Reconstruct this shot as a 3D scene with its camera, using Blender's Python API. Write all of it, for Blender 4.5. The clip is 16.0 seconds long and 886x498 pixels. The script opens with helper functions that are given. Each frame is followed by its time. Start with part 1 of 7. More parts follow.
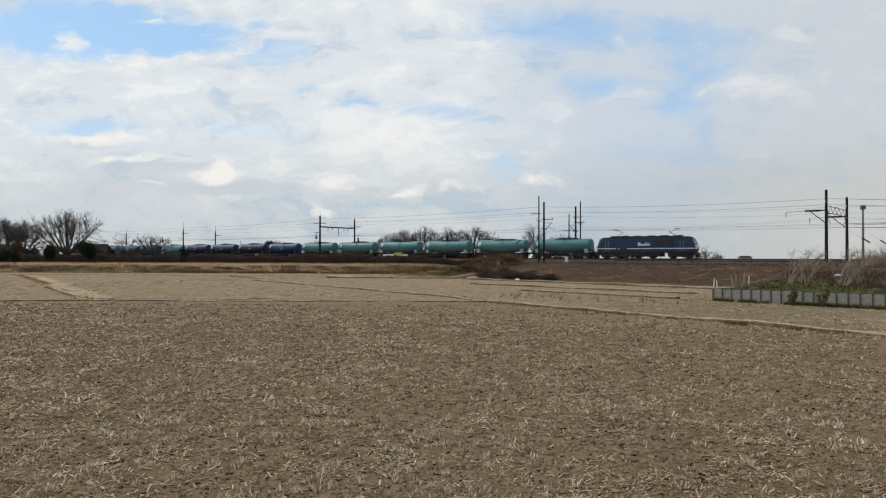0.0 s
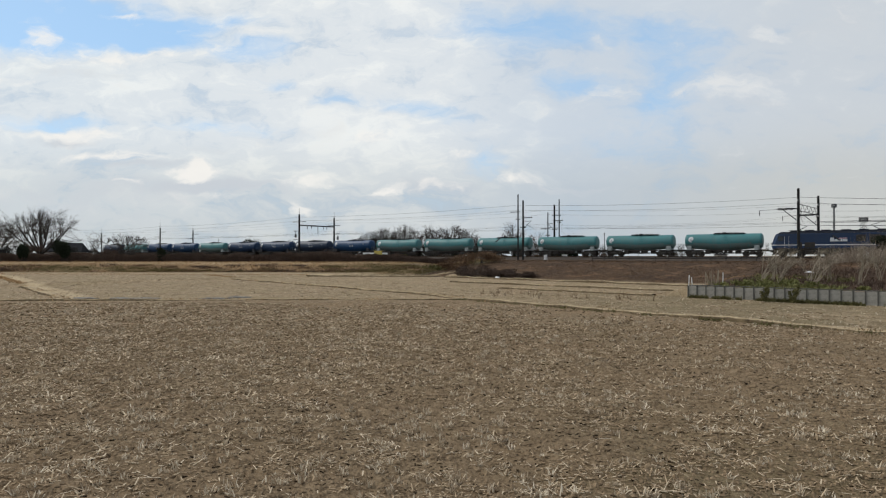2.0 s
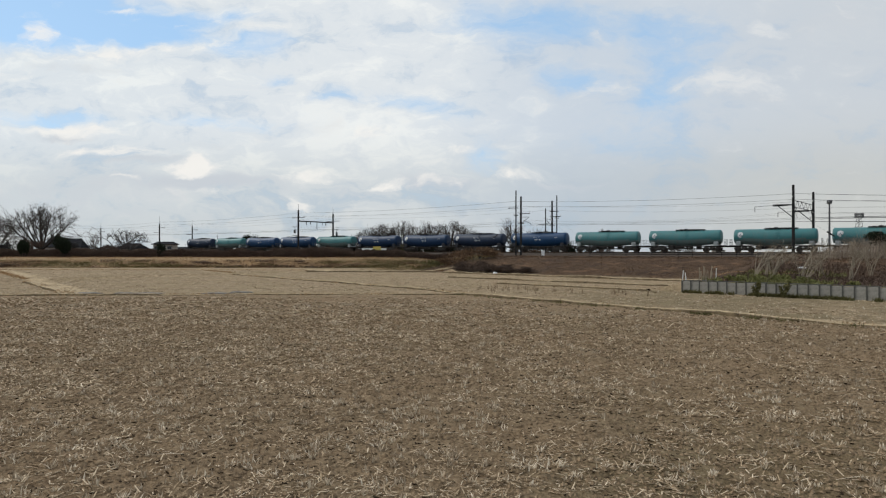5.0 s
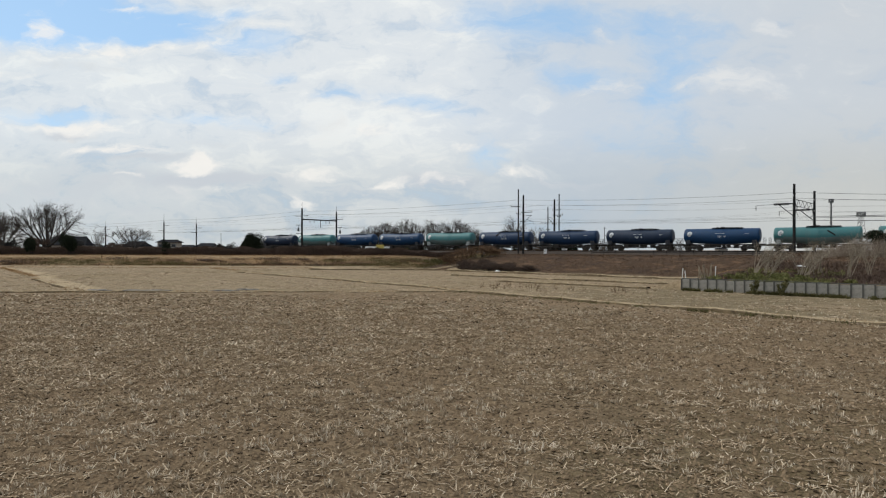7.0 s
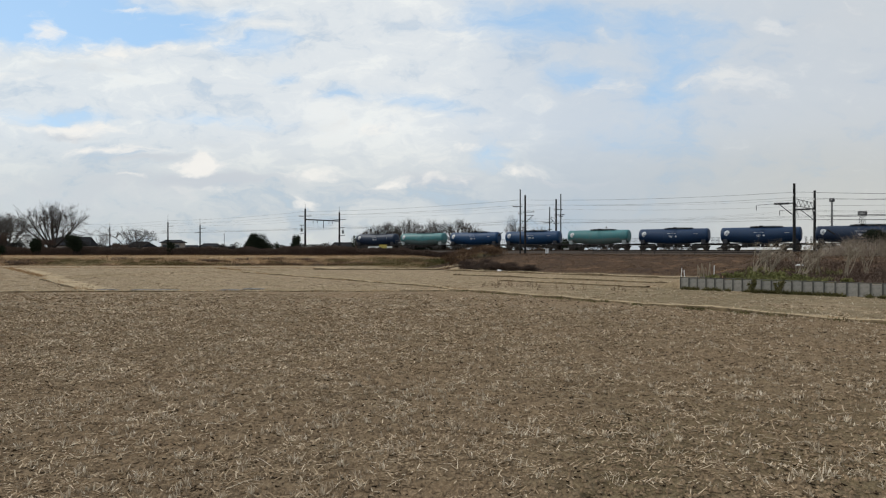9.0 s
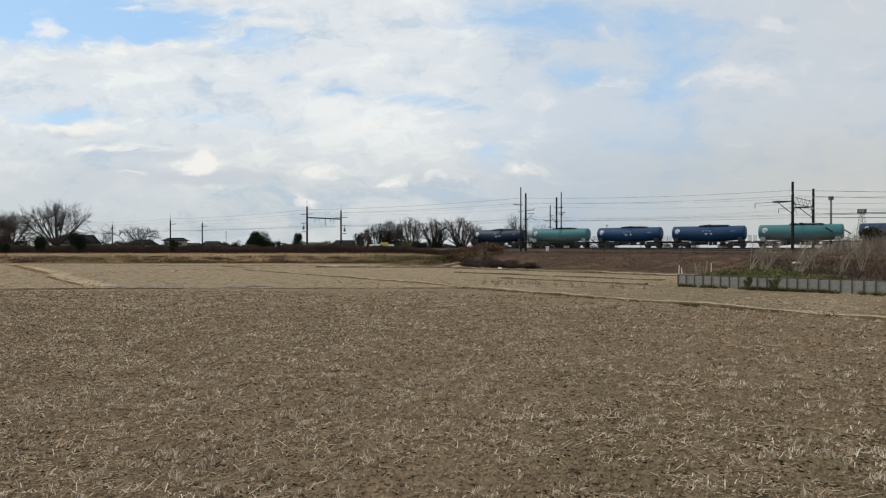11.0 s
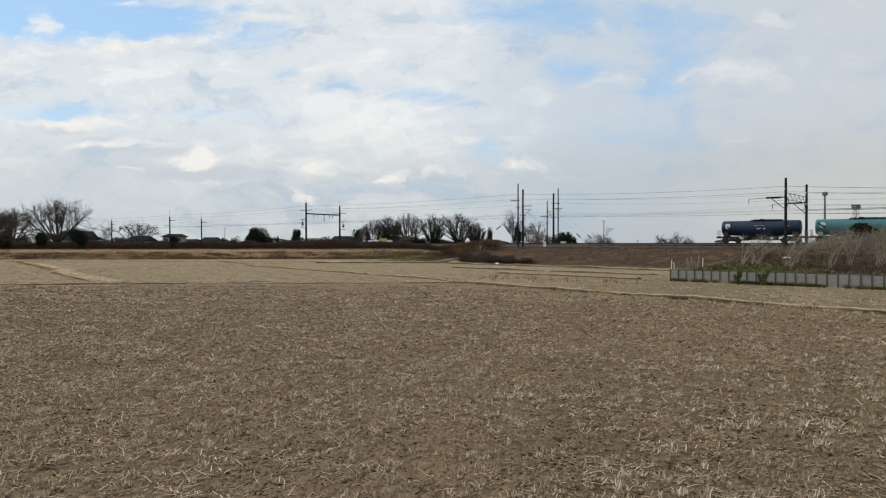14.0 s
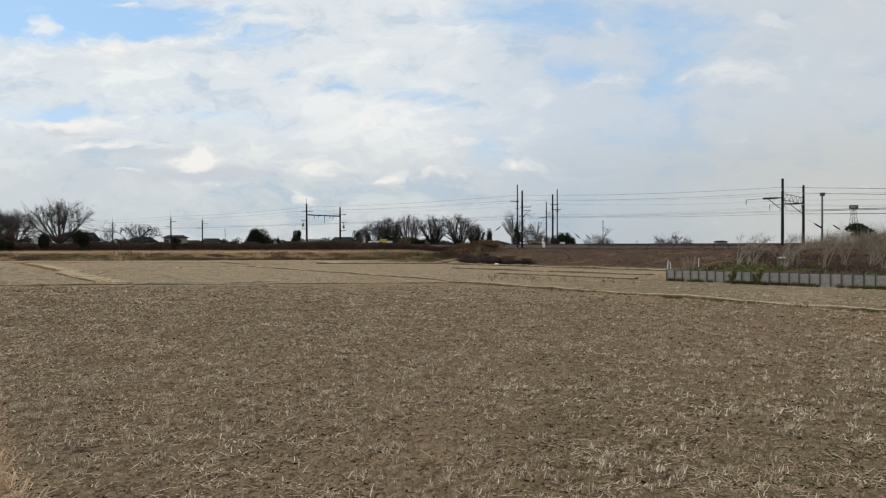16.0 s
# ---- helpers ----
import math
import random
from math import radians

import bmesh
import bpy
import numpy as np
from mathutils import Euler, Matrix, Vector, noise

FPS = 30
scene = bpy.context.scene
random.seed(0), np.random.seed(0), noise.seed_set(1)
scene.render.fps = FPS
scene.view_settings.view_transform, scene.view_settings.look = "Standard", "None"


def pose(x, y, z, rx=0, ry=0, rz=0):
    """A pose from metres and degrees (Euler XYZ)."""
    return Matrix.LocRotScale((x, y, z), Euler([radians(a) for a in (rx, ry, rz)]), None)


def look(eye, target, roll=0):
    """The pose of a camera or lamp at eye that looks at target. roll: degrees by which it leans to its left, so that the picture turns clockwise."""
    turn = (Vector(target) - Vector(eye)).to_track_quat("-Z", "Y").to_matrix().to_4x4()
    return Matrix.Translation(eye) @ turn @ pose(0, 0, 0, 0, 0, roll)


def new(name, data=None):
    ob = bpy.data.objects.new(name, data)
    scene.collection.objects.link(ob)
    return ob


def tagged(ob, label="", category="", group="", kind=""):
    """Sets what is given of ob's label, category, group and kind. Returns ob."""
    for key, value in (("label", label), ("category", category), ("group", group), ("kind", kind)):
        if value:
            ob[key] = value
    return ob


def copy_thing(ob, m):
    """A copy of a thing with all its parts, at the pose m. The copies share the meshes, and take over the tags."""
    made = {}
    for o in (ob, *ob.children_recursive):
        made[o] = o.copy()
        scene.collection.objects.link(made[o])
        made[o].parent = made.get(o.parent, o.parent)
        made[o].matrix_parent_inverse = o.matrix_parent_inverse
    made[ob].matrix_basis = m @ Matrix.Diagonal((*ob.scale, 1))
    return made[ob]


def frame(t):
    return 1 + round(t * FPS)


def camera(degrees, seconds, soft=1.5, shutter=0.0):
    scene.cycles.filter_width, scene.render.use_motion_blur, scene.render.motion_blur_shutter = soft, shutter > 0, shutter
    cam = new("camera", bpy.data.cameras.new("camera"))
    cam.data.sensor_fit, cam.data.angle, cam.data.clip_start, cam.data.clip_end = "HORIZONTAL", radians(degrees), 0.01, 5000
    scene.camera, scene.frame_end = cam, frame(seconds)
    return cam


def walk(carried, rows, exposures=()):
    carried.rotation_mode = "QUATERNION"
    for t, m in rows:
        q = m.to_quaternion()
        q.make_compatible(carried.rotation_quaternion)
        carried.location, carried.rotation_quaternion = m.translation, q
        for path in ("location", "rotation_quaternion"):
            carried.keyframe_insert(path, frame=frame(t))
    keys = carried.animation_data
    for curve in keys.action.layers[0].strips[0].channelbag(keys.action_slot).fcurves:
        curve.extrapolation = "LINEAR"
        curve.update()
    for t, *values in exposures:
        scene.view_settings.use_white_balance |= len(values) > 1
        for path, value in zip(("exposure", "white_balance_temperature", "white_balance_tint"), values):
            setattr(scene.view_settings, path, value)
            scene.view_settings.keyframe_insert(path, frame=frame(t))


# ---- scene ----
import itertools

# One lens; the hand-held camera stands by the field and backs away slowly.
cam = camera(68, 16.0, soft=1.2)
EYE = 3.2
PATH = [
    (0.0, 2.83, 1.44, 0.70, -0.17),
    (0.5, 2.86, 0.78, 0.69, -0.14),
    (1.0, 2.73, 0.24, 0.65, -0.12),
    (1.5, 2.60, -0.10, 0.60, -0.09),
    (2.0, 2.49, -0.32, 0.55, -0.03),
    (2.5, 2.39, -0.43, 0.48, -0.01),
    (3.0, 2.24, -0.53, 0.42, 0.01),
    (3.5, 2.08, -0.56, 0.39, 0.02),
    (4.0, 1.92, -0.55, 0.32, 0.02),
    (6.5, 1.05, -0.26, 0.04, -0.13),
    (7.0, 0.83, -0.21, 0.02, -0.11),
    (7.5, 0.64, -0.15, 0.00, -0.08),
    (8.0, 0.40, -0.10, 0.00, -0.04),
    (8.5, 0.23, -0.05, 0.01, -0.02),
    (9.0, 0.00, 0.00, 0.00, -0.01),
    (11.5, -1.08, 0.10, -0.26, -0.00),
    (12.0, -1.30, 0.07, -0.34, -0.02),
    (12.5, -1.48, 0.02, -0.42, 0.00),
    (13.0, -1.72, -0.02, -0.49, 0.05),
    (13.5, -1.95, -0.06, -0.54, 0.06),
    (14.0, -2.16, -0.07, -0.56, 0.09),
    (14.5, -2.33, -0.08, -0.57, 0.10),
    (15.0, -2.57, -0.08, -0.57, 0.11),
    (15.5, -2.80, -0.08, -0.54, 0.12),
    (16.0, -3.03, -0.08, -0.49, 0.17),
]


def camera_pose(back, yaw, pitch, lean):
    return pose(0, back, EYE, 90 + pitch, 0, yaw) @ pose(0, 0, 0, 0, 0, -lean)


walk(cam, [(t, camera_pose(*row)) for t, *row in PATH])

# ---------------------------------------------------------------- sky and sun
SUN_ELEV, SUN_AZ = 46.0, -62.0          # degrees; azimuth from straight ahead, to the right


class Nodes:
    """Short spelling for shader node graphs."""

    def __init__(self, tree):
        self.t = tree

    def add(self, kind, **inputs):
        n = self.t.nodes.new(kind)
        return n

    def link(self, value, socket):
        if isinstance(value, bpy.types.NodeSocket):
            self.t.links.new(value, socket)
        else:
            socket.default_value = value

    def math(self, op, a, b=0.0, c=0.0, clamp=False):
        n = self.t.nodes.new("ShaderNodeMath")
        n.operation, n.use_clamp = op, clamp
        for v, s in zip((a, b, c), n.inputs):
            self.link(v, s)
        return n.outputs[0]

    def vec(self, op, a, b=(0, 0, 0)):
        n = self.t.nodes.new("ShaderNodeVectorMath")
        n.operation = op
        self.link(a, n.inputs[0])
        self.link(b, n.inputs[1])
        return n.outputs["Value"] if op in ("LENGTH", "DOT_PRODUCT") else n.outputs[0]

    def xyz(self, x, y, z=0.0):
        n = self.t.nodes.new("ShaderNodeCombineXYZ")
        for v, s in zip((x, y, z), n.inputs):
            self.link(v, s)
        return n.outputs[0]

    def split(self, v):
        n = self.t.nodes.new("ShaderNodeSeparateXYZ")
        self.link(v, n.inputs[0])
        return n.outputs

    def noise(self, v, scale, detail=4.0, rough=0.55, distort=0.0):
        n = self.t.nodes.new("ShaderNodeTexNoise")
        if v is not None:
            self.link(v, n.inputs["Vector"])
        n.inputs["Scale"].default_value = scale
        n.inputs["Detail"].default_value = detail
        n.inputs["Roughness"].default_value = rough
        n.inputs["Distortion"].default_value = distort
        return n.outputs["Fac"]

    def ramp(self, fac, stops, smooth=True):
        n = self.t.nodes.new("ShaderNodeValToRGB")
        n.color_ramp.interpolation = "EASE" if smooth else "LINEAR"
        e = n.color_ramp.elements
        while len(e) < len(stops):
            e.new(0.5)
        for el, (p, c) in zip(e, stops):
            el.position = p
            el.color = (c, c, c, 1) if isinstance(c, (int, float)) else (*c, 1)
        self.link(fac, n.inputs[0])
        return n.outputs[0]

    def mix(self, fac, a, b, mode="MIX"):
        n = self.t.nodes.new("ShaderNodeMix")
        n.data_type, n.blend_type = "RGBA", mode
        self.link(fac, n.inputs[0])
        for v, s in ((a, n.inputs[6]), (b, n.inputs[7])):
            self.link((*v, 1) if isinstance(v, tuple) and len(v) == 3 else v, s)
        return n.outputs[2]


def build_sky():
    world = bpy.data.worlds.new("sky")
    world.use_nodes = True
    scene.world = world
    t = world.node_tree
    t.nodes.clear()
    g = Nodes(t)
    out = t.nodes.new("ShaderNodeOutputWorld")
    back = t.nodes.new("ShaderNodeBackground")
    t.links.new(back.outputs[0], out.inputs[0])
    sky = t.nodes.new("ShaderNodeTexSky")
    sky.sky_type, sky.sun_disc = "NISHITA", False
    sky.sun_elevation, sky.sun_rotation = radians(SUN_ELEV), radians(SUN_AZ)
    sky.air_density, sky.dust_density, sky.ozone_density = 1.0, 0.4, 2.0
    way = t.nodes.new("ShaderNodeTexCoord").outputs["Generated"]
    x, y, z = g.split(way)
    ahead = g.math("MAXIMUM", g.math("ABSOLUTE", y), 0.25)
    u = g.math("DIVIDE", x, ahead)
    v = g.math("DIVIDE", z, ahead)
    flat = g.xyz(u, v, g.math("MULTIPLY", y, 0.3))
    # wind-torn edges: shift the lookup by noise at two scales
    def tear(scale, amount):
        wn = t.nodes.new("ShaderNodeTexNoise")
        g.link(g.vec("MULTIPLY", flat, (1.0, 1.7, 1.0)), wn.inputs["Vector"])
        wn.inputs["Scale"].default_value, wn.inputs["Detail"].default_value = scale, 6.0
        return g.vec("MULTIPLY", g.vec("SUBTRACT", wn.outputs["Color"], (0.5, 0.5, 0.5)), (amount, amount * 0.5, 0.0))

    torn = g.vec("ADD", g.vec("ADD", flat, tear(5.0, 0.13)), tear(19.0, 0.07))

    def blob(cx, cy, rx, ry, w):
        d = g.vec("LENGTH", g.vec("MULTIPLY", g.vec("SUBTRACT", torn, (cx, cy, 0)), (1 / rx, 1 / ry, 0)))
        n = t.nodes.new("ShaderNodeMapRange")
        n.interpolation_type = "SMOOTHSTEP"
        g.link(d, n.inputs[0])
        for i, val in zip((1, 2, 3, 4), (0.0, 2.1, w, 0.0)):
            n.inputs[i].default_value = val
        return n.outputs[0]

    def total(rows):
        acc = None
        for r in rows:
            b = blob(*r)
            acc = b if acc is None else g.math("ADD", acc, b)
        return acc

    # openings of blue sky: centre, half width, half height, depth
    openings = total([
        (-0.640, 0.352, 0.090, 0.036, 1.00), (-0.520, 0.352, 0.090, 0.032, 1.00), (-0.440, 0.338, 0.060, 0.020, 0.75),
        (-0.300, 0.318, 0.055, 0.016, 0.55), (-0.340, 0.365, 0.050, 0.012, 0.55), (-0.605, 0.196, 0.075, 0.010, 0.42),
        (-0.345, 0.196, 0.075, 0.009, 0.35), (-0.265, 0.268, 0.030, 0.010, 0.30), (-0.045, 0.228, 0.050, 0.014, 0.42),
        (-0.160, 0.238, 0.040, 0.010, 0.30), (0.082, 0.140, 0.040, 0.022, 0.40), (0.362, 0.290, 0.060, 0.050, 0.44),
        (0.110, 0.340, 0.080, 0.035, 0.42), (0.205, 0.262, 0.040, 0.020, 0.5), (0.320, 0.225, 0.050, 0.025, 0.30),
        (0.020, 0.205, 0.035, 0.016, 0.25), (0.250, 0.345, 0.140, 0.025, 0.42), (0.260, 0.170, 0.120, 0.030, 0.15),
    ])
    # sunlit cloud heads
    heads = total([
        (-0.607, 0.336, 0.026, 0.016, 0.85), (-0.480, 0.374, 0.045, 0.007, 0.70), (-0.563, 0.182, 0.052, 0.009, 0.85),
        (-0.500, 0.147, 0.050, 0.008, 0.95), (-0.374, 0.124, 0.026, 0.013, 1.15), (-0.350, 0.118, 0.020, 0.009, 0.70),
        (-0.462, 0.100, 0.026, 0.005, 0.70), (-0.325, 0.084, 0.030, 0.005, 0.60), (-0.102, 0.177, 0.034, 0.008, 0.80),
        (-0.080, 0.100, 0.032, 0.007, 0.80), (-0.190, 0.110, 0.040, 0.010, 0.45), (-0.010, 0.108, 0.024, 0.010, 0.60),
        (-0.214, 0.068, 0.020, 0.009, 0.75), (0.457, 0.252, 0.062, 0.017, 0.80), (0.508, 0.338, 0.022, 0.011, 0.70),
        (0.235, 0.252, 0.050, 0.012, 0.40), (0.032, 0.154, 0.034, 0.006, 0.50), (0.130, 0.118, 0.050, 0.007, 0.55),
        (0.560, 0.290, 0.045, 0.016, 0.35), (-0.395, 0.305, 0.070, 0.012, 0.30), (-0.600, 0.296, 0.080, 0.012, 0.35),
        (-0.480, 0.298, 0.060, 0.012, 0.40), (-0.640, 0.262, 0.045, 0.010, 0.45), (-0.310, 0.350, 0.060, 0.020, 0.30),
    ])
    # grey undersides and dull banks
    greys = total([
        (-0.570, 0.170, 0.034, 0.005, 0.60), (-0.330, 0.100, 0.090, 0.010, 0.65), (-0.020, 0.104, 0.045, 0.010, 0.70),
        (-0.420, 0.133, 0.060, 0.006, 0.40), (-0.130, 0.088, 0.060, 0.007, 0.40), (-0.560, 0.274, 0.070, 0.010, 0.40),
        (-0.350, 0.160, 0.050, 0.008, 0.25), (-0.540, 0.085, 0.200, 0.040, 0.45), (0.200, 0.110, 0.070, 0.006, 0.45),
        (0.600, 0.350, 0.090, 0.030, 0.30), (0.470, 0.228, 0.060, 0.008, 0.30), (-0.240, 0.190, 0.060, 0.010, 0.22),
    ])
    n1 = g.noise(g.vec("MULTIPLY", torn, (1.0, 2.4, 1.0)), 4.0, 8, 0.6)
    n2 = g.noise(g.vec("MULTIPLY", torn, (1.0, 2.2, 1.0)), 15.0, 6, 0.62)
    calm = g.ramp(g.math("ADD", g.math("MULTIPLY", u, 0.7), 0.5), [(0.0, 1.0), (0.48, 0.9), (0.68, 0.4), (1.0, 0.35)])
    # veil of high cloud: white ahead, thinning to a pale blue-grey haze, dull and warm low down
    haze = g.ramp(g.math("ADD", g.math("MULTIPLY", u, 0.7), 0.5), [(0.0, (0.74, 0.79, 0.825)), (0.45, (0.76, 0.798, 0.825)), (0.66, (0.607, 0.672, 0.745)), (0.98, (0.61, 0.652, 0.695))])
    low = g.ramp(v, [(0.0, (0.81, 0.81, 0.79)), (0.09, (0.87, 0.875, 0.865)), (0.2, (1.0, 1.0, 1.0))])
    veil = g.mix(1.0, haze, low, "MULTIPLY")
    dull = g.math("MULTIPLY", g.ramp(g.math("ADD", g.math("MULTIPLY", u, 0.7), 0.5), [(0.6, 0.0), (0.95, 1.0)]), g.ramp(v, [(0.05, 0.85), (0.26, 0.0)]))
    veil = g.mix(dull, veil, (0.60, 0.605, 0.575))
    swell = g.math("MULTIPLY", g.math("SUBTRACT", g.math("ADD", g.math("MULTIPLY", n1, 0.55), g.math("MULTIPLY", n2, 0.45)), 0.5), calm)
    veil = g.mix(1.0, veil, g.ramp(g.math("ADD", g.math("MULTIPLY", swell, 2.7), 0.5), [(0.2, (0.76, 0.82, 0.89)), (0.5, (0.97, 0.98, 0.99)), (0.8, (1.12, 1.10, 1.06))]), "MULTIPLY")
    grey = g.ramp(g.math("ADD", greys, g.math("MULTIPLY", g.math("SUBTRACT", n2, 0.5), 1.2)), [(0.10, 0.0), (0.75, 1.0)])
    veil = g.mix(g.math("MULTIPLY", grey, 0.8), veil, (0.575, 0.615, 0.665))
    blue = g.mix(1.0, sky.outputs[0], (0.175, 0.168, 0.158), "MULTIPLY")
    blue = g.mix(0.7, blue, (0.36, 0.585, 0.85))
    hole = g.math("ADD", openings, g.math("MULTIPLY", g.math("SUBTRACT", g.math("ADD", g.math("MULTIPLY", n1, 0.5), g.math("MULTIPLY", n2, 0.5)), 0.5), -1.7))
    hole = g.ramp(hole, [(0.02, 0.0), (0.85, 1.0)])
    colour = g.mix(hole, veil, blue)
    lit = g.math("ADD", heads, g.math("MULTIPLY", g.math("SUBTRACT", n2, 0.5), 1.9))
    lit = g.ramp(lit, [(0.18, 0.0), (0.95, 1.0)])
    sunlit = g.mix(g.ramp(u, [(0.05, 0.0), (0.4, 1.0)]), (0.93, 0.905, 0.86), (0.77, 0.785, 0.79))
    colour = g.mix(g.math("MULTIPLY", lit, 0.85), colour, sunlit)
    g.link(colour, back.inputs[0])
    back.inputs[1].default_value = 1.0


build_sky()

sun_data = bpy.data.lights.new("sun", "SUN")
sun_data.energy, sun_data.angle, sun_data.color = 1.9, radians(14), (1.0, 0.95, 0.87)
sun = new("sun", sun_data)
_a, _e = radians(SUN_AZ), radians(SUN_ELEV)
sun.matrix_world = look((math.sin(_a) * math.cos(_e) * 50, math.cos(_a) * math.cos(_e) * 50, math.sin(_e) * 50), (0, 0, 0))
scene.view_settings.exposure = 0.0

# ---------------------------------------------------------------- materials


def material(name, build, rough=0.8, metal=0.0, bump=0.0, spec=None):
    """build(g, co) returns the base colour socket, or (colour, height)."""
    m = bpy.data.materials.new(name)
    m.use_nodes = True
    t = m.node_tree
    g = Nodes(t)
    b = t.nodes["Principled BSDF"]
    co = t.nodes.new("ShaderNodeTexCoord").outputs["Object"]
    made = build(g, co)
    colour, height = made if isinstance(made, tuple) and not isinstance(made[0], float) else (made, None)
    g.link((*colour, 1) if isinstance(colour, tuple) else colour, b.inputs["Base Color"])
    b.inputs["Roughness"].default_value = rough
    b.inputs["Metallic"].default_value = metal
    if spec is not None:
        b.inputs["Specular IOR Level"].default_value = spec
    if bump and height is not None:
        n = t.nodes.new("ShaderNodeBump")
        n.inputs["Strength"].default_value = 1.0
        n.inputs["Distance"].default_value = bump
        g.link(height, n.inputs["Height"])
        t.links.new(n.outputs[0], b.inputs["Normal"])
    return m


def island(g):
    n = g.t.nodes.new("ShaderNodeNewGeometry")
    return n.outputs["Random Per Island"]


def each(g):
    n = g.t.nodes.new("ShaderNodeObjectInfo")
    return n.outputs["Random"]


def speckled(name, dark, light, scale, rough=0.8, metal=0.0, bump=0.0, fine=6.0, spec=None):
    def build(g, co):
        a = g.noise(co, scale, 5, 0.6)
        b = g.noise(co, scale * fine, 4, 0.6)
        k = g.math("ADD", g.math("MULTIPLY", a, 0.6), g.math("MULTIPLY", b, 0.4))
        return g.ramp(k, [(0.34, dark), (0.66, light)], False), b
    return material(name, build, rough, metal, bump, spec)


def leafy(name, *colours, rough=0.9, spec=0.06):
    def build(g, co):
        k = island(g)
        big = g.noise(co, 0.5, 3)
        k = g.math("ADD", g.math("MULTIPLY", k, 0.7), g.math("MULTIPLY", g.math("SUBTRACT", big, 0.35), 0.9))
        return g.ramp(k, [(i / (len(colours) - 1) if len(colours) > 1 else 0.5, c) for i, c in enumerate(colours)], False)
    return material(name, build, rough, spec=spec)


def painted(name, base, dirt, rough=0.4, streak=1.2, dirt_at=0.62):
    """Weathered vehicle paint: vertical run-off streaks and grime patches."""
    def build(g, co):
        s = g.noise(g.vec("MULTIPLY", co, (2.2, 2.2, 0.35)), streak, 5, 0.6)
        p = g.noise(co, 0.7, 4, 0.6)
        k = g.math("ADD", g.math("MULTIPLY", s, 0.55), g.math("MULTIPLY", p, 0.45))
        k = g.math("ADD", k, g.math("MULTIPLY", g.math("SUBTRACT", each(g), 0.5), 0.08))
        k = g.ramp(k, [(dirt_at - 0.2, 0.0), (dirt_at + 0.16, 1.0)], False)
        return g.mix(g.math("MULTIPLY", k, 0.75), base, dirt), p
    return material(name, build, rough, 0.0, 0.003, spec=0.3)


M_TEAL = painted("teal_tank_paint", (0.044, 0.168, 0.178), (0.088, 0.150, 0.150), 0.5)
M_TEAL_LOW = painted("teal_tank_grimy_underside", (0.115, 0.172, 0.172), (0.125, 0.130, 0.120), 0.7)
M_NAVY = painted("navy_tank_paint", (0.006, 0.028, 0.078), (0.016, 0.036, 0.070), 0.5)
M_DARKNAVY = painted("dark_navy_tank_paint", (0.008, 0.022, 0.052), (0.024, 0.035, 0.058), 0.52)
M_BLUE = painted("blue_tank_paint", (0.006, 0.041, 0.112), (0.018, 0.046, 0.086), 0.5)
M_FRAME = speckled("grimy_black_running_gear", (0.012, 0.011, 0.010), (0.045, 0.038, 0.032), 3.0, 0.8)
M_WHEEL = speckled("worn_wheel_steel", (0.03, 0.025, 0.022), (0.10, 0.085, 0.07), 5.0, 0.55, 0.6)
M_SADDLE = speckled("pale_grey_end_paint", (0.22, 0.25, 0.25), (0.36, 0.39, 0.39), 2.0, 0.6)
M_ENDS = speckled("grimy_dark_end_paint", (0.016, 0.017, 0.022), (0.045, 0.047, 0.054), 2.0, 0.8)
M_MARK = speckled("white_marking_paint", (0.45, 0.48, 0.50), (0.62, 0.64, 0.65), 4.0, 0.6)
M_LOCO = painted("loco_deep_blue_paint", (0.009, 0.026, 0.070), (0.02, 0.033, 0.058), 0.36)
M_LOCO_LOW = painted("loco_royal_blue_paint", (0.011, 0.036, 0.105), (0.026, 0.044, 0.082), 0.4)
M_LOCO_ROOF = speckled("loco_roof_grey", (0.010, 0.012, 0.018), (0.026, 0.029, 0.038), 2.0, 0.95, spec=0.05)
M_WHITE = speckled("white_paint", (0.62, 0.62, 0.60), (0.78, 0.78, 0.76), 3.0, 0.5)
M_PINK = speckled("pale_pink_marking", (0.50, 0.30, 0.34), (0.62, 0.42, 0.46), 4.0, 0.6)
M_GLASS = material("dark_window_glass", lambda g, co: (0.015, 0.018, 0.022), 0.06)
M_LAMP = material("lamp_lens", lambda g, co: (0.55, 0.55, 0.5), 0.15)
M_RAIL = speckled("rusty_rail", (0.045, 0.030, 0.022), (0.10, 0.068, 0.05), 4.0, 0.8, 0.0, spec=0.1)
M_BALLAST = speckled("brown_ballast_stone", (0.030, 0.023, 0.018), (0.085, 0.064, 0.050), 7.0, 0.95, bump=0.05)
M_SLEEPER = speckled("concrete_sleeper", (0.10, 0.09, 0.08), (0.19, 0.17, 0.15), 3.0, 0.9)
M_POLE = speckled("dark_weathered_concrete_pole", (0.014, 0.014, 0.015), (0.040, 0.039, 0.038), 1.5, 0.95, spec=0.05)
M_STEEL = speckled("dull_galvanised_steel", (0.06, 0.065, 0.07), (0.14, 0.145, 0.15), 2.5, 0.55, 0.3)
M_DARKSTEEL = speckled("dark_steel", (0.010, 0.010, 0.011), (0.028, 0.028, 0.030), 3.0, 0.7, spec=0.2)
M_WIRE = material("dark_wire", lambda g, co: (0.03, 0.03, 0.032), 0.6)
M_INSUL = speckled("white_insulator", (0.40, 0.40, 0.38), (0.6, 0.6, 0.58), 5.0, 0.4)
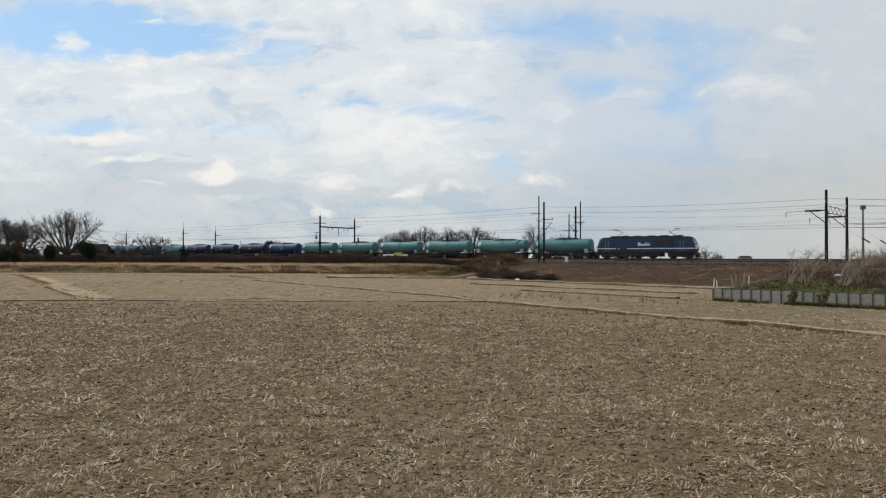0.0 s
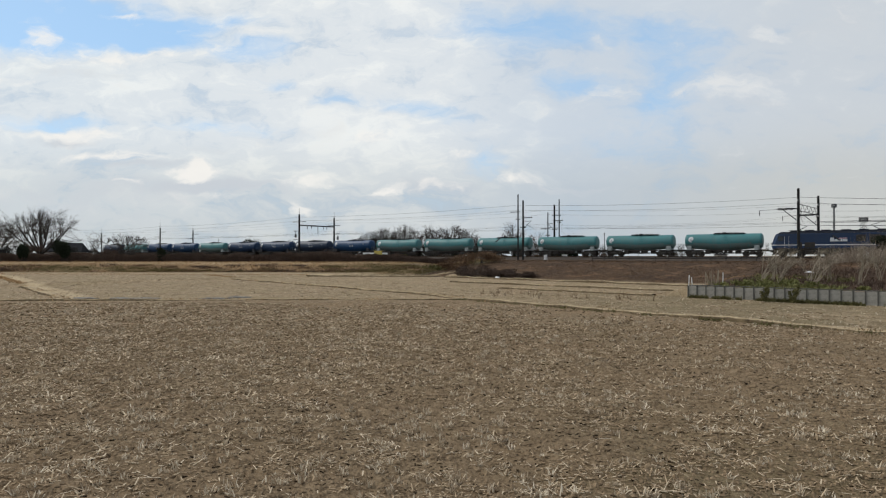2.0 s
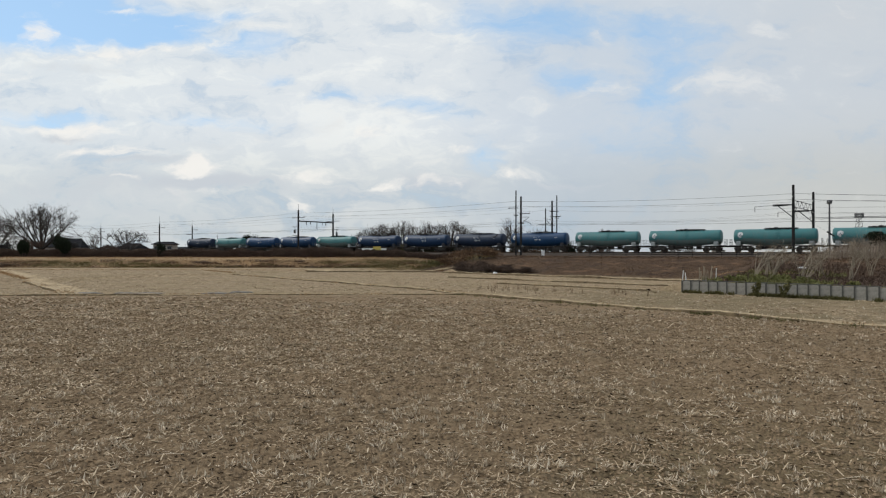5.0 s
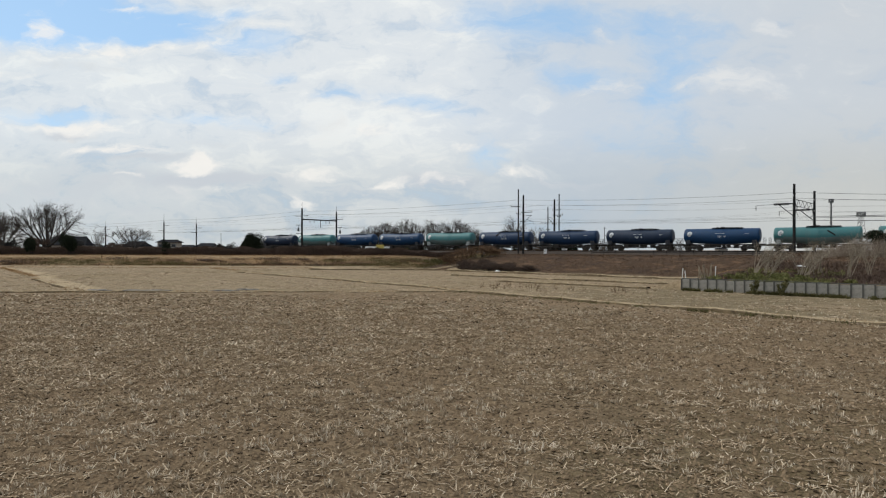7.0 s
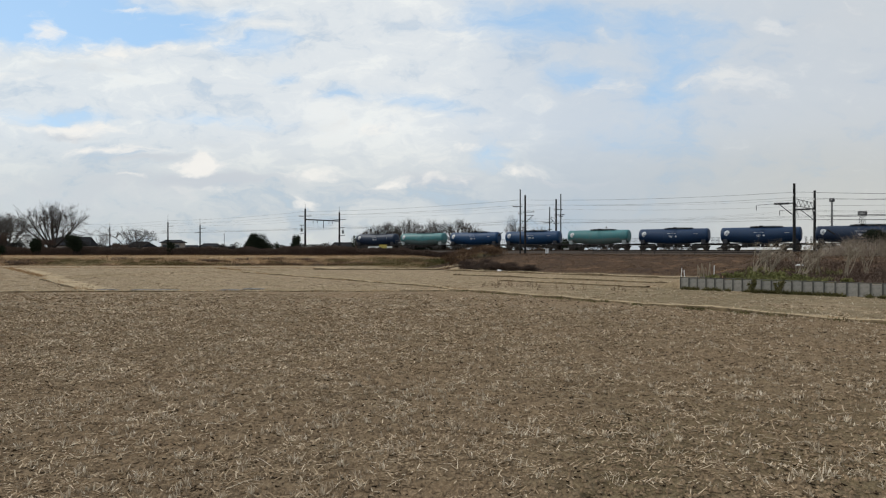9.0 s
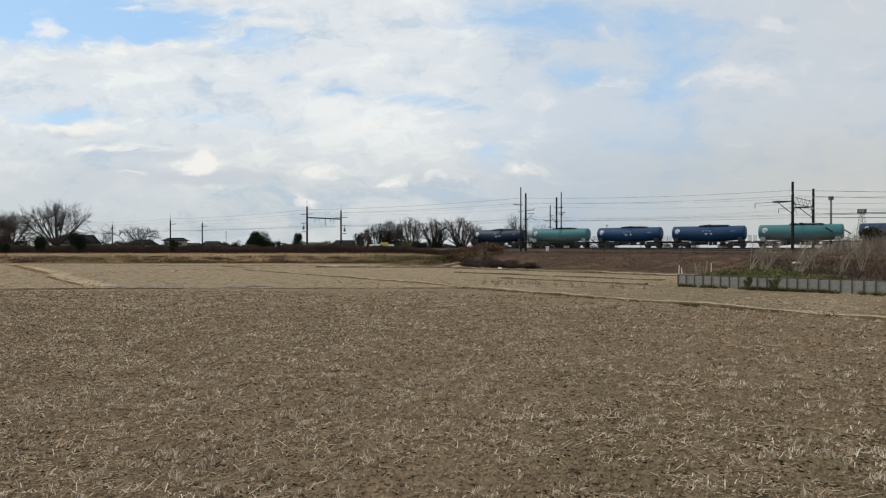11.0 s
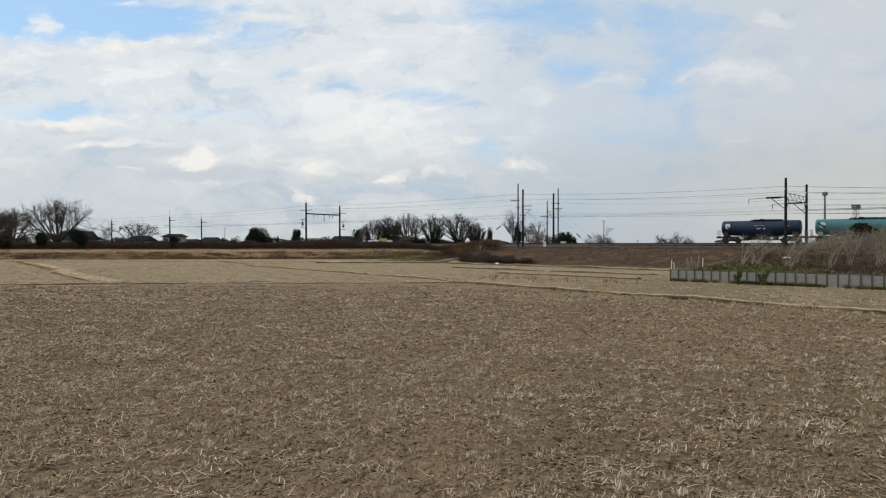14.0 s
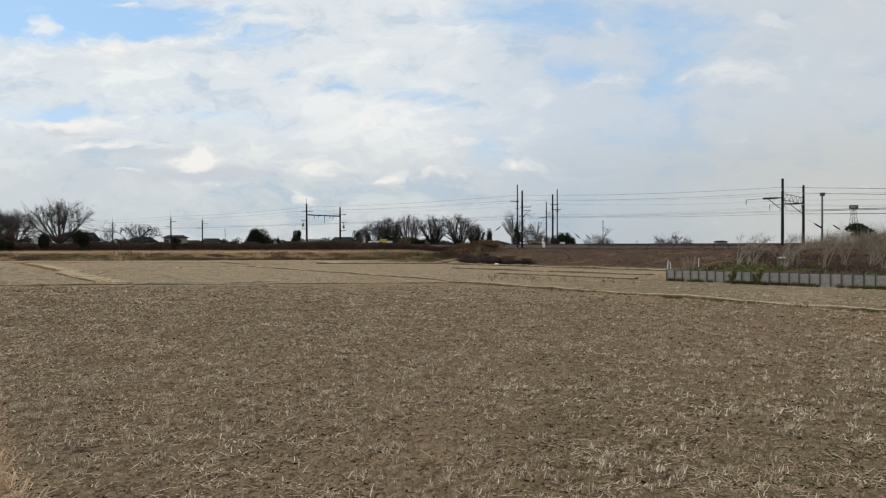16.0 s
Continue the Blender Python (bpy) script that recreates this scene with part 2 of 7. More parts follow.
M_WALL = speckled("weathered_grey_concrete", (0.155, 0.146, 0.128), (0.345, 0.328, 0.292), 1.3, 0.9, bump=0.01)
M_COPING = speckled("dark_stained_concrete", (0.05, 0.05, 0.045), (0.12, 0.115, 0.10), 1.5, 0.95)
M_BARK = speckled("grey_brown_bark", (0.018, 0.014, 0.012), (0.052, 0.043, 0.036), 2.0, 0.95)
M_PALEBARK = speckled("pale_bark", (0.045, 0.038, 0.033), (0.11, 0.096, 0.083), 2.0, 0.95)
M_IVY = leafy("ivy_leaves", (0.008, 0.012, 0.007), (0.022, 0.032, 0.016), (0.045, 0.055, 0.025))
M_EVERGREEN = leafy("evergreen_leaves", (0.008, 0.011, 0.008), (0.019, 0.026, 0.016), (0.036, 0.045, 0.026))
M_HEDGE = leafy("dry_brown_hedge", (0.052, 0.035, 0.028), (0.092, 0.064, 0.051), (0.145, 0.105, 0.083))
M_BRAMBLE = leafy("grey_brown_bramble", (0.046, 0.033, 0.027), (0.084, 0.061, 0.050), (0.135, 0.100, 0.082))
M_SCRUB = leafy("russet_dry_grass", (0.055, 0.034, 0.021), (0.125, 0.077, 0.047), (0.21, 0.138, 0.085))
M_BANKGRASS = leafy("tawny_bank_grass", (0.15, 0.087, 0.042), (0.33, 0.205, 0.103), (0.49, 0.335, 0.188))
M_GREENWEED = leafy("winter_green_weeds", (0.048, 0.047, 0.019), (0.105, 0.099, 0.042), (0.185, 0.160, 0.075))
M_BANKWEED = leafy("olive_brown_bank_weeds", (0.062, 0.050, 0.022), (0.140, 0.112, 0.050), (0.23, 0.185, 0.092))
M_REED = leafy("pale_dry_reeds", (0.11, 0.090, 0.066), (0.27, 0.228, 0.172), (0.50, 0.44, 0.35))
M_STRAW = leafy("bleached_rice_straw", (0.205, 0.143, 0.087), (0.38, 0.288, 0.188), (0.68, 0.575, 0.435))
M_STUBBLE = leafy("bleached_stubble", (0.27, 0.205, 0.138), (0.46, 0.375, 0.27), (0.72, 0.635, 0.51))
# near-black brown for bits that imitate shadowed holes between the clods
M_PIT_SHADE = leafy("dark_pit_shade", (0.020, 0.014, 0.009), (0.045, 0.031, 0.019), (0.085, 0.060, 0.037), rough=1.0)
M_OLIVE = leafy("olive_bank_weeds", (0.075, 0.080, 0.030), (0.155, 0.158, 0.060), (0.25, 0.235, 0.105))
M_RUSSET = leafy("russet_bank_litter", (0.086, 0.056, 0.035), (0.126, 0.083, 0.053), (0.182, 0.124, 0.080))
M_VERGE = leafy("pale_verge_straw", (0.30, 0.205, 0.12), (0.55, 0.395, 0.25), (0.74, 0.57, 0.40))
M_HAZEREED = leafy("grey_feathery_reeds", (0.145, 0.112, 0.086), (0.285, 0.23, 0.18), (0.48, 0.405, 0.325))
M_PLASTIC = speckled("white_plastic", (0.62, 0.62, 0.62), (0.8, 0.8, 0.8), 3.0, 0.5)
M_FILM = speckled("grey_plastic_film", (0.12, 0.115, 0.11), (0.30, 0.29, 0.28), 2.0, 0.95, spec=0.1)
M_YELLOW = speckled("yellow_paint", (0.42, 0.32, 0.06), (0.60, 0.47, 0.11), 3.0, 0.6)
M_ROOF = speckled("dark_roof_tiles", (0.012, 0.013, 0.015), (0.030, 0.031, 0.035), 1.2, 1.0, spec=0.05)
M_RENDER = speckled("pale_house_wall", (0.20, 0.188, 0.17), (0.33, 0.315, 0.29), 0.8, 0.9)
M_BROWNWALL = speckled("brown_house_wall", (0.12, 0.09, 0.07), (0.20, 0.16, 0.13), 0.8, 0.9)
M_FARWOOD = leafy("far_woods", (0.018, 0.020, 0.020), (0.045, 0.045, 0.042), (0.085, 0.075, 0.062))


def ground_colours(g, co):
    """Soil of the tilled plot, straw-strewn plots, worn paths and the grown-over banks, told apart by the sheet's own plan."""
    def attr(n):
        a = g.t.nodes.new("ShaderNodeAttribute")
        a.attribute_name = n
        return a.outputs["Fac"]
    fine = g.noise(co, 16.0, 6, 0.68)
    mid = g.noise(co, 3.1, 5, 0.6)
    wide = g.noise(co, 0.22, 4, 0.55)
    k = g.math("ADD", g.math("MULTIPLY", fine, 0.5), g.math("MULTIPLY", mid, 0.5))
    crumb = g.t.nodes.new("ShaderNodeTexVoronoi")
    crumb.inputs["Scale"].default_value = 13.0
    g.link(g.vec("ADD", co, g.vec("MULTIPLY", g.xyz(fine, mid, 0.0), (0.12, 0.12, 0))), crumb.inputs["Vector"])
    lump = crumb.outputs["Distance"]
    blotch = g.noise(g.vec("MULTIPLY", co, (1.0, 1.0, 0)), 0.9, 5, 0.65)
    # lowest soil stop paints shade into the hollows; the bump uses the same noises
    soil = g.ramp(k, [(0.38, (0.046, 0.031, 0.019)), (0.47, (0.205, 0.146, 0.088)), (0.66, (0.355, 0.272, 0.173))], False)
    soil = g.mix(g.ramp(wide, [(0.36, 0.0), (0.66, 0.5)]), soil, (0.262, 0.178, 0.106))
    straw = g.ramp(g.math("ADD", g.math("MULTIPLY", k, 0.55), g.math("MULTIPLY", blotch, 0.45)), [(0.38, (0.115, 0.083, 0.049)), (0.5, (0.305, 0.228, 0.143)), (0.63, (0.51, 0.40, 0.268))], False)
    straw = g.mix(g.ramp(wide, [(0.4, 0.0), (0.62, 0.55)]), straw, (0.27, 0.212, 0.125))
    path = g.ramp(k, [(0.35, (0.34, 0.25, 0.15)), (0.65, (0.58, 0.46, 0.30))], False)
    tawny = g.ramp(k, [(0.34, (0.095, 0.055, 0.026)), (0.5, (0.245, 0.155, 0.078)), (0.66, (0.40, 0.275, 0.152))], False)
    green = g.ramp(k, [(0.36, (0.042, 0.038, 0.016)), (0.64, (0.125, 0.108, 0.048))], False)
    russet = g.ramp(k, [(0.34, (0.030, 0.018, 0.011)), (0.5, (0.083, 0.050, 0.029)), (0.66, (0.165, 0.104, 0.062))], False)
    russet = g.mix(g.ramp(g.math("ADD", g.math("MULTIPLY", blotch, 0.6), g.math("MULTIPLY", wide, 0.4)), [(0.46, 0.0), (0.60, 0.8)]), russet, (0.055, 0.036, 0.026))
    russet = g.mix(g.ramp(g.noise(g.vec("MULTIPLY", co, (1.0, 1.0, 0)), 0.35, 5, 0.6), [(0.52, 0.0), (0.68, 0.75)]), russet, (0.190, 0.115, 0.066))
    c = g.mix(attr("straw"), soil, straw)
    c = g.mix(attr("bank"), c, tawny)
    c = g.mix(attr("russet"), c, russet)
    c = g.mix(attr("green"), c, green)
    c = g.mix(attr("path"), c, path)
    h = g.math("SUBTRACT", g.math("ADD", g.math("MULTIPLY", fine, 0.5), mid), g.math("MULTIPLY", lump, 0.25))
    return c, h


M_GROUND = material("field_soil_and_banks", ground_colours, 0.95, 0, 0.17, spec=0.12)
M_CLOD = speckled("dry_soil_clods", (0.10, 0.068, 0.041), (0.33, 0.243, 0.155), 6.0, 0.95, spec=0.1)
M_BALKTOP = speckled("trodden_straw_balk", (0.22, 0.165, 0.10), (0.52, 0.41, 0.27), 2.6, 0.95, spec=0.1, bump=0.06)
# grassy earth of the sides, its colour darkened to stand for the shaded face
M_BALKSIDE = speckled("shaded_grassy_balk_side", (0.045, 0.033, 0.019), (0.19, 0.142, 0.085), 1.2, 0.95, spec=0.1)

# ---------------------------------------------------------------- mesh helpers


def mesh(name, verts, faces, mats, smooth=False, index=None):
    """A mesh from plain arrays; faces all of one size, or a list of mixed ones."""
    me = bpy.data.meshes.new(name)
    if isinstance(faces, np.ndarray):
        v = np.asarray(verts, dtype=np.float32)
        n, k = faces.shape
        me.vertices.add(len(v))
        me.vertices.foreach_set("co", v.ravel())
        me.loops.add(n * k)
        me.loops.foreach_set("vertex_index", faces.astype(np.int32).ravel())
        me.polygons.add(n)
        me.polygons.foreach_set("loop_start", np.arange(0, n * k, k, dtype=np.int32))
        me.polygons.foreach_set("use_smooth", np.full(n, smooth, dtype=bool))
        me.update(calc_edges=True)
    else:
        me.from_pydata(verts, [], faces)
        me.update()
        if smooth:
            me.polygons.foreach_set("use_smooth", [True] * len(me.polygons))
    for m in mats if isinstance(mats, (list, tuple)) else [mats]:
        me.materials.append(m)
    return me


def part(name, bm, mat, parent=None, label="", smooth=False):
    me = bpy.data.meshes.new(name)
    bm.to_mesh(me)
    bm.free()
    me.materials.append(mat)
    if smooth:
        me.polygons.foreach_set("use_smooth", [True] * len(me.polygons))
    ob = new(name, me)
    if parent is not None:
        ob.parent = parent
    if label:
        ob["label"] = label
    return ob


def child(name, me, parent, label=""):
    ob = new(name, me)
    ob.parent = parent
    if label:
        ob["label"] = label
    return ob


def box(bm, x0, x1, y0, y1, z0, z1, bevel=0.0):
    m = Matrix.Translation(((x0 + x1) / 2, (y0 + y1) / 2, (z0 + z1) / 2)) @ Matrix.Diagonal((x1 - x0, y1 - y0, z1 - z0, 1))
    made = bmesh.ops.create_cube(bm, size=1, matrix=m)
    if bevel:
        edges = list({e for v in made["verts"] for e in v.link_edges})
        bmesh.ops.bevel(bm, geom=edges, offset=bevel, segments=2, affect="EDGES", profile=0.5)
    return bm


def rod(bm, a, b, r0, r1=None, sides=8):
    """A straight tapered bar from a to b."""
    a, b = Vector(a), Vector(b)
    r1 = r0 if r1 is None else r1
    q = (b - a).to_track_quat("Z", "Y").to_matrix().to_4x4()
    m = Matrix.Translation((a + b) / 2) @ q
    bmesh.ops.create_cone(bm, cap_ends=True, segments=sides, radius1=r0, radius2=r1, depth=(b - a).length, matrix=m)
    return bm


def empty(name, m, label, category, group=""):
    ob = new(name)
    ob.empty_display_size = 0.3
    ob.matrix_world = m
    return tagged(ob, label, category, group)


class Soup:
    """Gathers many small pieces for one mesh."""

    def __init__(self):
        self.v, self.f, self.n = [], [], 0

    def tube(self, pts, radii, sides=4):
        rings = []
        for i, p in enumerate(pts):
            d = (pts[min(i + 1, len(pts) - 1)] - pts[max(i - 1, 0)]).normalized()
            s = d.cross(Vector((0.31, 0.95, 0.07))).normalized()
            w = d.cross(s)
            for k in range(sides):
                a = 2 * math.pi * k / sides
                self.v.append(tuple(p + (s * math.cos(a) + w * math.sin(a)) * radii[i]))
        for i in range(len(pts) - 1):
            for k in range(sides):
                a, b = self.n + i * sides + k, self.n + i * sides + (k + 1) % sides
                self.f.append((a, b, b + sides, a + sides))
        self.n = len(self.v)

    def mesh(self, name, mat, smooth=True):
        return mesh(name, np.array(self.v), np.array(self.f), mat, smooth)


def leaves(rng, centres, size, flat=0.0, ratio=0.55):
    """One bent leaf (two triangles over a rib) at each centre. Returns verts, faces."""
    n = len(centres)
    d = rng.normal(size=(n, 3))
    d[:, 2] *= 1 - flat
    d /= np.linalg.norm(d, axis=1)[:, None]
    e = np.cross(d, rng.normal(size=(n, 3)))
    e /= np.linalg.norm(e, axis=1)[:, None]
    up = np.cross(d, e)
    s = (size * rng.uniform(0.6, 1.4, n))[:, None]
    v = np.stack([centres - d * s, centres + e * s * ratio + up * s * 0.25, centres + d * s, centres - e * s * ratio + up * s * 0.25], 1).reshape(-1, 3)
    i = np.arange(n)[:, None] * 4
    f = np.concatenate([i + [0, 1, 2], i + [0, 2, 3]], 0)
    return v, f


def blades(rng, roots, lengths, lean, width, bend=0.4, least=0.2):
    """Grass blades and straws as thin three-sided spikes that bow over. Returns verts, faces."""
    n = len(roots)
    az = rng.uniform(0, 2 * np.pi, n)
    tilt = lean * rng.uniform(least, 1.0, n)
    side = np.stack([np.cos(az), np.sin(az), np.zeros(n)], 1)
    cross = np.stack([-np.sin(az), np.cos(az), np.zeros(n)], 1)
    up = np.array([0, 0, 1.0])
    L = lengths[:, None]
    t1, t2 = tilt[:, None], (tilt * (1 + bend))[:, None]
    mid = roots + L * 0.5 * (np.sin(t1) * side + np.cos(t1) * up)
    tip = mid + L * 0.5 * (np.sin(t2) * side + np.cos(t2) * up)
    w = (np.ones(n) * width)[:, None] * 0.5
    out = np.cos(t1) * side - np.sin(t1) * up
    v = np.stack([roots - cross * w, roots + cross * w, roots + out * w, mid - cross * w * 0.8, mid + cross * w * 0.8, mid + out * w * 0.8, tip], 1).reshape(-1, 3)
    i = np.arange(n)[:, None] * 7
    quads = [[0, 1, 4], [0, 4, 3], [1, 2, 5], [1, 5, 4], [2, 0, 3], [2, 3, 5], [3, 4, 6], [4, 5, 6], [5, 3, 6]]
    f = np.concatenate([i + q for q in quads], 0)
    return v, f



def straws(rng, roots, lengths, width, rise=0.25):
    """Lying straws: thin three-sided bars. Returns verts, faces."""
    n = len(roots)
    az = rng.uniform(0, 2 * np.pi, n)
    el = np.abs(rng.normal(size=n)) * rise
    d = np.stack([np.cos(az) * np.cos(el), np.sin(az) * np.cos(el), np.sin(el)], 1)
    c = np.stack([-np.sin(az), np.cos(az), np.zeros(n)], 1)
    u = np.cross(d, c)
    w = (np.ones(n) * width)[:, None] * 0.5
    tip = roots + d * lengths[:, None]
    v = np.stack([roots - c * w, roots + c * w, roots - u * w * 1.4, tip - c * w * 0.7, tip + c * w * 0.7, tip - u * w], 1).reshape(-1, 3)
    i = np.arange(n)[:, None] * 6
    f = np.concatenate([i + q for q in ([0, 1, 4], [0, 4, 3], [1, 2, 5], [1, 5, 4], [2, 0, 3], [2, 3, 5], [3, 4, 5])], 0)
    return v, f


def lumps(rng, centres, size):
    """Soil clods: dented eight-faced lumps. Returns verts, faces."""
    n = len(centres)
    base = np.array([[1, 0, 0], [0, 1, 0], [-1, 0, 0], [0, -1, 0], [0, 0, 0.8], [0, 0, -0.6]], float)
    turn = rng.uniform(0, 2 * np.pi, n)
    k = rng.uniform(0.55, 1.35, (n, 6, 1))
    p = base[None] * k
    x = p[:, :, 0] * np.cos(turn)[:, None] - p[:, :, 1] * np.sin(turn)[:, None]
    y = p[:, :, 0] * np.sin(turn)[:, None] + p[:, :, 1] * np.cos(turn)[:, None]
    v = (np.stack([x, y, p[:, :, 2]], 2) * size[:, None, None] + centres[:, None, :]).reshape(-1, 3)
    i = np.arange(n)[:, None] * 6
    f = np.concatenate([i + q for q in ([0, 1, 4], [1, 2, 4], [2, 3, 4], [3, 0, 4], [1, 0, 5], [2, 1, 5], [3, 2, 5], [0, 3, 5])], 0)
    return v, f


# ---------------------------------------------------------------- the plan
# Track axes: s runs along the line (growing away to the west), p across it, away from the field.
TX, TY = 0.806, -0.592                 # travel direction of the train
TRACK_P, FAR_P, RAIL_Z = 114.0, 118.0, 3.05


def on_line(s, p, z=0.0):
    return Vector((-TX * s - TY * p, -TY * s + TX * p, z))


HEADING = math.degrees(math.atan2(TY, TX))


def ramp01(a, b, x):
    k = np.clip((x - a) / (b - a), 0, 1)
    return k * k * (3 - 2 * k)


def lin01(a, b, x):
    return np.clip((x - a) / (b - a), 0, 1)


def grain(x, y, seed=0):
    """Smooth lattice noise, -1 to 1."""
    def h(i, j):
        n = np.sin(i * 127.1 + j * 311.7 + seed * 74.7) * 43758.5453
        return n - np.floor(n)
    i, j = np.floor(x), np.floor(y)
    fx, fy = x - i, y - j
    fx, fy = fx * fx * (3 - 2 * fx), fy * fy * (3 - 2 * fy)
    a = h(i, j) * (1 - fx) + h(i + 1, j) * fx
    b = h(i, j + 1) * (1 - fx) + h(i + 1, j + 1) * fx
    return (a * (1 - fy) + b * fy) * 2 - 1


def near_line(x, y, ax, ay, bx, by):
    """Distance from points to a segment."""
    dx, dy = bx - ax, by - ay
    k = np.clip(((x - ax) * dx + (y - ay) * dy) / (dx * dx + dy * dy), 0, 1)
    return np.hypot(x - ax - k * dx, y - ay - k * dy)


# balks between the plots: ax, ay, bx, by, half width, height
BALKS = [
    (-27.0, 50.0, -66.0, 99.6, 0.45, 0.13),
    (-70, 46.2, -25, 49.0, 0.4, 0.11), (-25, 49.0, 2.0, 50.0, 0.35, 0.08), (2.0, 50.0, 24.6, 21.6, 0.42, 0.14),
    (2.0, 50.0, -1.0, 55.8, 0.35, 0.10), (-1.0, 55.8, -11.0, 69.0, 0.45, 0.12), (-11.0, 69.0, -34.2, 99.0, 0.45, 0.11),
    (-90.0, 104.0, 1.0, 101.0, 0.75, 0.2), (1.0, 98.0, 34.0, 62.0, 0.5, 0.2),
    (1.5, 81.0, 30.0, 52.0, 0.45, 0.17), (6.0, 66.0, 17.0, 54.5, 0.4, 0.13),
]
PATHS = [(-25.8, 50.0, -64.0, 99.0, 1.5), (-90.0, 106.5, 2.0, 104.0, 1.6), (2.0, 100.0, 34.0, 66.0, 1.3), (-12, 50.2, -40, 48.9, 0.5), (1.5, 84.0, 26.0, 58.5, 0.9), (2.4, 50.6, 24.4, 23.2, 0.75), (-70, 47.2, -25, 49.7, 0.6), (-0.6, 56.2, -10.6, 69.4, 0.7),
         (-5.75, 3.7, -12.25, 12.5, 1.15)]


def in_near_plot(x, y):
    return (y < 49.2 + 0.03 * x) & ((x - 2.0) * 0.785 + (y - 50.0) * 0.62 < -0.2)


def behind_wall(x, y):
    return (x - 19.3) * 0.71 + (y - 53.3) * 0.704


def terrain(x, y, clods=True):
    p, s = 0.592 * x + 0.806 * y, -0.806 * x + 0.592 * y
    left = ramp01(56, 84, s)
    foot = 80 + 20 * left
    wob = grain(x * 0.16, y * 0.16, 3) * 0.25 + grain(x * 0.6, y * 0.6, 5) * 0.1
    rail = 2.05 * lin01(0, 1, (p - foot) / 15.0 + wob * 0.2) + 0.28 * lin01(foot + 12, 108, p)
    rail = np.where(p > 121.5, np.maximum(2.33 - (p - 121.5) * 0.45, 0.1), rail)
    berm = 1.75 * lin01(114, 127, y + wob * 2) + 0.15 * lin01(127, 131, y)
    berm = np.where(y > 139, np.maximum(1.9 - (y - 139) * 0.22, 0.2), berm) * ramp01(14, -8, x)
    # retained terrace behind the low wall
    behind = behind_wall(x, y)
    terrace = (0.66 + 2.1 * ramp01(58, 100, p)) * ramp01(0.05, 0.35, behind) * ramp01(19.5, 15.6, s)
    z = np.maximum(np.maximum(rail, berm), terrace)
    flatland = (z < 0.02)
    # rise of the near verge at the field's corner
    d = near_line(x, y, -5.8, 3.6, -12.3, 12.4)
    z = z + 0.22 * np.exp(-(d / 0.8) ** 2)
    if clods:
        r = np.hypot(x, y)
        fade = np.clip(40 / np.maximum(r, 1), 0, 1)
        till = in_near_plot(x, y) * 1.0
        fine = grain(x * 4.6, y * 4.6, 11) * 0.021 + grain(x * 9.5, y * 9.5, 12) * 0.011 + grain(x * 1.7, y * 1.7, 13) * 0.022
        z = z + fine * fade * (0.45 + 0.75 * till) + wob * 0.12 * (~flatland)
    return z


def height_at(x, y):
    return float(terrain(np.array([float(x)]), np.array([float(y)]), False)[0])


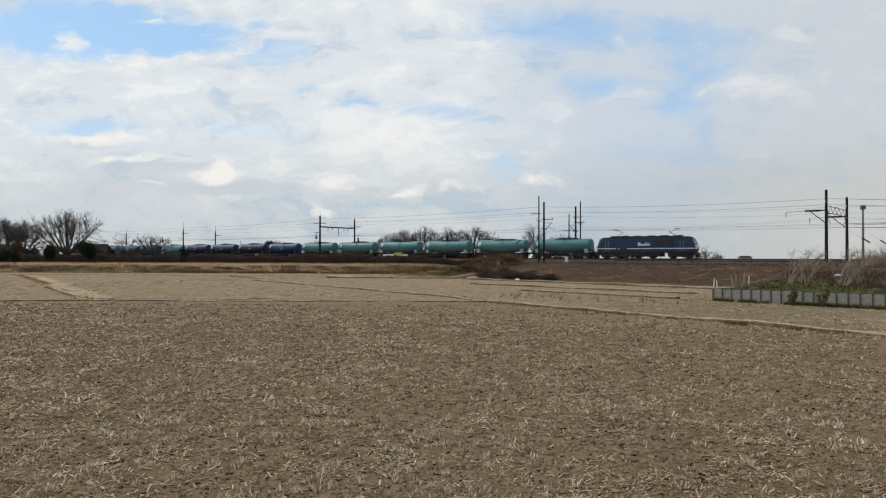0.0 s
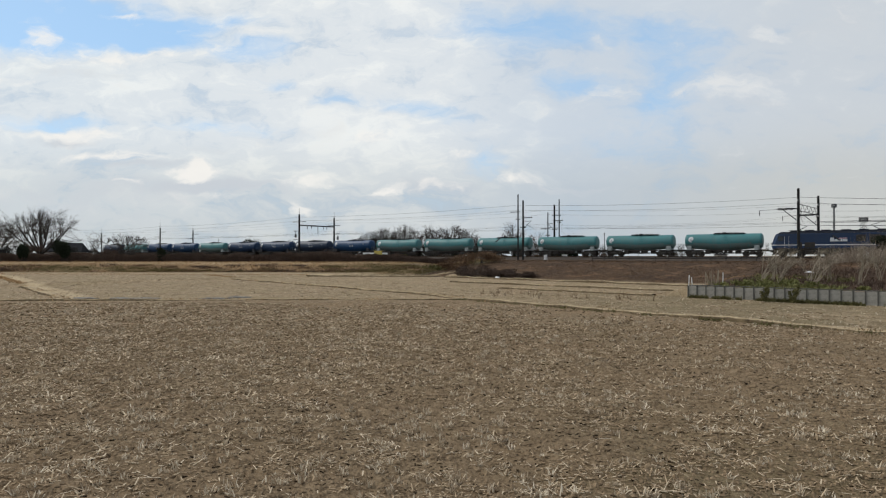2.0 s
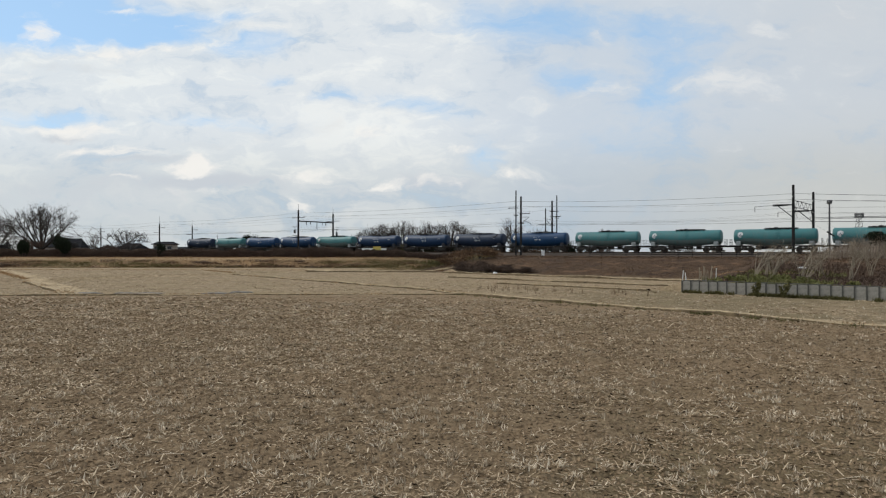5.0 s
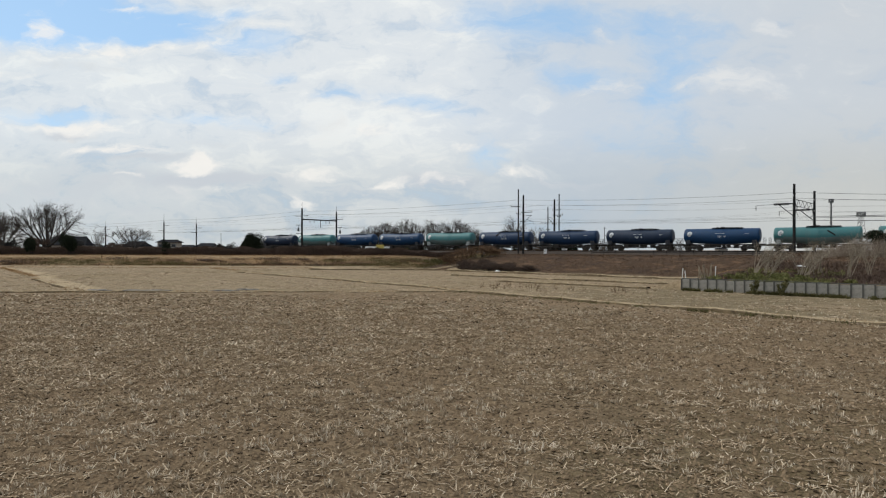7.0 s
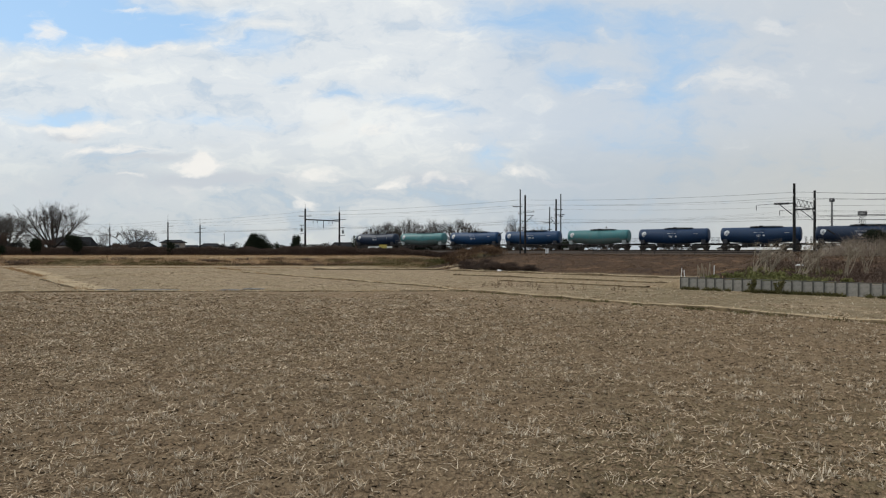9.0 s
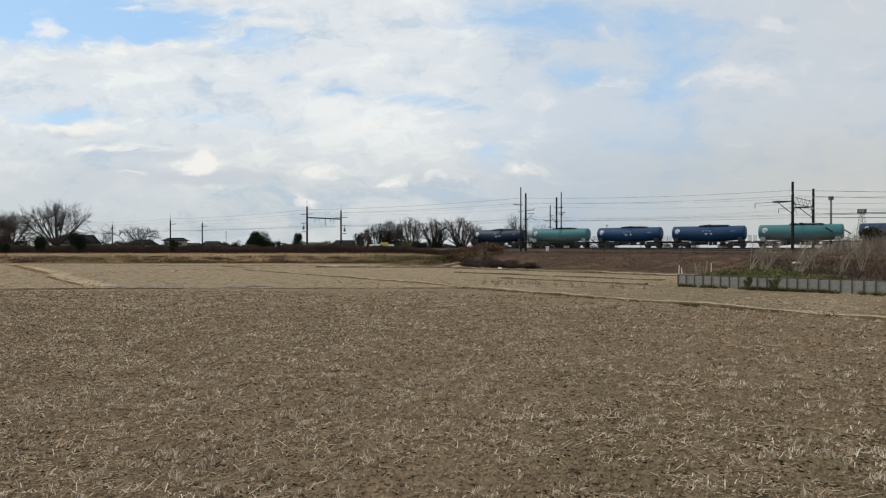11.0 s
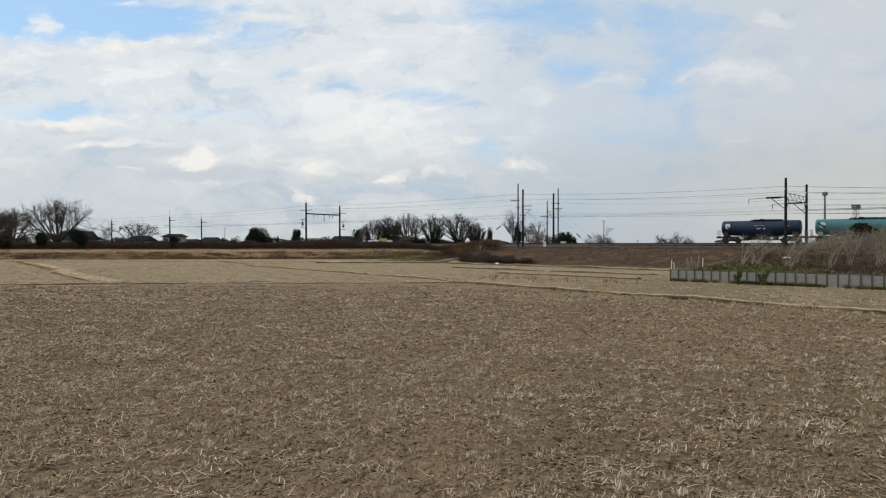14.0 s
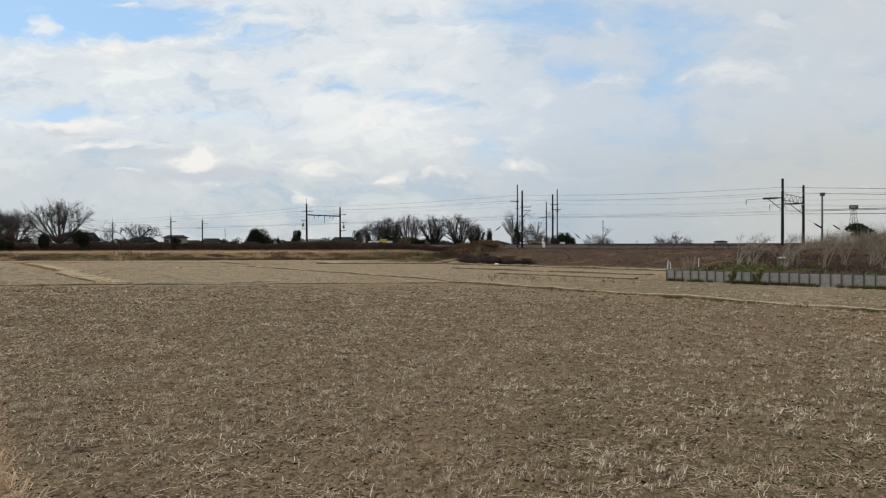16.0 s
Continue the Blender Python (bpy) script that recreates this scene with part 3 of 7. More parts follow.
def build_ground():
    az = np.concatenate([np.arange(-180, -42, 4.0), np.arange(-42, 42.01, 0.17), np.arange(45, 179, 4.0)])
    r = np.concatenate([[0.05, 0.6, 1.2], 1.8 * np.power(1.0115, np.arange(0, 425)), 235 * np.power(1.16, np.arange(0, 19))])
    A, R = np.meshgrid(np.radians(az), r)
    x, y = (R * np.sin(A)).ravel(), (R * np.cos(A)).ravel()
    z = terrain(x, y)
    na, nr = len(az), len(r)
    i, j = np.meshgrid(np.arange(nr - 1), np.arange(na), indexing="ij")
    a = i * na + j
    b = i * na + (j + 1) % na
    faces = np.stack([a, b, b + na, a + na], -1).reshape(-1, 4)[:, ::-1]
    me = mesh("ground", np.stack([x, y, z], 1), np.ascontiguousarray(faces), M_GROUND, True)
    p, s = 0.592 * x + 0.806 * y, -0.806 * x + 0.592 * y
    jag = grain(x * 0.45, y * 0.45, 21) * 1.0 + grain(x * 1.9, y * 1.9, 22) * 0.5
    near = in_near_plot(x, y)
    straw = np.where(near, 0.0, 0.9)
    bank = ramp01(112, 115, y + jag) * ramp01(16, 4, x + jag) + ramp01(95, 130, p)
    left = ramp01(56, 84, s)
    russet = ramp01(78 + 20 * left, 81 + 20 * left, p + jag) * ramp01(128, 124, p)
    russet = np.maximum(russet, ramp01(55, 60, p + jag) * ramp01(21, 16, s))
    lower = ramp01(113, 115, y) * ramp01(127, 121, y + 1.5 * jag) * ramp01(12, 2, x)
    patchy = 0.7 * grain(x * 0.075, y * 0.11, 31) + 0.7 * grain(x * 0.3, y * 0.4, 36) + 0.3 * jag - 0.08 - 0.2 * lin01(-60, -30, x) + 0.7 * ramp01(-26, -12, x) + 0.15 - 0.4 * ramp01(-22, -40, x)
    green = ramp01(0.0, 0.4, patchy) * lower * 0.6
    russet = np.maximum(russet, 0.5 * lower * ramp01(0.05, -0.3, patchy) * ramp01(-0.9, -0.2, patchy + 0.1))
    green = np.maximum(green, 0.9 * ramp01(108, 113, y) * ramp01(129, 118, y) * ramp01(-26, -12, x) * ramp01(14, 4, x) * ramp01(-0.5, 0.4, jag))
    green = np.maximum(green, 0.7 * ramp01(0.55, 0.1, near_line(x, y, 9, 41.4, 24, 22.5) + jag * 0.25))
    # thin patchy green tint over the soil of the plot's near right corner
    green = np.maximum(green, 0.42 * ramp01(0.02, 0.3, x / np.maximum(y, 1)) * ramp01(20, 9, y) * near * ramp01(-0.6, 0.5, jag + 0.5))
    green = np.maximum(green, 0.36 * ramp01(4, 13, x) * ramp01(62, 52, y) * ramp01(18, 26, y) * ~near * ramp01(-0.7, 0.4, jag + 0.3) * ramp01(0.3, -0.3, behind_wall(x, y)))
    path = np.zeros_like(x)
    for ax, ay, bx, by, w in PATHS:
        path = np.maximum(path, ramp01(w, w * 0.45, near_line(x, y, ax, ay, bx, by) + 0.3 * jag * min(w, 1)))
    path = np.maximum(path, 0.6 * ramp01(124, 127, y + jag) * ramp01(131.5, 129, y) * ramp01(6, -6, x))
    path = path * 0.85 * (1 - ramp01(-0.5, 0.5, behind_wall(x, y)) * ramp01(21, 18, s))
    for n, v in (("straw", straw), ("bank", bank), ("green", green), ("russet", russet), ("path", path)):
        at = me.attributes.new(n, "FLOAT", "POINT")
        at.data.foreach_set("value", np.clip(v, 0, 1).astype(np.float32))
    return tagged(new("ground", me), "dry tilled rice field, stubble plots and grassy banks", "ground", kind="structure")


build_ground()


def field_balk(ax, ay, bx, by, w, h, seed):
    """A trodden earth balk between two plots: pale top, grown-over sides with their shade painted in."""
    rng = random.Random(seed)
    a, b = Vector((ax, ay, 0)), Vector((bx, by, 0))
    d = (b - a).normalized()
    n = Vector((-d.y, d.x, 0))
    rows = max(2, int((b - a).length / 0.28))
    verts, faces, idx = [], [], []
    prof = ((-1.0, -0.08), (-0.9, 0.5), (-0.72, 0.94), (0.0, 1.05), (0.72, 0.94), (0.9, 0.5), (1.0, -0.08))
    m = len(prof)
    for k in range(rows + 1):
        f = k / rows
        c = a.lerp(b, f) + n * (0.3 * noise.noise((f * rows * 0.08, seed, 0)))
        ww = w * (1 + 0.25 * noise.noise((f * rows * 0.2, seed, 5)))
        hh = h * (0.9 + 1.0 * noise.noise((f * rows * 0.05, seed, 9)) + 0.35 * noise.noise((f * rows * 0.17, seed, 3)) + rng.uniform(-0.06, 0.06))
        for q, z in prof:
            v = c + n * (q * ww + rng.uniform(-0.04, 0.04))
            verts.append((v.x, v.y, min(max(hh, 0.02), 1.4 * h) * z * rng.uniform(0.9, 1.08) if z > 0 else -0.1))
    for k in range(rows):
        for q in range(m - 1):
            i = k * m + q
            faces.append((i, i + m, i + m + 1, i + 1))
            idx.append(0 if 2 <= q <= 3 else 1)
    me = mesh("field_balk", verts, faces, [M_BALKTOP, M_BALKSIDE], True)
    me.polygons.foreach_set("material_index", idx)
    return tagged(new("field_balk", me), "trodden earth balk with straw between two plots", "field balk", "field balks", "structure")


for k, row in enumerate(BALKS):
    field_balk(*row, k + 1)


def build_track(p, label):
    track = empty("railway_track", Matrix.Translation(on_line(60, p, 0)) @ pose(0, 0, 0, 0, 0, HEADING), label, "railway track", "railway tracks")
    track["kind"] = "structure"
    for side in (-0.53, 0.53):
        bm = bmesh.new()
        box(bm, -330, 190, side - 0.07, side + 0.07, RAIL_Z - 0.17, RAIL_Z - 0.155)
        box(bm, -330, 190, side - 0.012, side + 0.012, RAIL_Z - 0.155, RAIL_Z - 0.04)
        box(bm, -330, 190, side - 0.034, side + 0.034, RAIL_Z - 0.04, RAIL_Z)
        part("rail", bm, M_RAIL, track)
    bm = bmesh.new()
    prof = [(-2.7, 2.2), (-1.5, RAIL_Z - 0.22), (1.5, RAIL_Z - 0.22), (2.7, 2.2)]
    xs = np.arange(-330, 191, 2.0)
    rows = []
    rng = random.Random(5)
    for xx in xs:
        rows.append([bm.verts.new((xx, yy + rng.uniform(-0.12, 0.12), zz + rng.uniform(-0.05, 0.03))) for yy, zz in prof])
    for a, b in zip(rows, rows[1:]):
        for k in range(3):
            bm.faces.new((a[k], b[k], b[k + 1], a[k + 1]))
    part("ballast_bed", bm, M_BALLAST, track)
    bm = bmesh.new()
    for k in range(-130, 240):
        xx = -k * 0.66 + 60
        box(bm, xx - 0.11, xx + 0.11, -1.0, 1.0, RAIL_Z - 0.26, RAIL_Z - 0.172)
    o = part("sleepers", bm, M_SLEEPER, track)
    o["kind"] = "stuff"
    return track


build_track(TRACK_P, "railway track on brown ballast along the embankment")
build_track(FAR_P, "second railway track on brown ballast")

# ---------------------------------------------------------------- the train


def lathe(bm, stations, sides=28):
    """Rings along x: (x, centre z, radius)."""
    rings = []
    for x, zc, r in stations:
        rings.append([bm.verts.new((x, math.sin(2 * math.pi * k / sides) * r, zc + math.cos(2 * math.pi * k / sides) * r)) for k in range(sides)])
    for a, b in zip(rings, rings[1:]):
        for k in range(sides):
            bm.faces.new((a[k], a[(k + 1) % sides], b[(k + 1) % sides], b[k]))
    bm.faces.new(rings[0])
    bm.faces.new(rings[-1][::-1])
    bmesh.ops.recalc_face_normals(bm, faces=bm.faces)
    return bm


def bogie(parent, x, axles=(-0.95, 0.95), wheel=0.43, half=1.0):
    bm = bmesh.new()
    for side in (-half, half):
        box(bm, x + axles[0] - 0.45, x + axles[1] + 0.45, side - 0.07, side + 0.07, 0.52, 0.72, 0.02)
        box(bm, x - 0.35, x + 0.35, side - 0.1, side + 0.1, 0.28, 0.66, 0.03)
        for a in axles:
            box(bm, x + a - 0.17, x + a + 0.17, side - 0.12, side + 0.12, 0.3, 0.62, 0.03)
    box(bm, x - 0.2, x + 0.2, -half, half, 0.5, 0.8, 0.02)
    if half > 1.1:
        for side in (-half, half):
            box(bm, x - 1.85, x + 1.85, side - 0.05, side + 0.05, 0.46, 0.98, 0.03)
            for q in (-1.7, 1.55):
                box(bm, x + q, x + q + 0.15, side - 0.06, side + 0.06, 0.2, 0.7)
    frame_ob = part("bogie", bm, M_FRAME, parent)
    for a in axles:
        bm = bmesh.new()
        rod(bm, (0, -0.8, 0), (0, 0.8, 0), 0.08, sides=8)
        for side in (-0.56, 0.56):
            rod(bm, (0, side - 0.065, 0), (0, side + 0.065, 0), wheel, sides=20)
            rod(bm, (0, side * 0.86 - 0.02, 0), (0, side * 0.86 + 0.02, 0), wheel + 0.028, sides=20)
            for k in range(6):
                box(bm, 0.5 * wheel * math.cos(k * 1.047) - 0.05, 0.5 * wheel * math.cos(k * 1.047) + 0.05, side - 0.075, side + 0.075, 0.5 * wheel * math.sin(k * 1.047) - 0.05, 0.5 * wheel * math.sin(k * 1.047) + 0.05)
        ws = part("wheelset", bm, M_WHEEL, frame_ob)
        ws.location = (x + a, 0, wheel)
    return frame_ob


def tank_wagon(upper, lower, label, marks=True, ends=None):
    """Bogie tank wagon, 13.57 m over couplers; x forward, z from the rail head."""
    w = empty("tank_wagon", Matrix(), label, "tank wagon", "wagons of the freight train")
    # barrel: level crown, belly dipping to the middle, dished ends
    st = []
    L, top = 5.85, 3.62
    for f, k in ((0.0, 0.30), (0.02, 0.62), (0.07, 0.83), (0.16, 0.95), (0.28, 1.0)):
        st.append((-L + f, None, k))
    for x in np.linspace(-L + 0.6, L - 0.6, 13):
        st.append((float(x), None, 1.0))
    for f, k in ((0.28, 1.0), (0.16, 0.95), (0.07, 0.83), (0.02, 0.62), (0.0, 0.30)):
        st.append((L - f, None, k))
    rings = []
    for x, _, k in st:
        R = 1.16 + 0.22 * max(0.0, 1 - abs(x) / 5.2)
        rings.append((x, top - R, R * k))
    bm = lathe(bmesh.new(), rings, 32)
    for f in bm.faces:
        c = f.calc_center_median()
        f.material_index = 1 if c.z < 2.08 and abs(c.y) > 0.2 or c.z < 1.7 else 0
    barrel = part("barrel", bm, upper, w, smooth=True)
    barrel.data.materials.append(lower)
    # seams of the shell
    for x in (-3.9, -1.3, 1.3, 3.9):
        R = 1.16 + 0.22 * max(0.0, 1 - abs(x) / 5.2)
        bm = lathe(bmesh.new(), [(x - 0.03, top - R, R + 0.001), (x - 0.012, top - R, R + 0.011), (x + 0.012, top - R, R + 0.011), (x + 0.03, top - R, R + 0.001)], 32)
        part("shell_seam", bm, upper, barrel, smooth=True)
    # underframe: stub sills with end platforms
    for e in (-1, 1):
        bm = bmesh.new()
        x0, x1 = sorted((e * 3.3, e * 6.45))
        box(bm, x0, x1, -0.25, 0.25, 0.78, 1.08, 0.02)
        x0, x1 = sorted((e * 5.5, e * 6.45))
        box(bm, x0, x1, -1.22, 1.22, 0.98, 1.1, 0.02)
        part("end_platform", bm, M_FRAME, w)
        bm = bmesh.new()
        x0, x1 = sorted((e * 4.75, e * 5.45))
        box(bm, x0, x1, -1.05, 1.05, 1.0, 1.72, 0.06)
        part("saddle", bm, ends or M_SADDLE, w, "" if ends else "pale grey end saddle")
        bm = bmesh.new()
        for yy in (-1.15, -0.4, 0.4, 1.15):
            rod(bm, (e * 6.4, yy, 1.1), (e * 6.4, yy, 2.05), 0.022, sides=6)
        for zz in (1.55, 2.05):
            rod(bm, (e * 6.4, -1.15, zz), (e * 6.4, 1.15, zz), 0.022, sides=6)
        part("end_railing", bm, M_STEEL, w)
        bm = bmesh.new()
        box(bm, min(e * 6.35, e * 6.78), max(e * 6.35, e * 6.78), -0.14, 0.14, 0.78, 1.0, 0.04)
        part("coupler", bm, M_FRAME, w)
        bogie(w, e * 4.35)
    bm = bmesh.new()
    box(bm, -3.3, 3.3, -1.2, -1.1, 0.92, 1.06, 0.02)
    box(bm, -3.3, 3.3, 1.1, 1.2, 0.92, 1.06, 0.02)
    for x in (-2.6, -0.9, 0.9, 2.6):
        box(bm, x - 0.05, x + 0.05, -1.15, 1.15, 0.9, 1.04)
    part("side_sill", bm, M_FRAME, w)
    bm = bmesh.new()
    rod(bm, (-1.3, -0.7, 0.75), (0.1, -0.7, 0.75), 0.17, sides=12)
    box(bm, 0.9, 1.5, -0.95, -0.5, 0.5, 0.9, 0.03)
    rod(bm, (-0.2, 0, 0.55), (-0.2, 0, 1.2), 0.14, sides=10)
    part("brake_gear", bm, M_FRAME, w)
    for x0, x1, y0, y1, z0, z1 in ((-2.55, -1.75, -1.0, -0.3, 0.38, 0.90), (1.75, 2.5, 0.2, 1.0, 0.42, 0.90), (-2.2, -1.5, 0.3, 0.95, 0.45, 0.90)):
        bm = bmesh.new()
        box(bm, x0, x1, y0, y1, z0, z1, 0.04)
        box(bm, x0 + 0.1, x1 - 0.1, y0 + 0.1, y1 - 0.1, z1 - 0.01, 1.15)
        part("equipment_box", bm, M_FRAME, w)
    for yy, zz in ((-0.85, 0.62), (0.8, 0.58), (0.1, 0.48)):
        bm = bmesh.new()
        rod(bm, (-3.4, yy, zz), (3.4, yy, zz), 0.035, sides=6)
        part("brake_pipe", bm, M_FRAME, w)
    for xx in (-1.1, 0.55):
        bm = bmesh.new()
        rod(bm, (xx, -0.9, 0.55), (xx, 0.9, 0.55), 0.06, sides=6)
        box(bm, xx - 0.06, xx + 0.06, -0.9, -0.8, 0.5, 1.05)
        box(bm, xx - 0.06, xx + 0.06, 0.8, 0.9, 0.5, 1.05)
        part("brake_beam", bm, M_FRAME, w)
    bm = bmesh.new()
    rod(bm, (0.35, 0, 0.42), (0.35, 0, 0.95), 0.2, 0.3, 12)
    rod(bm, (0.35, -1.0, 0.5), (0.35, 1.0, 0.5), 0.09, sides=8)
    part("outlet_valve", bm, M_FRAME, w)
    # catwalk with manhole
    bm = bmesh.new()
    box(bm, -1.4, 3.2, -0.62, -0.18, top + 0.0, top + 0.075)
    box(bm, -1.4, 3.2, 0.18, 0.62, top + 0.0, top + 0.075)
    for x in (-1.3, -0.4, 0.7, 1.9, 3.1):
        box(bm, x - 0.03, x + 0.03, -0.6, 0.6, top - 0.2, top + 0.0)
    for yy in (-0.56, 0.56):
        rod(bm, (-1.4, yy, top + 0.13), (3.2, yy, top + 0.13), 0.018, sides=5)
    part("catwalk", bm, M_DARKSTEEL, w, "dark steel catwalk")
    bm = bmesh.new()
    rod(bm, (0.15, 0, top - 0.05), (0.15, 0, top + 0.26), 0.34, 0.3, 16)
    part("manhole", bm, M_DARKSTEEL, w)
    bm = bmesh.new()
    rod(bm, (-0.65, 0, top - 0.05), (-0.65, 0, top + 0.2), 0.18, sides=12)
    part("valve", bm, M_DARKSTEEL, w)
    bm = bmesh.new()
    box(bm, 0.6, 2.3, -0.16, 0.16, top - 0.02, top + 0.21, 0.02)
    part("hatch_cover", bm, M_SADDLE, w, "pale hatch cover")
    # ladder up the flank
    for side in (-1, 1):
        bm = bmesh.new()
        pts = []
        for k in range(9):
            a = radians(8 + 11.5 * k)
            pts.append((math.sin(a) * 1.36 * side, top - 1.31 + math.cos(a) * 1.36))
        for xo in (0.35, 0.72):
            for (y0, z0), (y1, z1) in zip(pts, pts[1:]):
                rod(bm, (xo, y0, z0), (xo, y1, z1), 0.02, sides=5)
        for yy, zz in pts:
            rod(bm, (0.35, yy, zz), (0.72, yy, zz), 0.014, sides=5)
        part("ladder", bm, upper, w)
        # round emblem and lettering bars on the flank
        bm = bmesh.new()
        rows = []
        for rr in (0.0, 0.5, 1.0):
            ring = []
            for k in range(16):
                ca, sa = math.cos(k * math.pi / 8) * rr * 0.42, math.sin(k * math.pi / 8) * rr * 0.45
                zz = 2.72 + sa
                R = 1.165
                ring.append(bm.verts.new((-4.75 + ca, side * (math.sqrt(R * R - (zz - (top - 1.16)) ** 2) + 0.012), zz)))
            rows.append(ring)
        for p0, p1 in zip(rows, rows[1:]):
            for k in range(16):
                bm.faces.new((p0[k], p0[(k + 1) % 16], p1[(k + 1) % 16], p1[k]))
        bmesh.ops.remove_doubles(bm, verts=bm.verts, dist=0.001)
        bmesh.ops.solidify(bm, geom=bm.faces[:], thickness=0.006)
        emblem = part("emblem", bm, M_MARK, w, "round white emblem")
        bm = bmesh.new()
        for k, (x0, z0, x1, z1) in enumerate(((-4.95, 2.50, -4.66, 2.90), (-4.74, 2.52, -4.52, 2.66))):
            y0, y1 = (side * (math.sqrt(1.165 ** 2 - (zz - (top - 1.16)) ** 2) + 0.02) for zz in (z0, z1))
            rod(bm, (x0, y0, z0), (x1, y1, z1), 0.035, sides=6)
        part("emblem_stroke", bm, M_DARKNAVY, emblem)
        if marks:
            for x0, x1, zz, h in ((-0.75, 0.75, 2.78, 0.07), (-0.42, 0.3, 2.36, 0.06), (-0.3, 0.18, 2.24, 0.06), (-0.16, 0.06, 2.12, 0.06), (0.6, 0.85, 2.3, 0.24), (3.6, 4.3, 2.7, 0.05)):
                R = 1.16 + 0.22 * max(0.0, 1 - abs(x0) / 5.2)
                yy = math.sqrt(max(0.0, R ** 2 - (zz - (top - R)) ** 2)) + 0.004
                y0, y1 = sorted((side * (yy - 0.03), side * (yy + 0.012)))
                bm = box(bmesh.new(), x0, x1, y0, y1, zz - h / 2, zz + h / 2)
                part("lettering_bar", bm, M_MARK, w)
    return w


def locomotive():
    """Six-axle electric freight locomotive, 18.2 m; x forward."""
    lo = empty("electric_locomotive", Matrix(), "blue electric freight locomotive with a white waist stripe", "locomotive")

    def shell(name, z0, z1, inset0, inset1, w0, w1, mat):
        """Slab of the body between two heights, with raked ends."""
        bm = bmesh.new()
        ring = []
        for z, ins, wd in ((z0, inset0, w0), (z1, inset1, w1)):
            X = 8.75 - ins
            pts = [(X, -0.9), (X, 0.9), (X - 0.5, wd), (-X + 0.5, wd), (-X, 0.9), (-X, -0.9), (-X + 0.5, -wd), (X - 0.5, -wd)]
            ring.append([bm.verts.new((a, b, z)) for a, b in pts])
        n = len(ring[0])
        for k in range(n):
            bm.faces.new((ring[0][k], ring[0][(k + 1) % n], ring[1][(k + 1) % n], ring[1][k]))
        bm.faces.new(ring[0][::-1])
        bm.faces.new(ring[1])
        bmesh.ops.recalc_face_normals(bm, faces=bm.faces)
        bmesh.ops.bevel(bm, geom=[e for e in bm.edges], offset=0.03, segments=2, affect="EDGES", profile=0.5)
        return part(name, bm, mat, lo)

    shell("skirt", 0.95, 1.245, 0.2, 0.14, 1.36, 1.38, M_FRAME)
    shell("lower_body", 1.25, 1.66, 0.12, 0.0, 1.42, 1.42, M_LOCO_LOW)
    shell("waist_stripe", 1.664, 1.78, 0.0, 0.0, 1.425, 1.425, M_WHITE)
    shell("upper_body", 1.784, 3.42, 0.02, 0.62, 1.42, 1.36, M_LOCO)
    shell("roof", 3.424, 3.72, 0.72, 1.3, 1.3, 0.85, M_LOCO_ROOF)
    bm = bmesh.new()
    box(bm, -6.2, 6.2, -0.7, 0.7, 3.724, 3.86, 0.04)
    part("roof_equipment", bm, M_LOCO_ROOF, lo)
    for x in (-4.3, -2.2, 0.4, 2.6):
        bm = bmesh.new()
        box(bm, x, x + 1.2, -0.45, 0.45, 3.86, 3.98, 0.04)
        part("roof_box", bm, M_LOCO_ROOF, lo)
    for e in (-1, 1):
        # windscreen, cab window, headlights, buffer beam, steps
        bm = bmesh.new()
        for a, b in ((-0.86, -0.03), (0.03, 0.86)):
            v = [bm.verts.new(q) for q in ((e * 8.47, a, 2.36), (e * 8.47, b, 2.36), (e * 8.2, b, 3.2), (e * 8.2, a, 3.2), (e * 8.53, a, 2.36), (e * 8.53, b, 2.36), (e * 8.24, b, 3.2), (e * 8.24, a, 3.2))]
            for q in ((0, 1, 2, 3), (4, 5, 6, 7), (0, 1, 5, 4), (2, 3, 7, 6), (1, 2, 6, 5), (3, 0, 4, 7)):
                bm.faces.new([v[i] for i in q])
        bmesh.ops.recalc_face_normals(bm, faces=bm.faces)
        part("windscreen", bm, M_GLASS, lo, "dark windscreen")
        bm = bmesh.new()
        box(bm, min(e * 8.62, e * 8.8), max(e * 8.62, e * 8.8), -0.9, 0.9, 1.8, 2.2, 0.03)
        part("nose_panel", bm, M_WHITE, lo, "white nose panel")
        for yy in (-0.8, 0.8):
            bm = bmesh.new()
            rod(bm, (e * 8.7, yy, 1.95), (e * 8.84, yy, 1.95), 0.13, sides=14)
            part("headlight", bm, M_LAMP, lo)
        bm = bmesh.new()
        box(bm, min(e * 8.3, e * 8.8), max(e * 8.3, e * 8.8), -1.3, 1.3, 0.6, 1.02, 0.05)
        box(bm, min(e * 8.7, e * 9.1), max(e * 8.7, e * 9.1), -0.16, 0.16, 0.76, 1.02, 0.04)
        for yy in (-1.2, 1.2):
            box(bm, min(e * 8.0, e * 8.5), max(e * 8.0, e * 8.5), yy - 0.1, yy + 0.1, 0.25, 0.7)
        part("buffer_beam", bm, M_FRAME, lo)
        for side in (-1, 1):
            bm = bmesh.new()
            box(bm, min(e * 7.0, e * 7.75), max(e * 7.0, e * 7.75), side * 1.405 - 0.02, side * 1.405 + 0.02, 2.35, 3.05, 0.01)
            part("cab_window", bm, M_GLASS, lo)
            bm = bmesh.new()
            for xx in (e * 6.3, e * 6.85):
                rod(bm, (xx, side * 1.46, 1.1), (xx, side * 1.44, 3.0), 0.011, sides=6)
            part("cab_handrail", bm, M_WHITE, lo)
        # single-arm pantograph
        x = e * 5.6
        bm = bmesh.new()
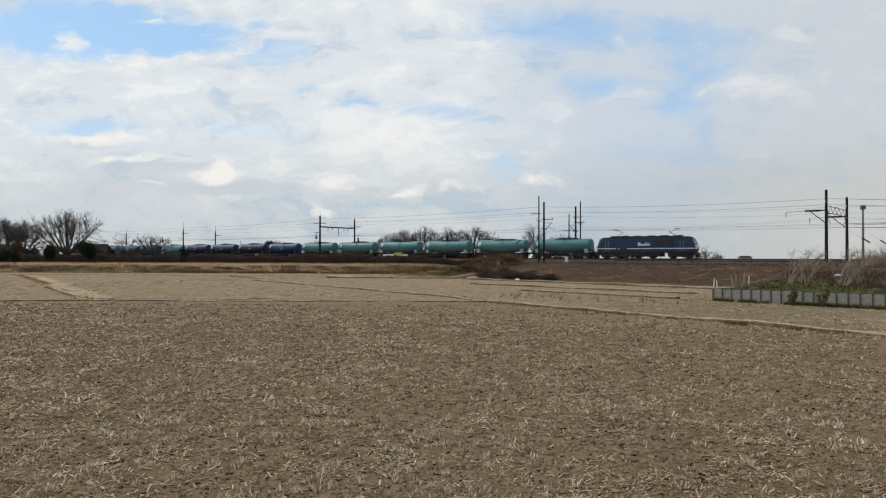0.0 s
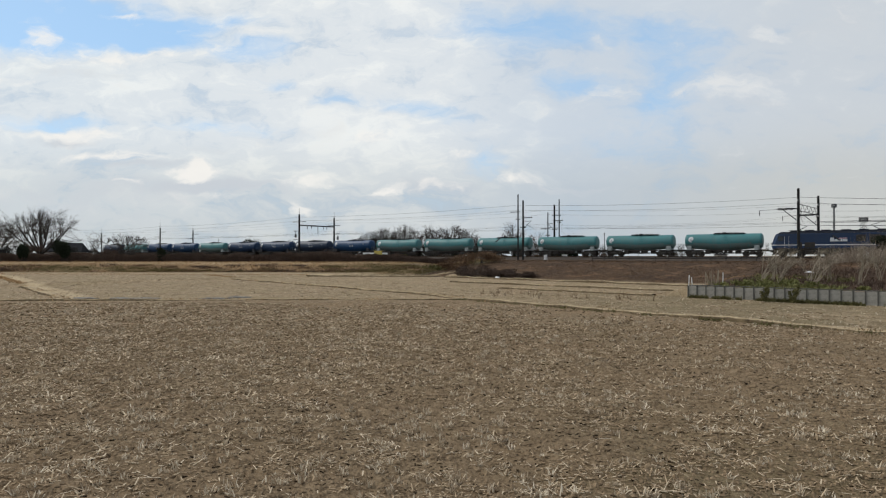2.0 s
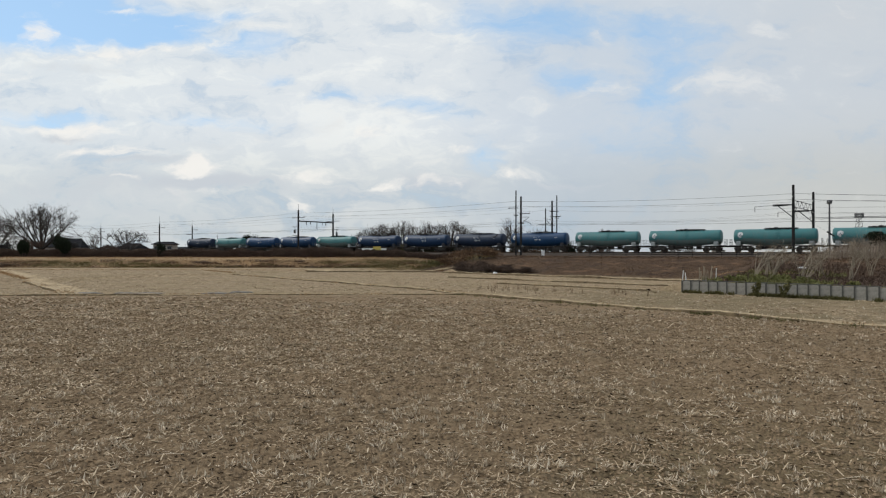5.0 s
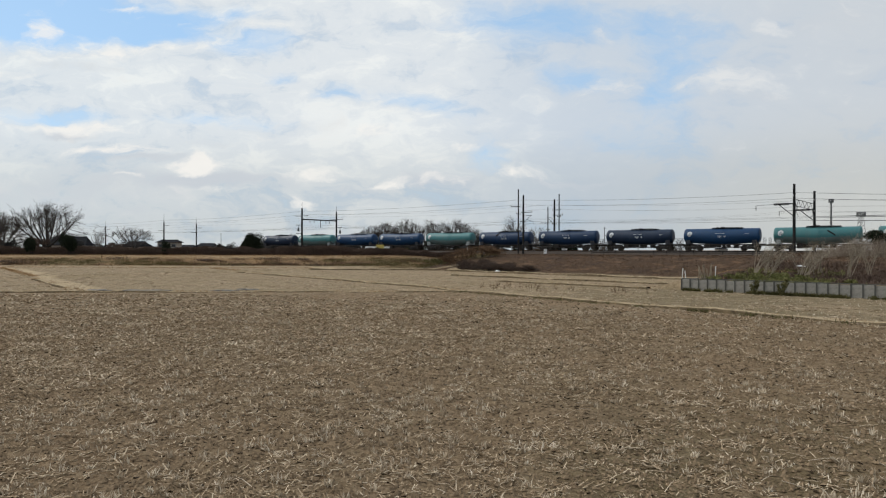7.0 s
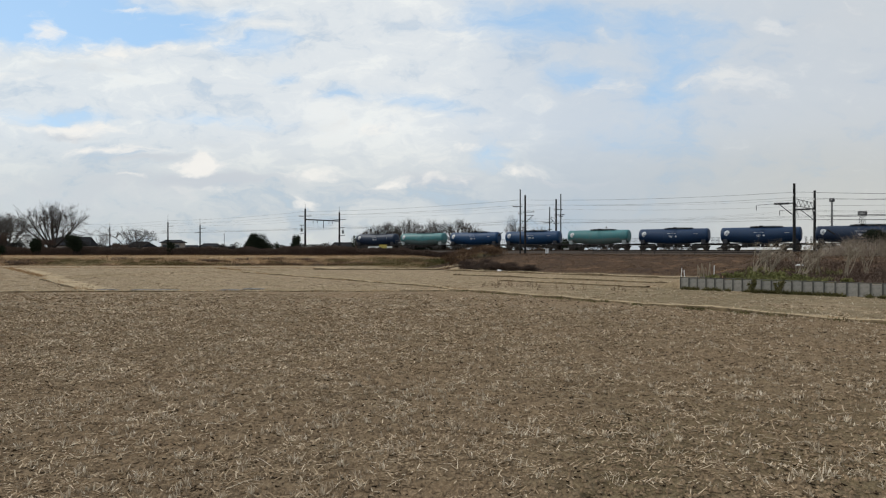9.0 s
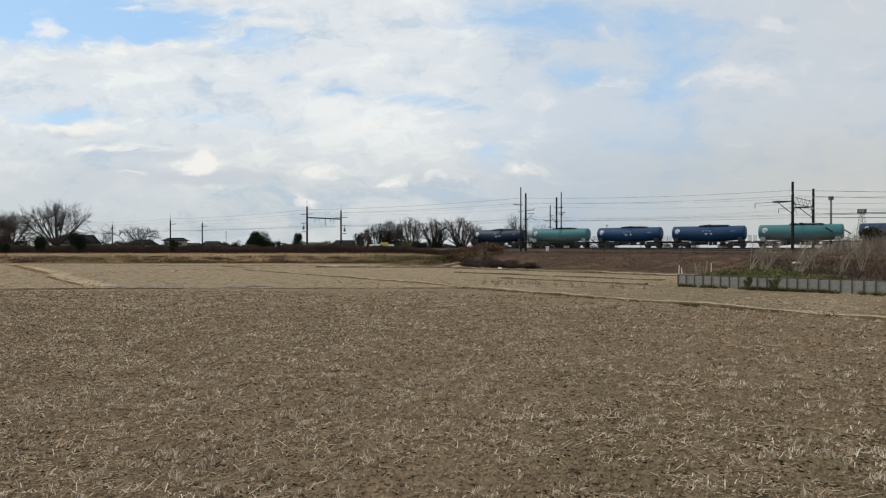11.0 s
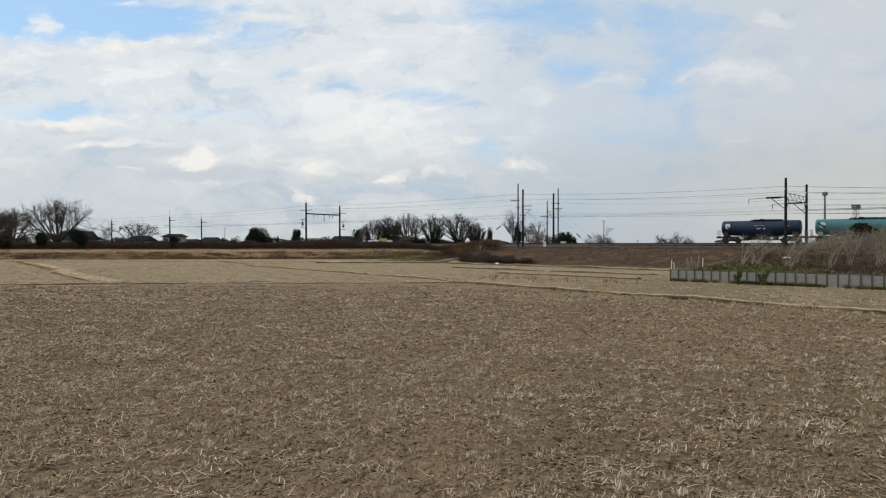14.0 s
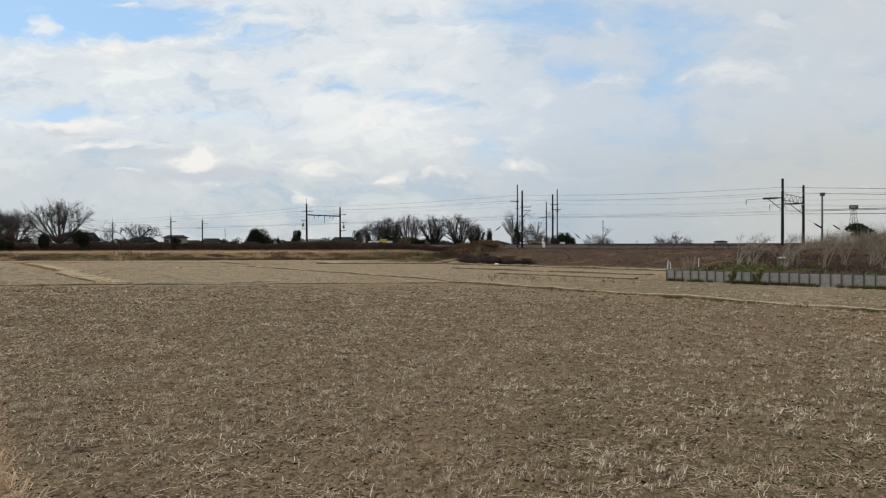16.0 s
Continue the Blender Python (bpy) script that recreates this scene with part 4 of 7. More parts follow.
        box(bm, x - 0.8, x + 0.8, -0.5, 0.5, 3.9, 3.97, 0.01)
        rod(bm, (x - e * 0.55, 0, 3.98), (x - e * 1.55, 0, 4.55), 0.045, sides=6)
        rod(bm, (x - e * 1.55, 0, 4.55), (x - e * 0.1, 0, 5.02), 0.035, sides=6)
        for xx in (x - e * 0.25, x + e * 0.1):
            rod(bm, (xx, -0.75, 5.06), (xx, 0.75, 5.06), 0.03, sides=6)
            rod(bm, (xx, -0.75, 5.06), (xx, -0.95, 4.9), 0.02, sides=6)
            rod(bm, (xx, 0.75, 5.06), (xx, 0.95, 4.9), 0.02, sides=6)
        rod(bm, (x - e * 0.25, 0, 5.04), (x + e * 0.1, 0, 5.04), 0.03, sides=6)
        part("pantograph", bm, M_DARKSTEEL, lo, "raised pantograph")
    for side in (-1, 1):
        yy = side * 1.40
        for x0, x1, z0, z1 in ((2.3, 3.5, 2.2, 3.15), (3.9, 5.2, 2.2, 3.15)):
            bm = bmesh.new()
            box(bm, x0, x1, yy - 0.03, yy + 0.03, z0, z1, 0.01)
            for k in range(6):
                zz = z0 + 0.08 + k * (z1 - z0 - 0.1) / 6
                box(bm, x0 + 0.06, x1 - 0.06, yy - 0.045, yy + 0.045, zz, zz + 0.06)
            part("air_louvre", bm, M_FRAME, lo, "black air louvre")
        for x0, x1 in ((-4.2, -2.8), (-4.9, -4.5)):
            bm = bmesh.new()
            box(bm, x0, x1, side * 1.425 - 0.02, side * 1.425 + 0.02, 1.3, 2.1, 0.01)
            part("side_hatch", bm, M_FRAME, lo)
        for k, (a, b, h) in enumerate(((-0.9, -0.4, 0.55), (-0.35, 0.1, 0.3), (0.15, 0.6, 0.36), (0.65, 1.25, 0.3))):
            bm = box(bmesh.new(), a, b, side * 1.412 - 0.02, side * 1.412 + 0.02, 2.2, 2.2 + h, 0.01)
            part("body_lettering_bar", bm, M_MARK, lo)
        bm = bmesh.new()
        box(bm, 0.2, 1.2, side * 1.408 - 0.02, side * 1.408 + 0.02, 2.6, 2.72)
        part("body_colour_bar", bm, M_PINK, lo, "pale pink bar")
    for x0, x1, z0 in ((-4.1, -1.9, 0.3), (1.9, 2.9, 0.35)):
        part("underfloor_box", box(bmesh.new(), x0, x1, -1.25, 1.25, z0, 0.94, 0.05), M_FRAME, lo)
    for x in (-6.0, 0.0, 6.0):
        bogie(lo, x, (-1.25, 1.25), 0.56, 1.12)
    return lo


LETTERS = "TTTTTTBDNNTBBTD"
kinds = {
    "T": tank_wagon(M_TEAL, M_TEAL_LOW, "weathered teal-green bogie tank wagon in a freight train", False),
    "B": tank_wagon(M_BLUE, M_BLUE, "bright blue bogie tank wagon in a freight train", ends=M_ENDS),
    "N": tank_wagon(M_NAVY, M_NAVY, "navy blue bogie tank wagon in a freight train", ends=M_ENDS),
    "D": tank_wagon(M_DARKNAVY, M_DARKNAVY, "grimy dark navy bogie tank wagon in a freight train", ends=M_ENDS),
}
wagons, used = [], set()
for k in LETTERS:
    wagons.append(copy_thing(kinds[k], Matrix()) if k in used else kinds[k])
    used.add(k)
loco = locomotive()
PITCH = 13.57


def train_travel(t):
    """Wagon lengths travelled since 3.5 s."""
    q = t - 3.5
    return -0.010 + 1.2007 * q + 0.00103 * q * q


def train_pose(s):
    v = on_line(s, TRACK_P, RAIL_Z)
    return pose(v.x, v.y, v.z, 0, 0, HEADING)


def motions():
    times = [float(k) for k in range(0, 17)]
    for k, w in enumerate(wagons):
        walk(w, [(t, train_pose(8.58 + PITCH * (k - train_travel(t)) - 6.1)) for t in times])
    for v in (*wagons, loco):
        for ws in [o for o in v.children_recursive if o.name.startswith("wheelset")]:
            x, _, r = ws.location
            walk(ws, [(k / FPS, pose(x, 0, r, 0, math.degrees(PITCH * (train_travel(k / FPS) - train_travel(0.0)) / r), 0)) for k in range(0, 16 * FPS + 1)])
    walk(loco, [(t, train_pose(8.58 - PITCH * train_travel(t) - 6.1 - PITCH / 2 - 9.1)) for t in times])


# ---------------------------------------------------------------- masts and wires

def mast(x, y, top, r=0.17, label="dark concrete catenary mast beside the railway", arms=(), rodtop=0.0, group="catenary masts"):
    """A tapered mast with crossarms: (height, half length, across)."""
    base = height_at(x, y) - 0.3
    m = empty("catenary_mast", Matrix.Translation((x, y, base)) @ pose(0, 0, 0, 0, 0, HEADING), label, "catenary mast", group)
    bm = bmesh.new()
    rod(bm, (0, 0, 0), (0, 0, top - base), r * 1.12, r * 0.82, 12)
    part("shaft", bm, M_POLE, m, smooth=False)
    bm = bmesh.new()
    rod(bm, (0, 0, top - base), (0, 0, top - base + 0.06), r * 0.9, r * 0.7, 12)
    part("cap", bm, M_DARKSTEEL, m)
    if rodtop:
        bm = bmesh.new()
        rod(bm, (0, 0, top - base), (0, 0, top - base + rodtop), 0.05, 0.03, 6)
        part("earth_wire_rod", bm, M_STEEL, m)
    for z, a, b, along in arms:
        bm = bmesh.new()
        h = z - base
        if along:
            box(bm, a, b, -0.06, 0.06, h - 0.06, h + 0.06)
        else:
            box(bm, -0.06, 0.06, a, b, h - 0.06, h + 0.06)
        arm = part("crossarm", bm, M_DARKSTEEL, m)
        for q in (a + 0.12, b - 0.12):
            if abs(q) < 0.4:
                continue
            bm = bmesh.new()
            pos = (q, 0) if along else (0, q)
            for k in range(3):
                rod(bm, (*pos, h + 0.07 + k * 0.09), (*pos, h + 0.14 + k * 0.09), 0.085, 0.06, 8)
            part("insulator", bm, M_INSUL, arm)
    return m


def stay(x, y, attach, reach, sleeve):
    """Guy wire along the line with a dark guard sleeve, at that share of its length from the foot."""
    fx, fy = x + TX * reach, y + TY * reach
    foot = Vector((fx, fy, height_at(fx, fy) - 0.1))
    head = Vector((x, y, attach))
    g = empty("guy_wire", Matrix.Translation(foot), "thin guy wire with a dark guard sleeve staying a mast", "guy wire", "guy wires")
    bm = bmesh.new()
    rod(bm, (0, 0, 0), head - foot, 0.006, sides=5)
    part("strand", bm, M_WIRE, g)
    long = 0.6 / (head - foot).length
    bm = bmesh.new()
    rod(bm, (head - foot) * (sleeve - long), (head - foot) * (sleeve + long), 0.10, sides=8)
    part("guard_sleeve", bm, M_DARKSTEEL, g)
    return g


def lattice_beam(m0, m1, z, depth, name_label):
    """Trussed portal beam between two masts."""
    a, b = Vector((*m0, z)), Vector((*m1, z))
    g = empty("portal_beam", Matrix.Translation(a), name_label, "portal beam", "portal beams")
    d = b - a
    for dz in (0, -depth):
        bm = bmesh.new()
        rod(bm, (0, 0, dz), d + Vector((0, 0, dz)), 0.05, sides=6)
        part("chord", bm, M_DARKSTEEL, g)
    n = max(6, int(d.length / 1.3))
    for k in range(n):
        bm = bmesh.new()
        p0, p1 = d * (k / n), d * ((k + 1) / n)
        up = Vector((0, 0, -depth))
        rod(bm, p0 + (up if k % 2 else Vector()), p1 + (Vector() if k % 2 else up), 0.032, sides=5)
        part("web_bar", bm, M_DARKSTEEL, g)
    return g


def span(points, r, sag, label, thin=1.0):
    """One wire hung over its supports; lighter (thin) beyond the second one."""
    s = Soup()
    pts, radii = [], []
    for i, (a, b) in enumerate(zip(points, points[1:])):
        for k in range(8):
            radii.append(r if i < 1 else r * thin)
            f = k / 8
            q = Vector(a).lerp(Vector(b), f)
            q.z -= sag * 4 * f * (1 - f)
            pts.append(q)
    pts.append(Vector(points[-1]))
    s.tube(pts, radii + [r * thin], 4)
    return tagged(new("overhead_wire", s.mesh("overhead_wire", M_WIRE)), label, "overhead wire", "overhead wires")


S_MASTS = [-36.0, 15.6, 62.6, 123.0, 183.0, 235.0, 290.0]
NEAR_P, OUTER_P = 110.0, 123.6

# portal over the line, beside the reed bank
xr, yr, zr = 52.40, 97.99, 12.94
xr2, yr2, zr2 = 61.30, 108.32, 12.81
mast(xr, yr, zr, 0.21, arms=((zr - 1.9, -0.9, 0.9, False), (zr - 2.9, -2.2, 0.0, True)))
mast(xr2, yr2, zr2, 0.21, arms=((zr2 - 1.6, -0.9, 0.9, False), (zr2 - 3.0, -2.6, 0.0, True)))
lattice_beam((xr, yr), (xr2, yr2), zr - 2.2, 1.0, "dark lattice steel beam between two catenary masts")
for x, y, z, far in ((xr, yr, zr - 2.9, 0.0), (xr2, yr2, zr2 - 3.0, 0.0)):
    g = empty("strain_insulator", Matrix.Translation((x, y, z)) @ pose(0, 0, 0, 0, 0, HEADING), "dark ribbed strain insulator and strut on a mast", "insulator", "strain insulators")
    bm = bmesh.new()
    for k in range(13):
        rod(bm, (-2.7 + k * 0.16, 0, 0.0), (-2.60 + k * 0.16, 0, 0.0), 0.19, 0.14, 8)
    rod(bm, (-5.2, 0, -0.1), (0, 0, 0.1), 0.03, sides=5)
    part("ribbed_body", bm, M_DARKSTEEL, g)
    bm = bmesh.new()
    rod(bm, (-2.0, 0, -0.1), (0, 0, -1.9), 0.06, sides=6)
    part("strut", bm, M_DARKSTEEL, g)
    bm = bmesh.new()
    rod(bm, (-5.2, 0, -0.1), (-5.2, 0, -0.9), 0.05, sides=5)
    part("hanger", bm, M_DARKSTEEL, g)

# group of masts by the crossing shrubs
for tok in ((14.69, 124.94, 14.51, 0.13), (15.64, 124.99, 13.40, 0.19), (22.06, 135.78, 11.86, 0.12), (23.45, 136.13, 13.46, 0.20), (24.50, 136.59, 14.59, 0.13)):
    x, y, z, r = tok
    arms = ((z - 3.2, -1.6, 0.4, True), (z - 4.6, -0.8, 0.8, False)) if r < 0.14 else ((z - 3.2, -0.4, 1.9, True), (z - 5.0, -1.1, 1.1, False))
    mast(x, y, z, r, arms=arms, label="tall dark mast in a group beside the railway")
for x, y, z, q in ((15.64, 124.99, 13.40, 1), (23.45, 136.13, 13.46, -1), (52.40, 97.99, 12.94, 1), (61.30, 108.32, 12.81, -1)):
    g = empty("cantilever_bracket", Matrix.Translation((x, y, RAIL_Z)) @ pose(0, 0, 0, 0, 0, HEADING), "dark tubular cantilever bracket reaching over the track", "cantilever bracket", "cantilever brackets")
    bm = bmesh.new()
    rod(bm, (0, 0, 6.5), (0, q * 3.4, 6.7), 0.045, sides=6)
    rod(bm, (0, 0, 5.2), (0, q * 2.9, 6.6), 0.05, sides=6)
    part("tube", bm, M_DARKSTEEL, g)
    bm = bmesh.new()
    rod(bm, (0, q * 1.4, 5.9), (0, q * 3.6, 5.5), 0.035, sides=6)
    rod(bm, (0, q * 3.6, 5.5), (0, q * 4.1, 5.25), 0.03, sides=6)
    part("registration_arm", bm, M_DARKSTEEL, g)
    bm = bmesh.new()
    for k in range(4):
        rod(bm, (0, q * (0.3 + k * 0.12), 6.52 + k * 0.007), (0, q * (0.37 + k * 0.12), 6.525 + k * 0.007), 0.1, 0.08, 8)
    part("insulator", bm, M_INSUL, g)
for x, y, attach, reach, sleeve in ((14.69, 124.94, 9.0, -10.3, 0.57), (23.45, 136.13, 9.4, 9.6, 0.41), (24.50, 136.59, 10.2, 11.4, 0.38), (52.40, 97.99, 9.1, 9.0, 0.47), (61.30, 108.32, 9.2, 9.0, 0.46)):
    stay(x, y, attach, reach, sleeve)

# portal further along
xl, yl, zl = -33.85, 161.34, 13.06
xl2, yl2, zl2 = -27.01, 171.20, 12.75
mast(xl, yl, zl, 0.24, rodtop=1.5, arms=((zl - 1.8, -2.2, 2.2, True), (zl - 4.0, -2.0, 0.0, True), (zl - 6.1, -2.0, 0.0, True)), label="dark catenary mast carrying a portal beam")
mast(xl2, yl2, zl2, 0.24, rodtop=1.5, arms=((zl2 - 1.9, -2.2, 2.2, True), (zl2 - 4.0, 0.0, 2.0, True), (zl2 - 6.1, 0.0, 2.0, True)), label="dark catenary mast carrying a portal beam")
g = empty("portal_beam", Matrix.Translation((xl, yl, zl - 2.6)), "dark steel portal beam with hanging catenary supports", "portal beam", "portal beams")
d = Vector((xl2 - xl, yl2 - yl, 0))
bm = bmesh.new()
rod(bm, (0, 0, 0), d, 0.15, sides=8)
part("beam", bm, M_DARKSTEEL, g)
for f, l in ((0.22, 0.9), (0.34, 0.7), (0.52, 1.9), (0.68, 0.8), (0.78, 0.8)):
    bm = bmesh.new()
    rod(bm, d * f, d * f + Vector((0, 0, -l)), 0.08, sides=6)
    part("hanger", bm, M_DARKSTEEL, g)
# transformers on brackets of that portal
for x, y, z, q in ((xl, yl, zl - 5.1, -1.3), (xl2, yl2, zl2 - 5.1, 1.3)):
    g = empty("pole_switch", Matrix.Translation((x + TX * q, y + TY * q, z)), "grey switch can hung on a mast bracket", "switch", "pole switches")
    bm = bmesh.new()
    rod(bm, (0, 0, -0.45), (0, 0, 0.35), 0.28, 0.24, 10)
    rod(bm, (0, 0, 0.35), (0, 0, 1.1), 0.05, sides=6)
    part("can", bm, M_STEEL, g)

# single masts further off
for tok in ((-82.56, 197.12, 11.21, 2.2), (-76.88, 207.84, 10.91, 2.0), (-122.42, 241.28, 11.29, 2.0)):
    x, y, z, up = tok
    mast(x, y, z, 0.2, rodtop=up, arms=((z - 1.2, -0.5, 2.8, True), (z - 2.6, -3.0, 0.3, True)), label="dark single catenary mast with crossarms")

# feeder wires: across, radius, sag, height at each mast
for p, r, sag, zs in ((110.0, 0.026, 0.45, (9.4, 11.7, 12.6, 12.4, 11.7, 11.7, 11.7)), (110.6, 0.024, 0.45, (8.6, 10.9, 11.7, 11.6, 10.9, 10.9, 10.9)), (110.3, 0.040, 0.4, (7.5, 7.6, 8.6, 8.4, 8.2, 8.2, 8.2)),
                      (123.4, 0.015, 0.5, (11.4, 11.4, 12.4, 12.2, 11.4, 11.4, 11.4)), (123.8, 0.015, 0.5, (10.4, 10.4, 11.6, 11.6, 10.6, 10.6, 10.6))):
    span([on_line(s, p, z) for s, z in zip(S_MASTS, zs)], r, sag, "thin dark feeder wire strung between masts", 0.4 if 110.2 < p < 110.5 else 0.7)
for p in (TRACK_P, FAR_P):
    span([on_line(s, p, RAIL_Z + 5.2) for s in S_MASTS], 0.042, 0.05, "dark contact wire over the track", 0.3)
    span([on_line(s, p, RAIL_Z + 6.15) for s in S_MASTS], 0.012, 0.75, "dark messenger wire over the track", 0.6)


def flood_tower(x, y, top, lattice, label):
    base = height_at(x, y)
    g = empty("floodlight_tower", Matrix.Translation((x, y, base)), label, "floodlight tower", "floodlight towers")
    h = top - base
    bm = bmesh.new()
    if lattice:
        for a, b in itertools.product((-1, 1), repeat=2):
            rod(bm, (a * 1.1, b * 1.1, 0), (a * 0.35, b * 0.35, h - 1.0), 0.06, 0.04, 5)
        for k in range(9):
            f0, f1 = k / 9, (k + 1) / 9
            w0, w1 = 1.1 - 0.75 * f0, 1.1 - 0.75 * f1
            for a in (-1, 1):
                rod(bm, (-w0, a * w0, f0 * (h - 1.0)), (w1, a * w1, f1 * (h - 1.0)), 0.035, sides=4)
                rod(bm, (a * w0, w0, f0 * (h - 1.0)), (a * w1, -w1, f1 * (h - 1.0)), 0.035, sides=4)
        part("lattice_legs", bm, M_STEEL, g)
    else:
        rod(bm, (0, 0, 0), (0, 0, h - 0.6), 0.22, 0.14, 10)
        for k in range(9):
            z = h * 0.35 + k * h * 0.07
            rod(bm, (-0.32, 0, z), (0.32, 0, z), 0.04, sides=5)
        part("pole", bm, M_STEEL, g)
    bm = bmesh.new()
    w, c = (0.95, 1.05) if lattice else (0.36, 0.7)
    for z in (h - c, h - c / 2, h - 0.02):
        box(bm, -w, w, -0.3, 0.3, z - 0.03, z + 0.03)
    for xx in (-w, w):
        box(bm, xx - 0.03, xx + 0.03, -0.3, 0.3, h - c, h)
    part("lamp_frame", bm, M_STEEL, g)
    n = 5 if lattice else 3
    for r in range(2):
        for k in range(n):
            xx = -w + 0.14 + k * (2 * w - 0.28) / (n - 1)
            bm = bmesh.new()
            zz = h - c * (0.76 - 0.5 * r)
            rod(bm, (xx, -0.42, zz), (xx, 0.1, zz + 0.05), c * 0.2, c * 0.1, 10)
            part("floodlight", bm, M_STEEL, g)
    return g


x, y, z = 79.94, 135.00, 13.62
flood_tower(x, y, z, False, "tall steel floodlight pole with a cluster of lamps")
x, y, z = 105.34, 165.00, 12.70
flood_tower(x, y, z, True, "lattice steel floodlight tower with a lamp rack")
for x, y, z in ((52.24, 210.00, 10.43, ), (-109.89, 330.00, 11.03, ), (-41.92, 240.00, 5.69, ), (-43.63, 240.00, 5.48, ), (27.47, 240.00, 4.41, ), (78.10, 260.00, 4.28, )):
    g = empty("thin_pole", Matrix.Translation((x, y, height_at(x, y))), "thin grey pole standing beyond the railway", "pole", "thin poles")
    bm = bmesh.new()
    rod(bm, (0, 0, 0), (0, 0, z - height_at(x, y)), 0.16, 0.1, 8)
    part("shaft", bm, M_STEEL, g)
    bm = bmesh.new()
    box(bm, -0.5, 0.5, -0.05, 0.05, z - height_at(x, y) - 0.5, z - height_at(x, y) - 0.38)
    part("crossbar", bm, M_STEEL, g)

# ---------------------------------------------------------------- trackside things


def cabinet(x, y, w, h, label):
    z = height_at(x, y)
    g = empty("relay_cabinet", Matrix.Translation((x, y, z)) @ pose(0, 0, 0, 0, 0, HEADING), label, "cabinet", "relay cabinets")
    bm = bmesh.new()
    box(bm, -w / 2, w / 2, -0.3, 0.3, 0.06, h, 0.03)
    part("body", bm, M_PLASTIC, g)
    bm = bmesh.new()
    box(bm, -w / 2 - 0.05, w / 2 + 0.05, -0.36, 0.36, h + 0.003, h + 0.06, 0.02)
    part("lid", bm, M_PLASTIC, g)
    bm = bmesh.new()
    box(bm, -w / 2 + 0.02, w / 2 - 0.02, -0.28, 0.28, -0.3, 0.057)
    part("plinth", bm, M_SLEEPER, g)
    bm = bmesh.new()
    box(bm, w / 2 - 0.2, w / 2 - 0.15, -0.34, -0.303, h * 0.5, h * 0.62)
    part("handle", bm, M_DARKSTEEL, g)
    return g


x, y, z = 19.02, 120.02, 3.59
cabinet(x, y, 0.36, 0.9, "slim white relay cabinet beside the track")
x, y, z = 24.73, 131.96, 3.63
cabinet(x, y, 0.9, 1.0, "white relay cabinet beyond the tracks")


def bank_fence():
    """Dark pipe barrier along the shoulder of the embankment."""
    p, s0, s1 = 108.5, 6.0, 47.0
    o = on_line(0, 0)
    g = empty("pipe_barrier", Matrix(), "low dark pipe barrier along the embankment shoulder", "barrier")
    n = 19
    tops = []
    for k in range(n + 1):
        v = on_line(s0 + (s1 - s0) * k / n, p)
        z = height_at(v.x, v.y)
        bm = bmesh.new()
        rod(bm, (v.x, v.y, z - 0.3), (v.x, v.y, 3.02), 0.05, sides=6)
        part("post", bm, M_DARKSTEEL, g)
        tops.append(Vector((v.x, v.y, 2.96)))
    for dz in (0.0, -0.26):
        bm = bmesh.new()
        rod(bm, tops[0] + Vector((0, 0, dz)), tops[-1] + Vector((0, 0, dz)), 0.055, sides=6)
        part("rail", bm, M_DARKSTEEL, g)


bank_fence()


def parapet():
    """White concrete parapet with a yellow board."""
    x, y, z = -15.62, 137.00, 3.5
    x2, y2, z2 = -10.59, 137.00, 3.5
    base = height_at((x + x2) / 2, y)
    g = empty("bridge_parapet", Matrix.Translation((x, y, base)), "white concrete bridge parapet with a yellow board", "parapet")
    L = x2 - x
    bm = bmesh.new()
    box(bm, 0, L, -0.2, 0.2, z - base - 0.12, z - base + 0.24, 0.03)
    part("beam", bm, M_WHITE, g)
    for k in range(5):
        bm = bmesh.new()
        box(bm, k * L / 4 - 0.12, k * L / 4 + 0.12, -0.16, 0.16, -0.3, z - base - 0.123, 0.02)
        part("post", bm, M_COPING, g)
    bm = bmesh.new()
    box(bm, 0.46 * L, 0.78 * L, -0.24, -0.204, z - base - 0.15, z - base + 0.62, 0.02)
    part("yellow_board", bm, M_YELLOW, g, "yellow board")


parapet()


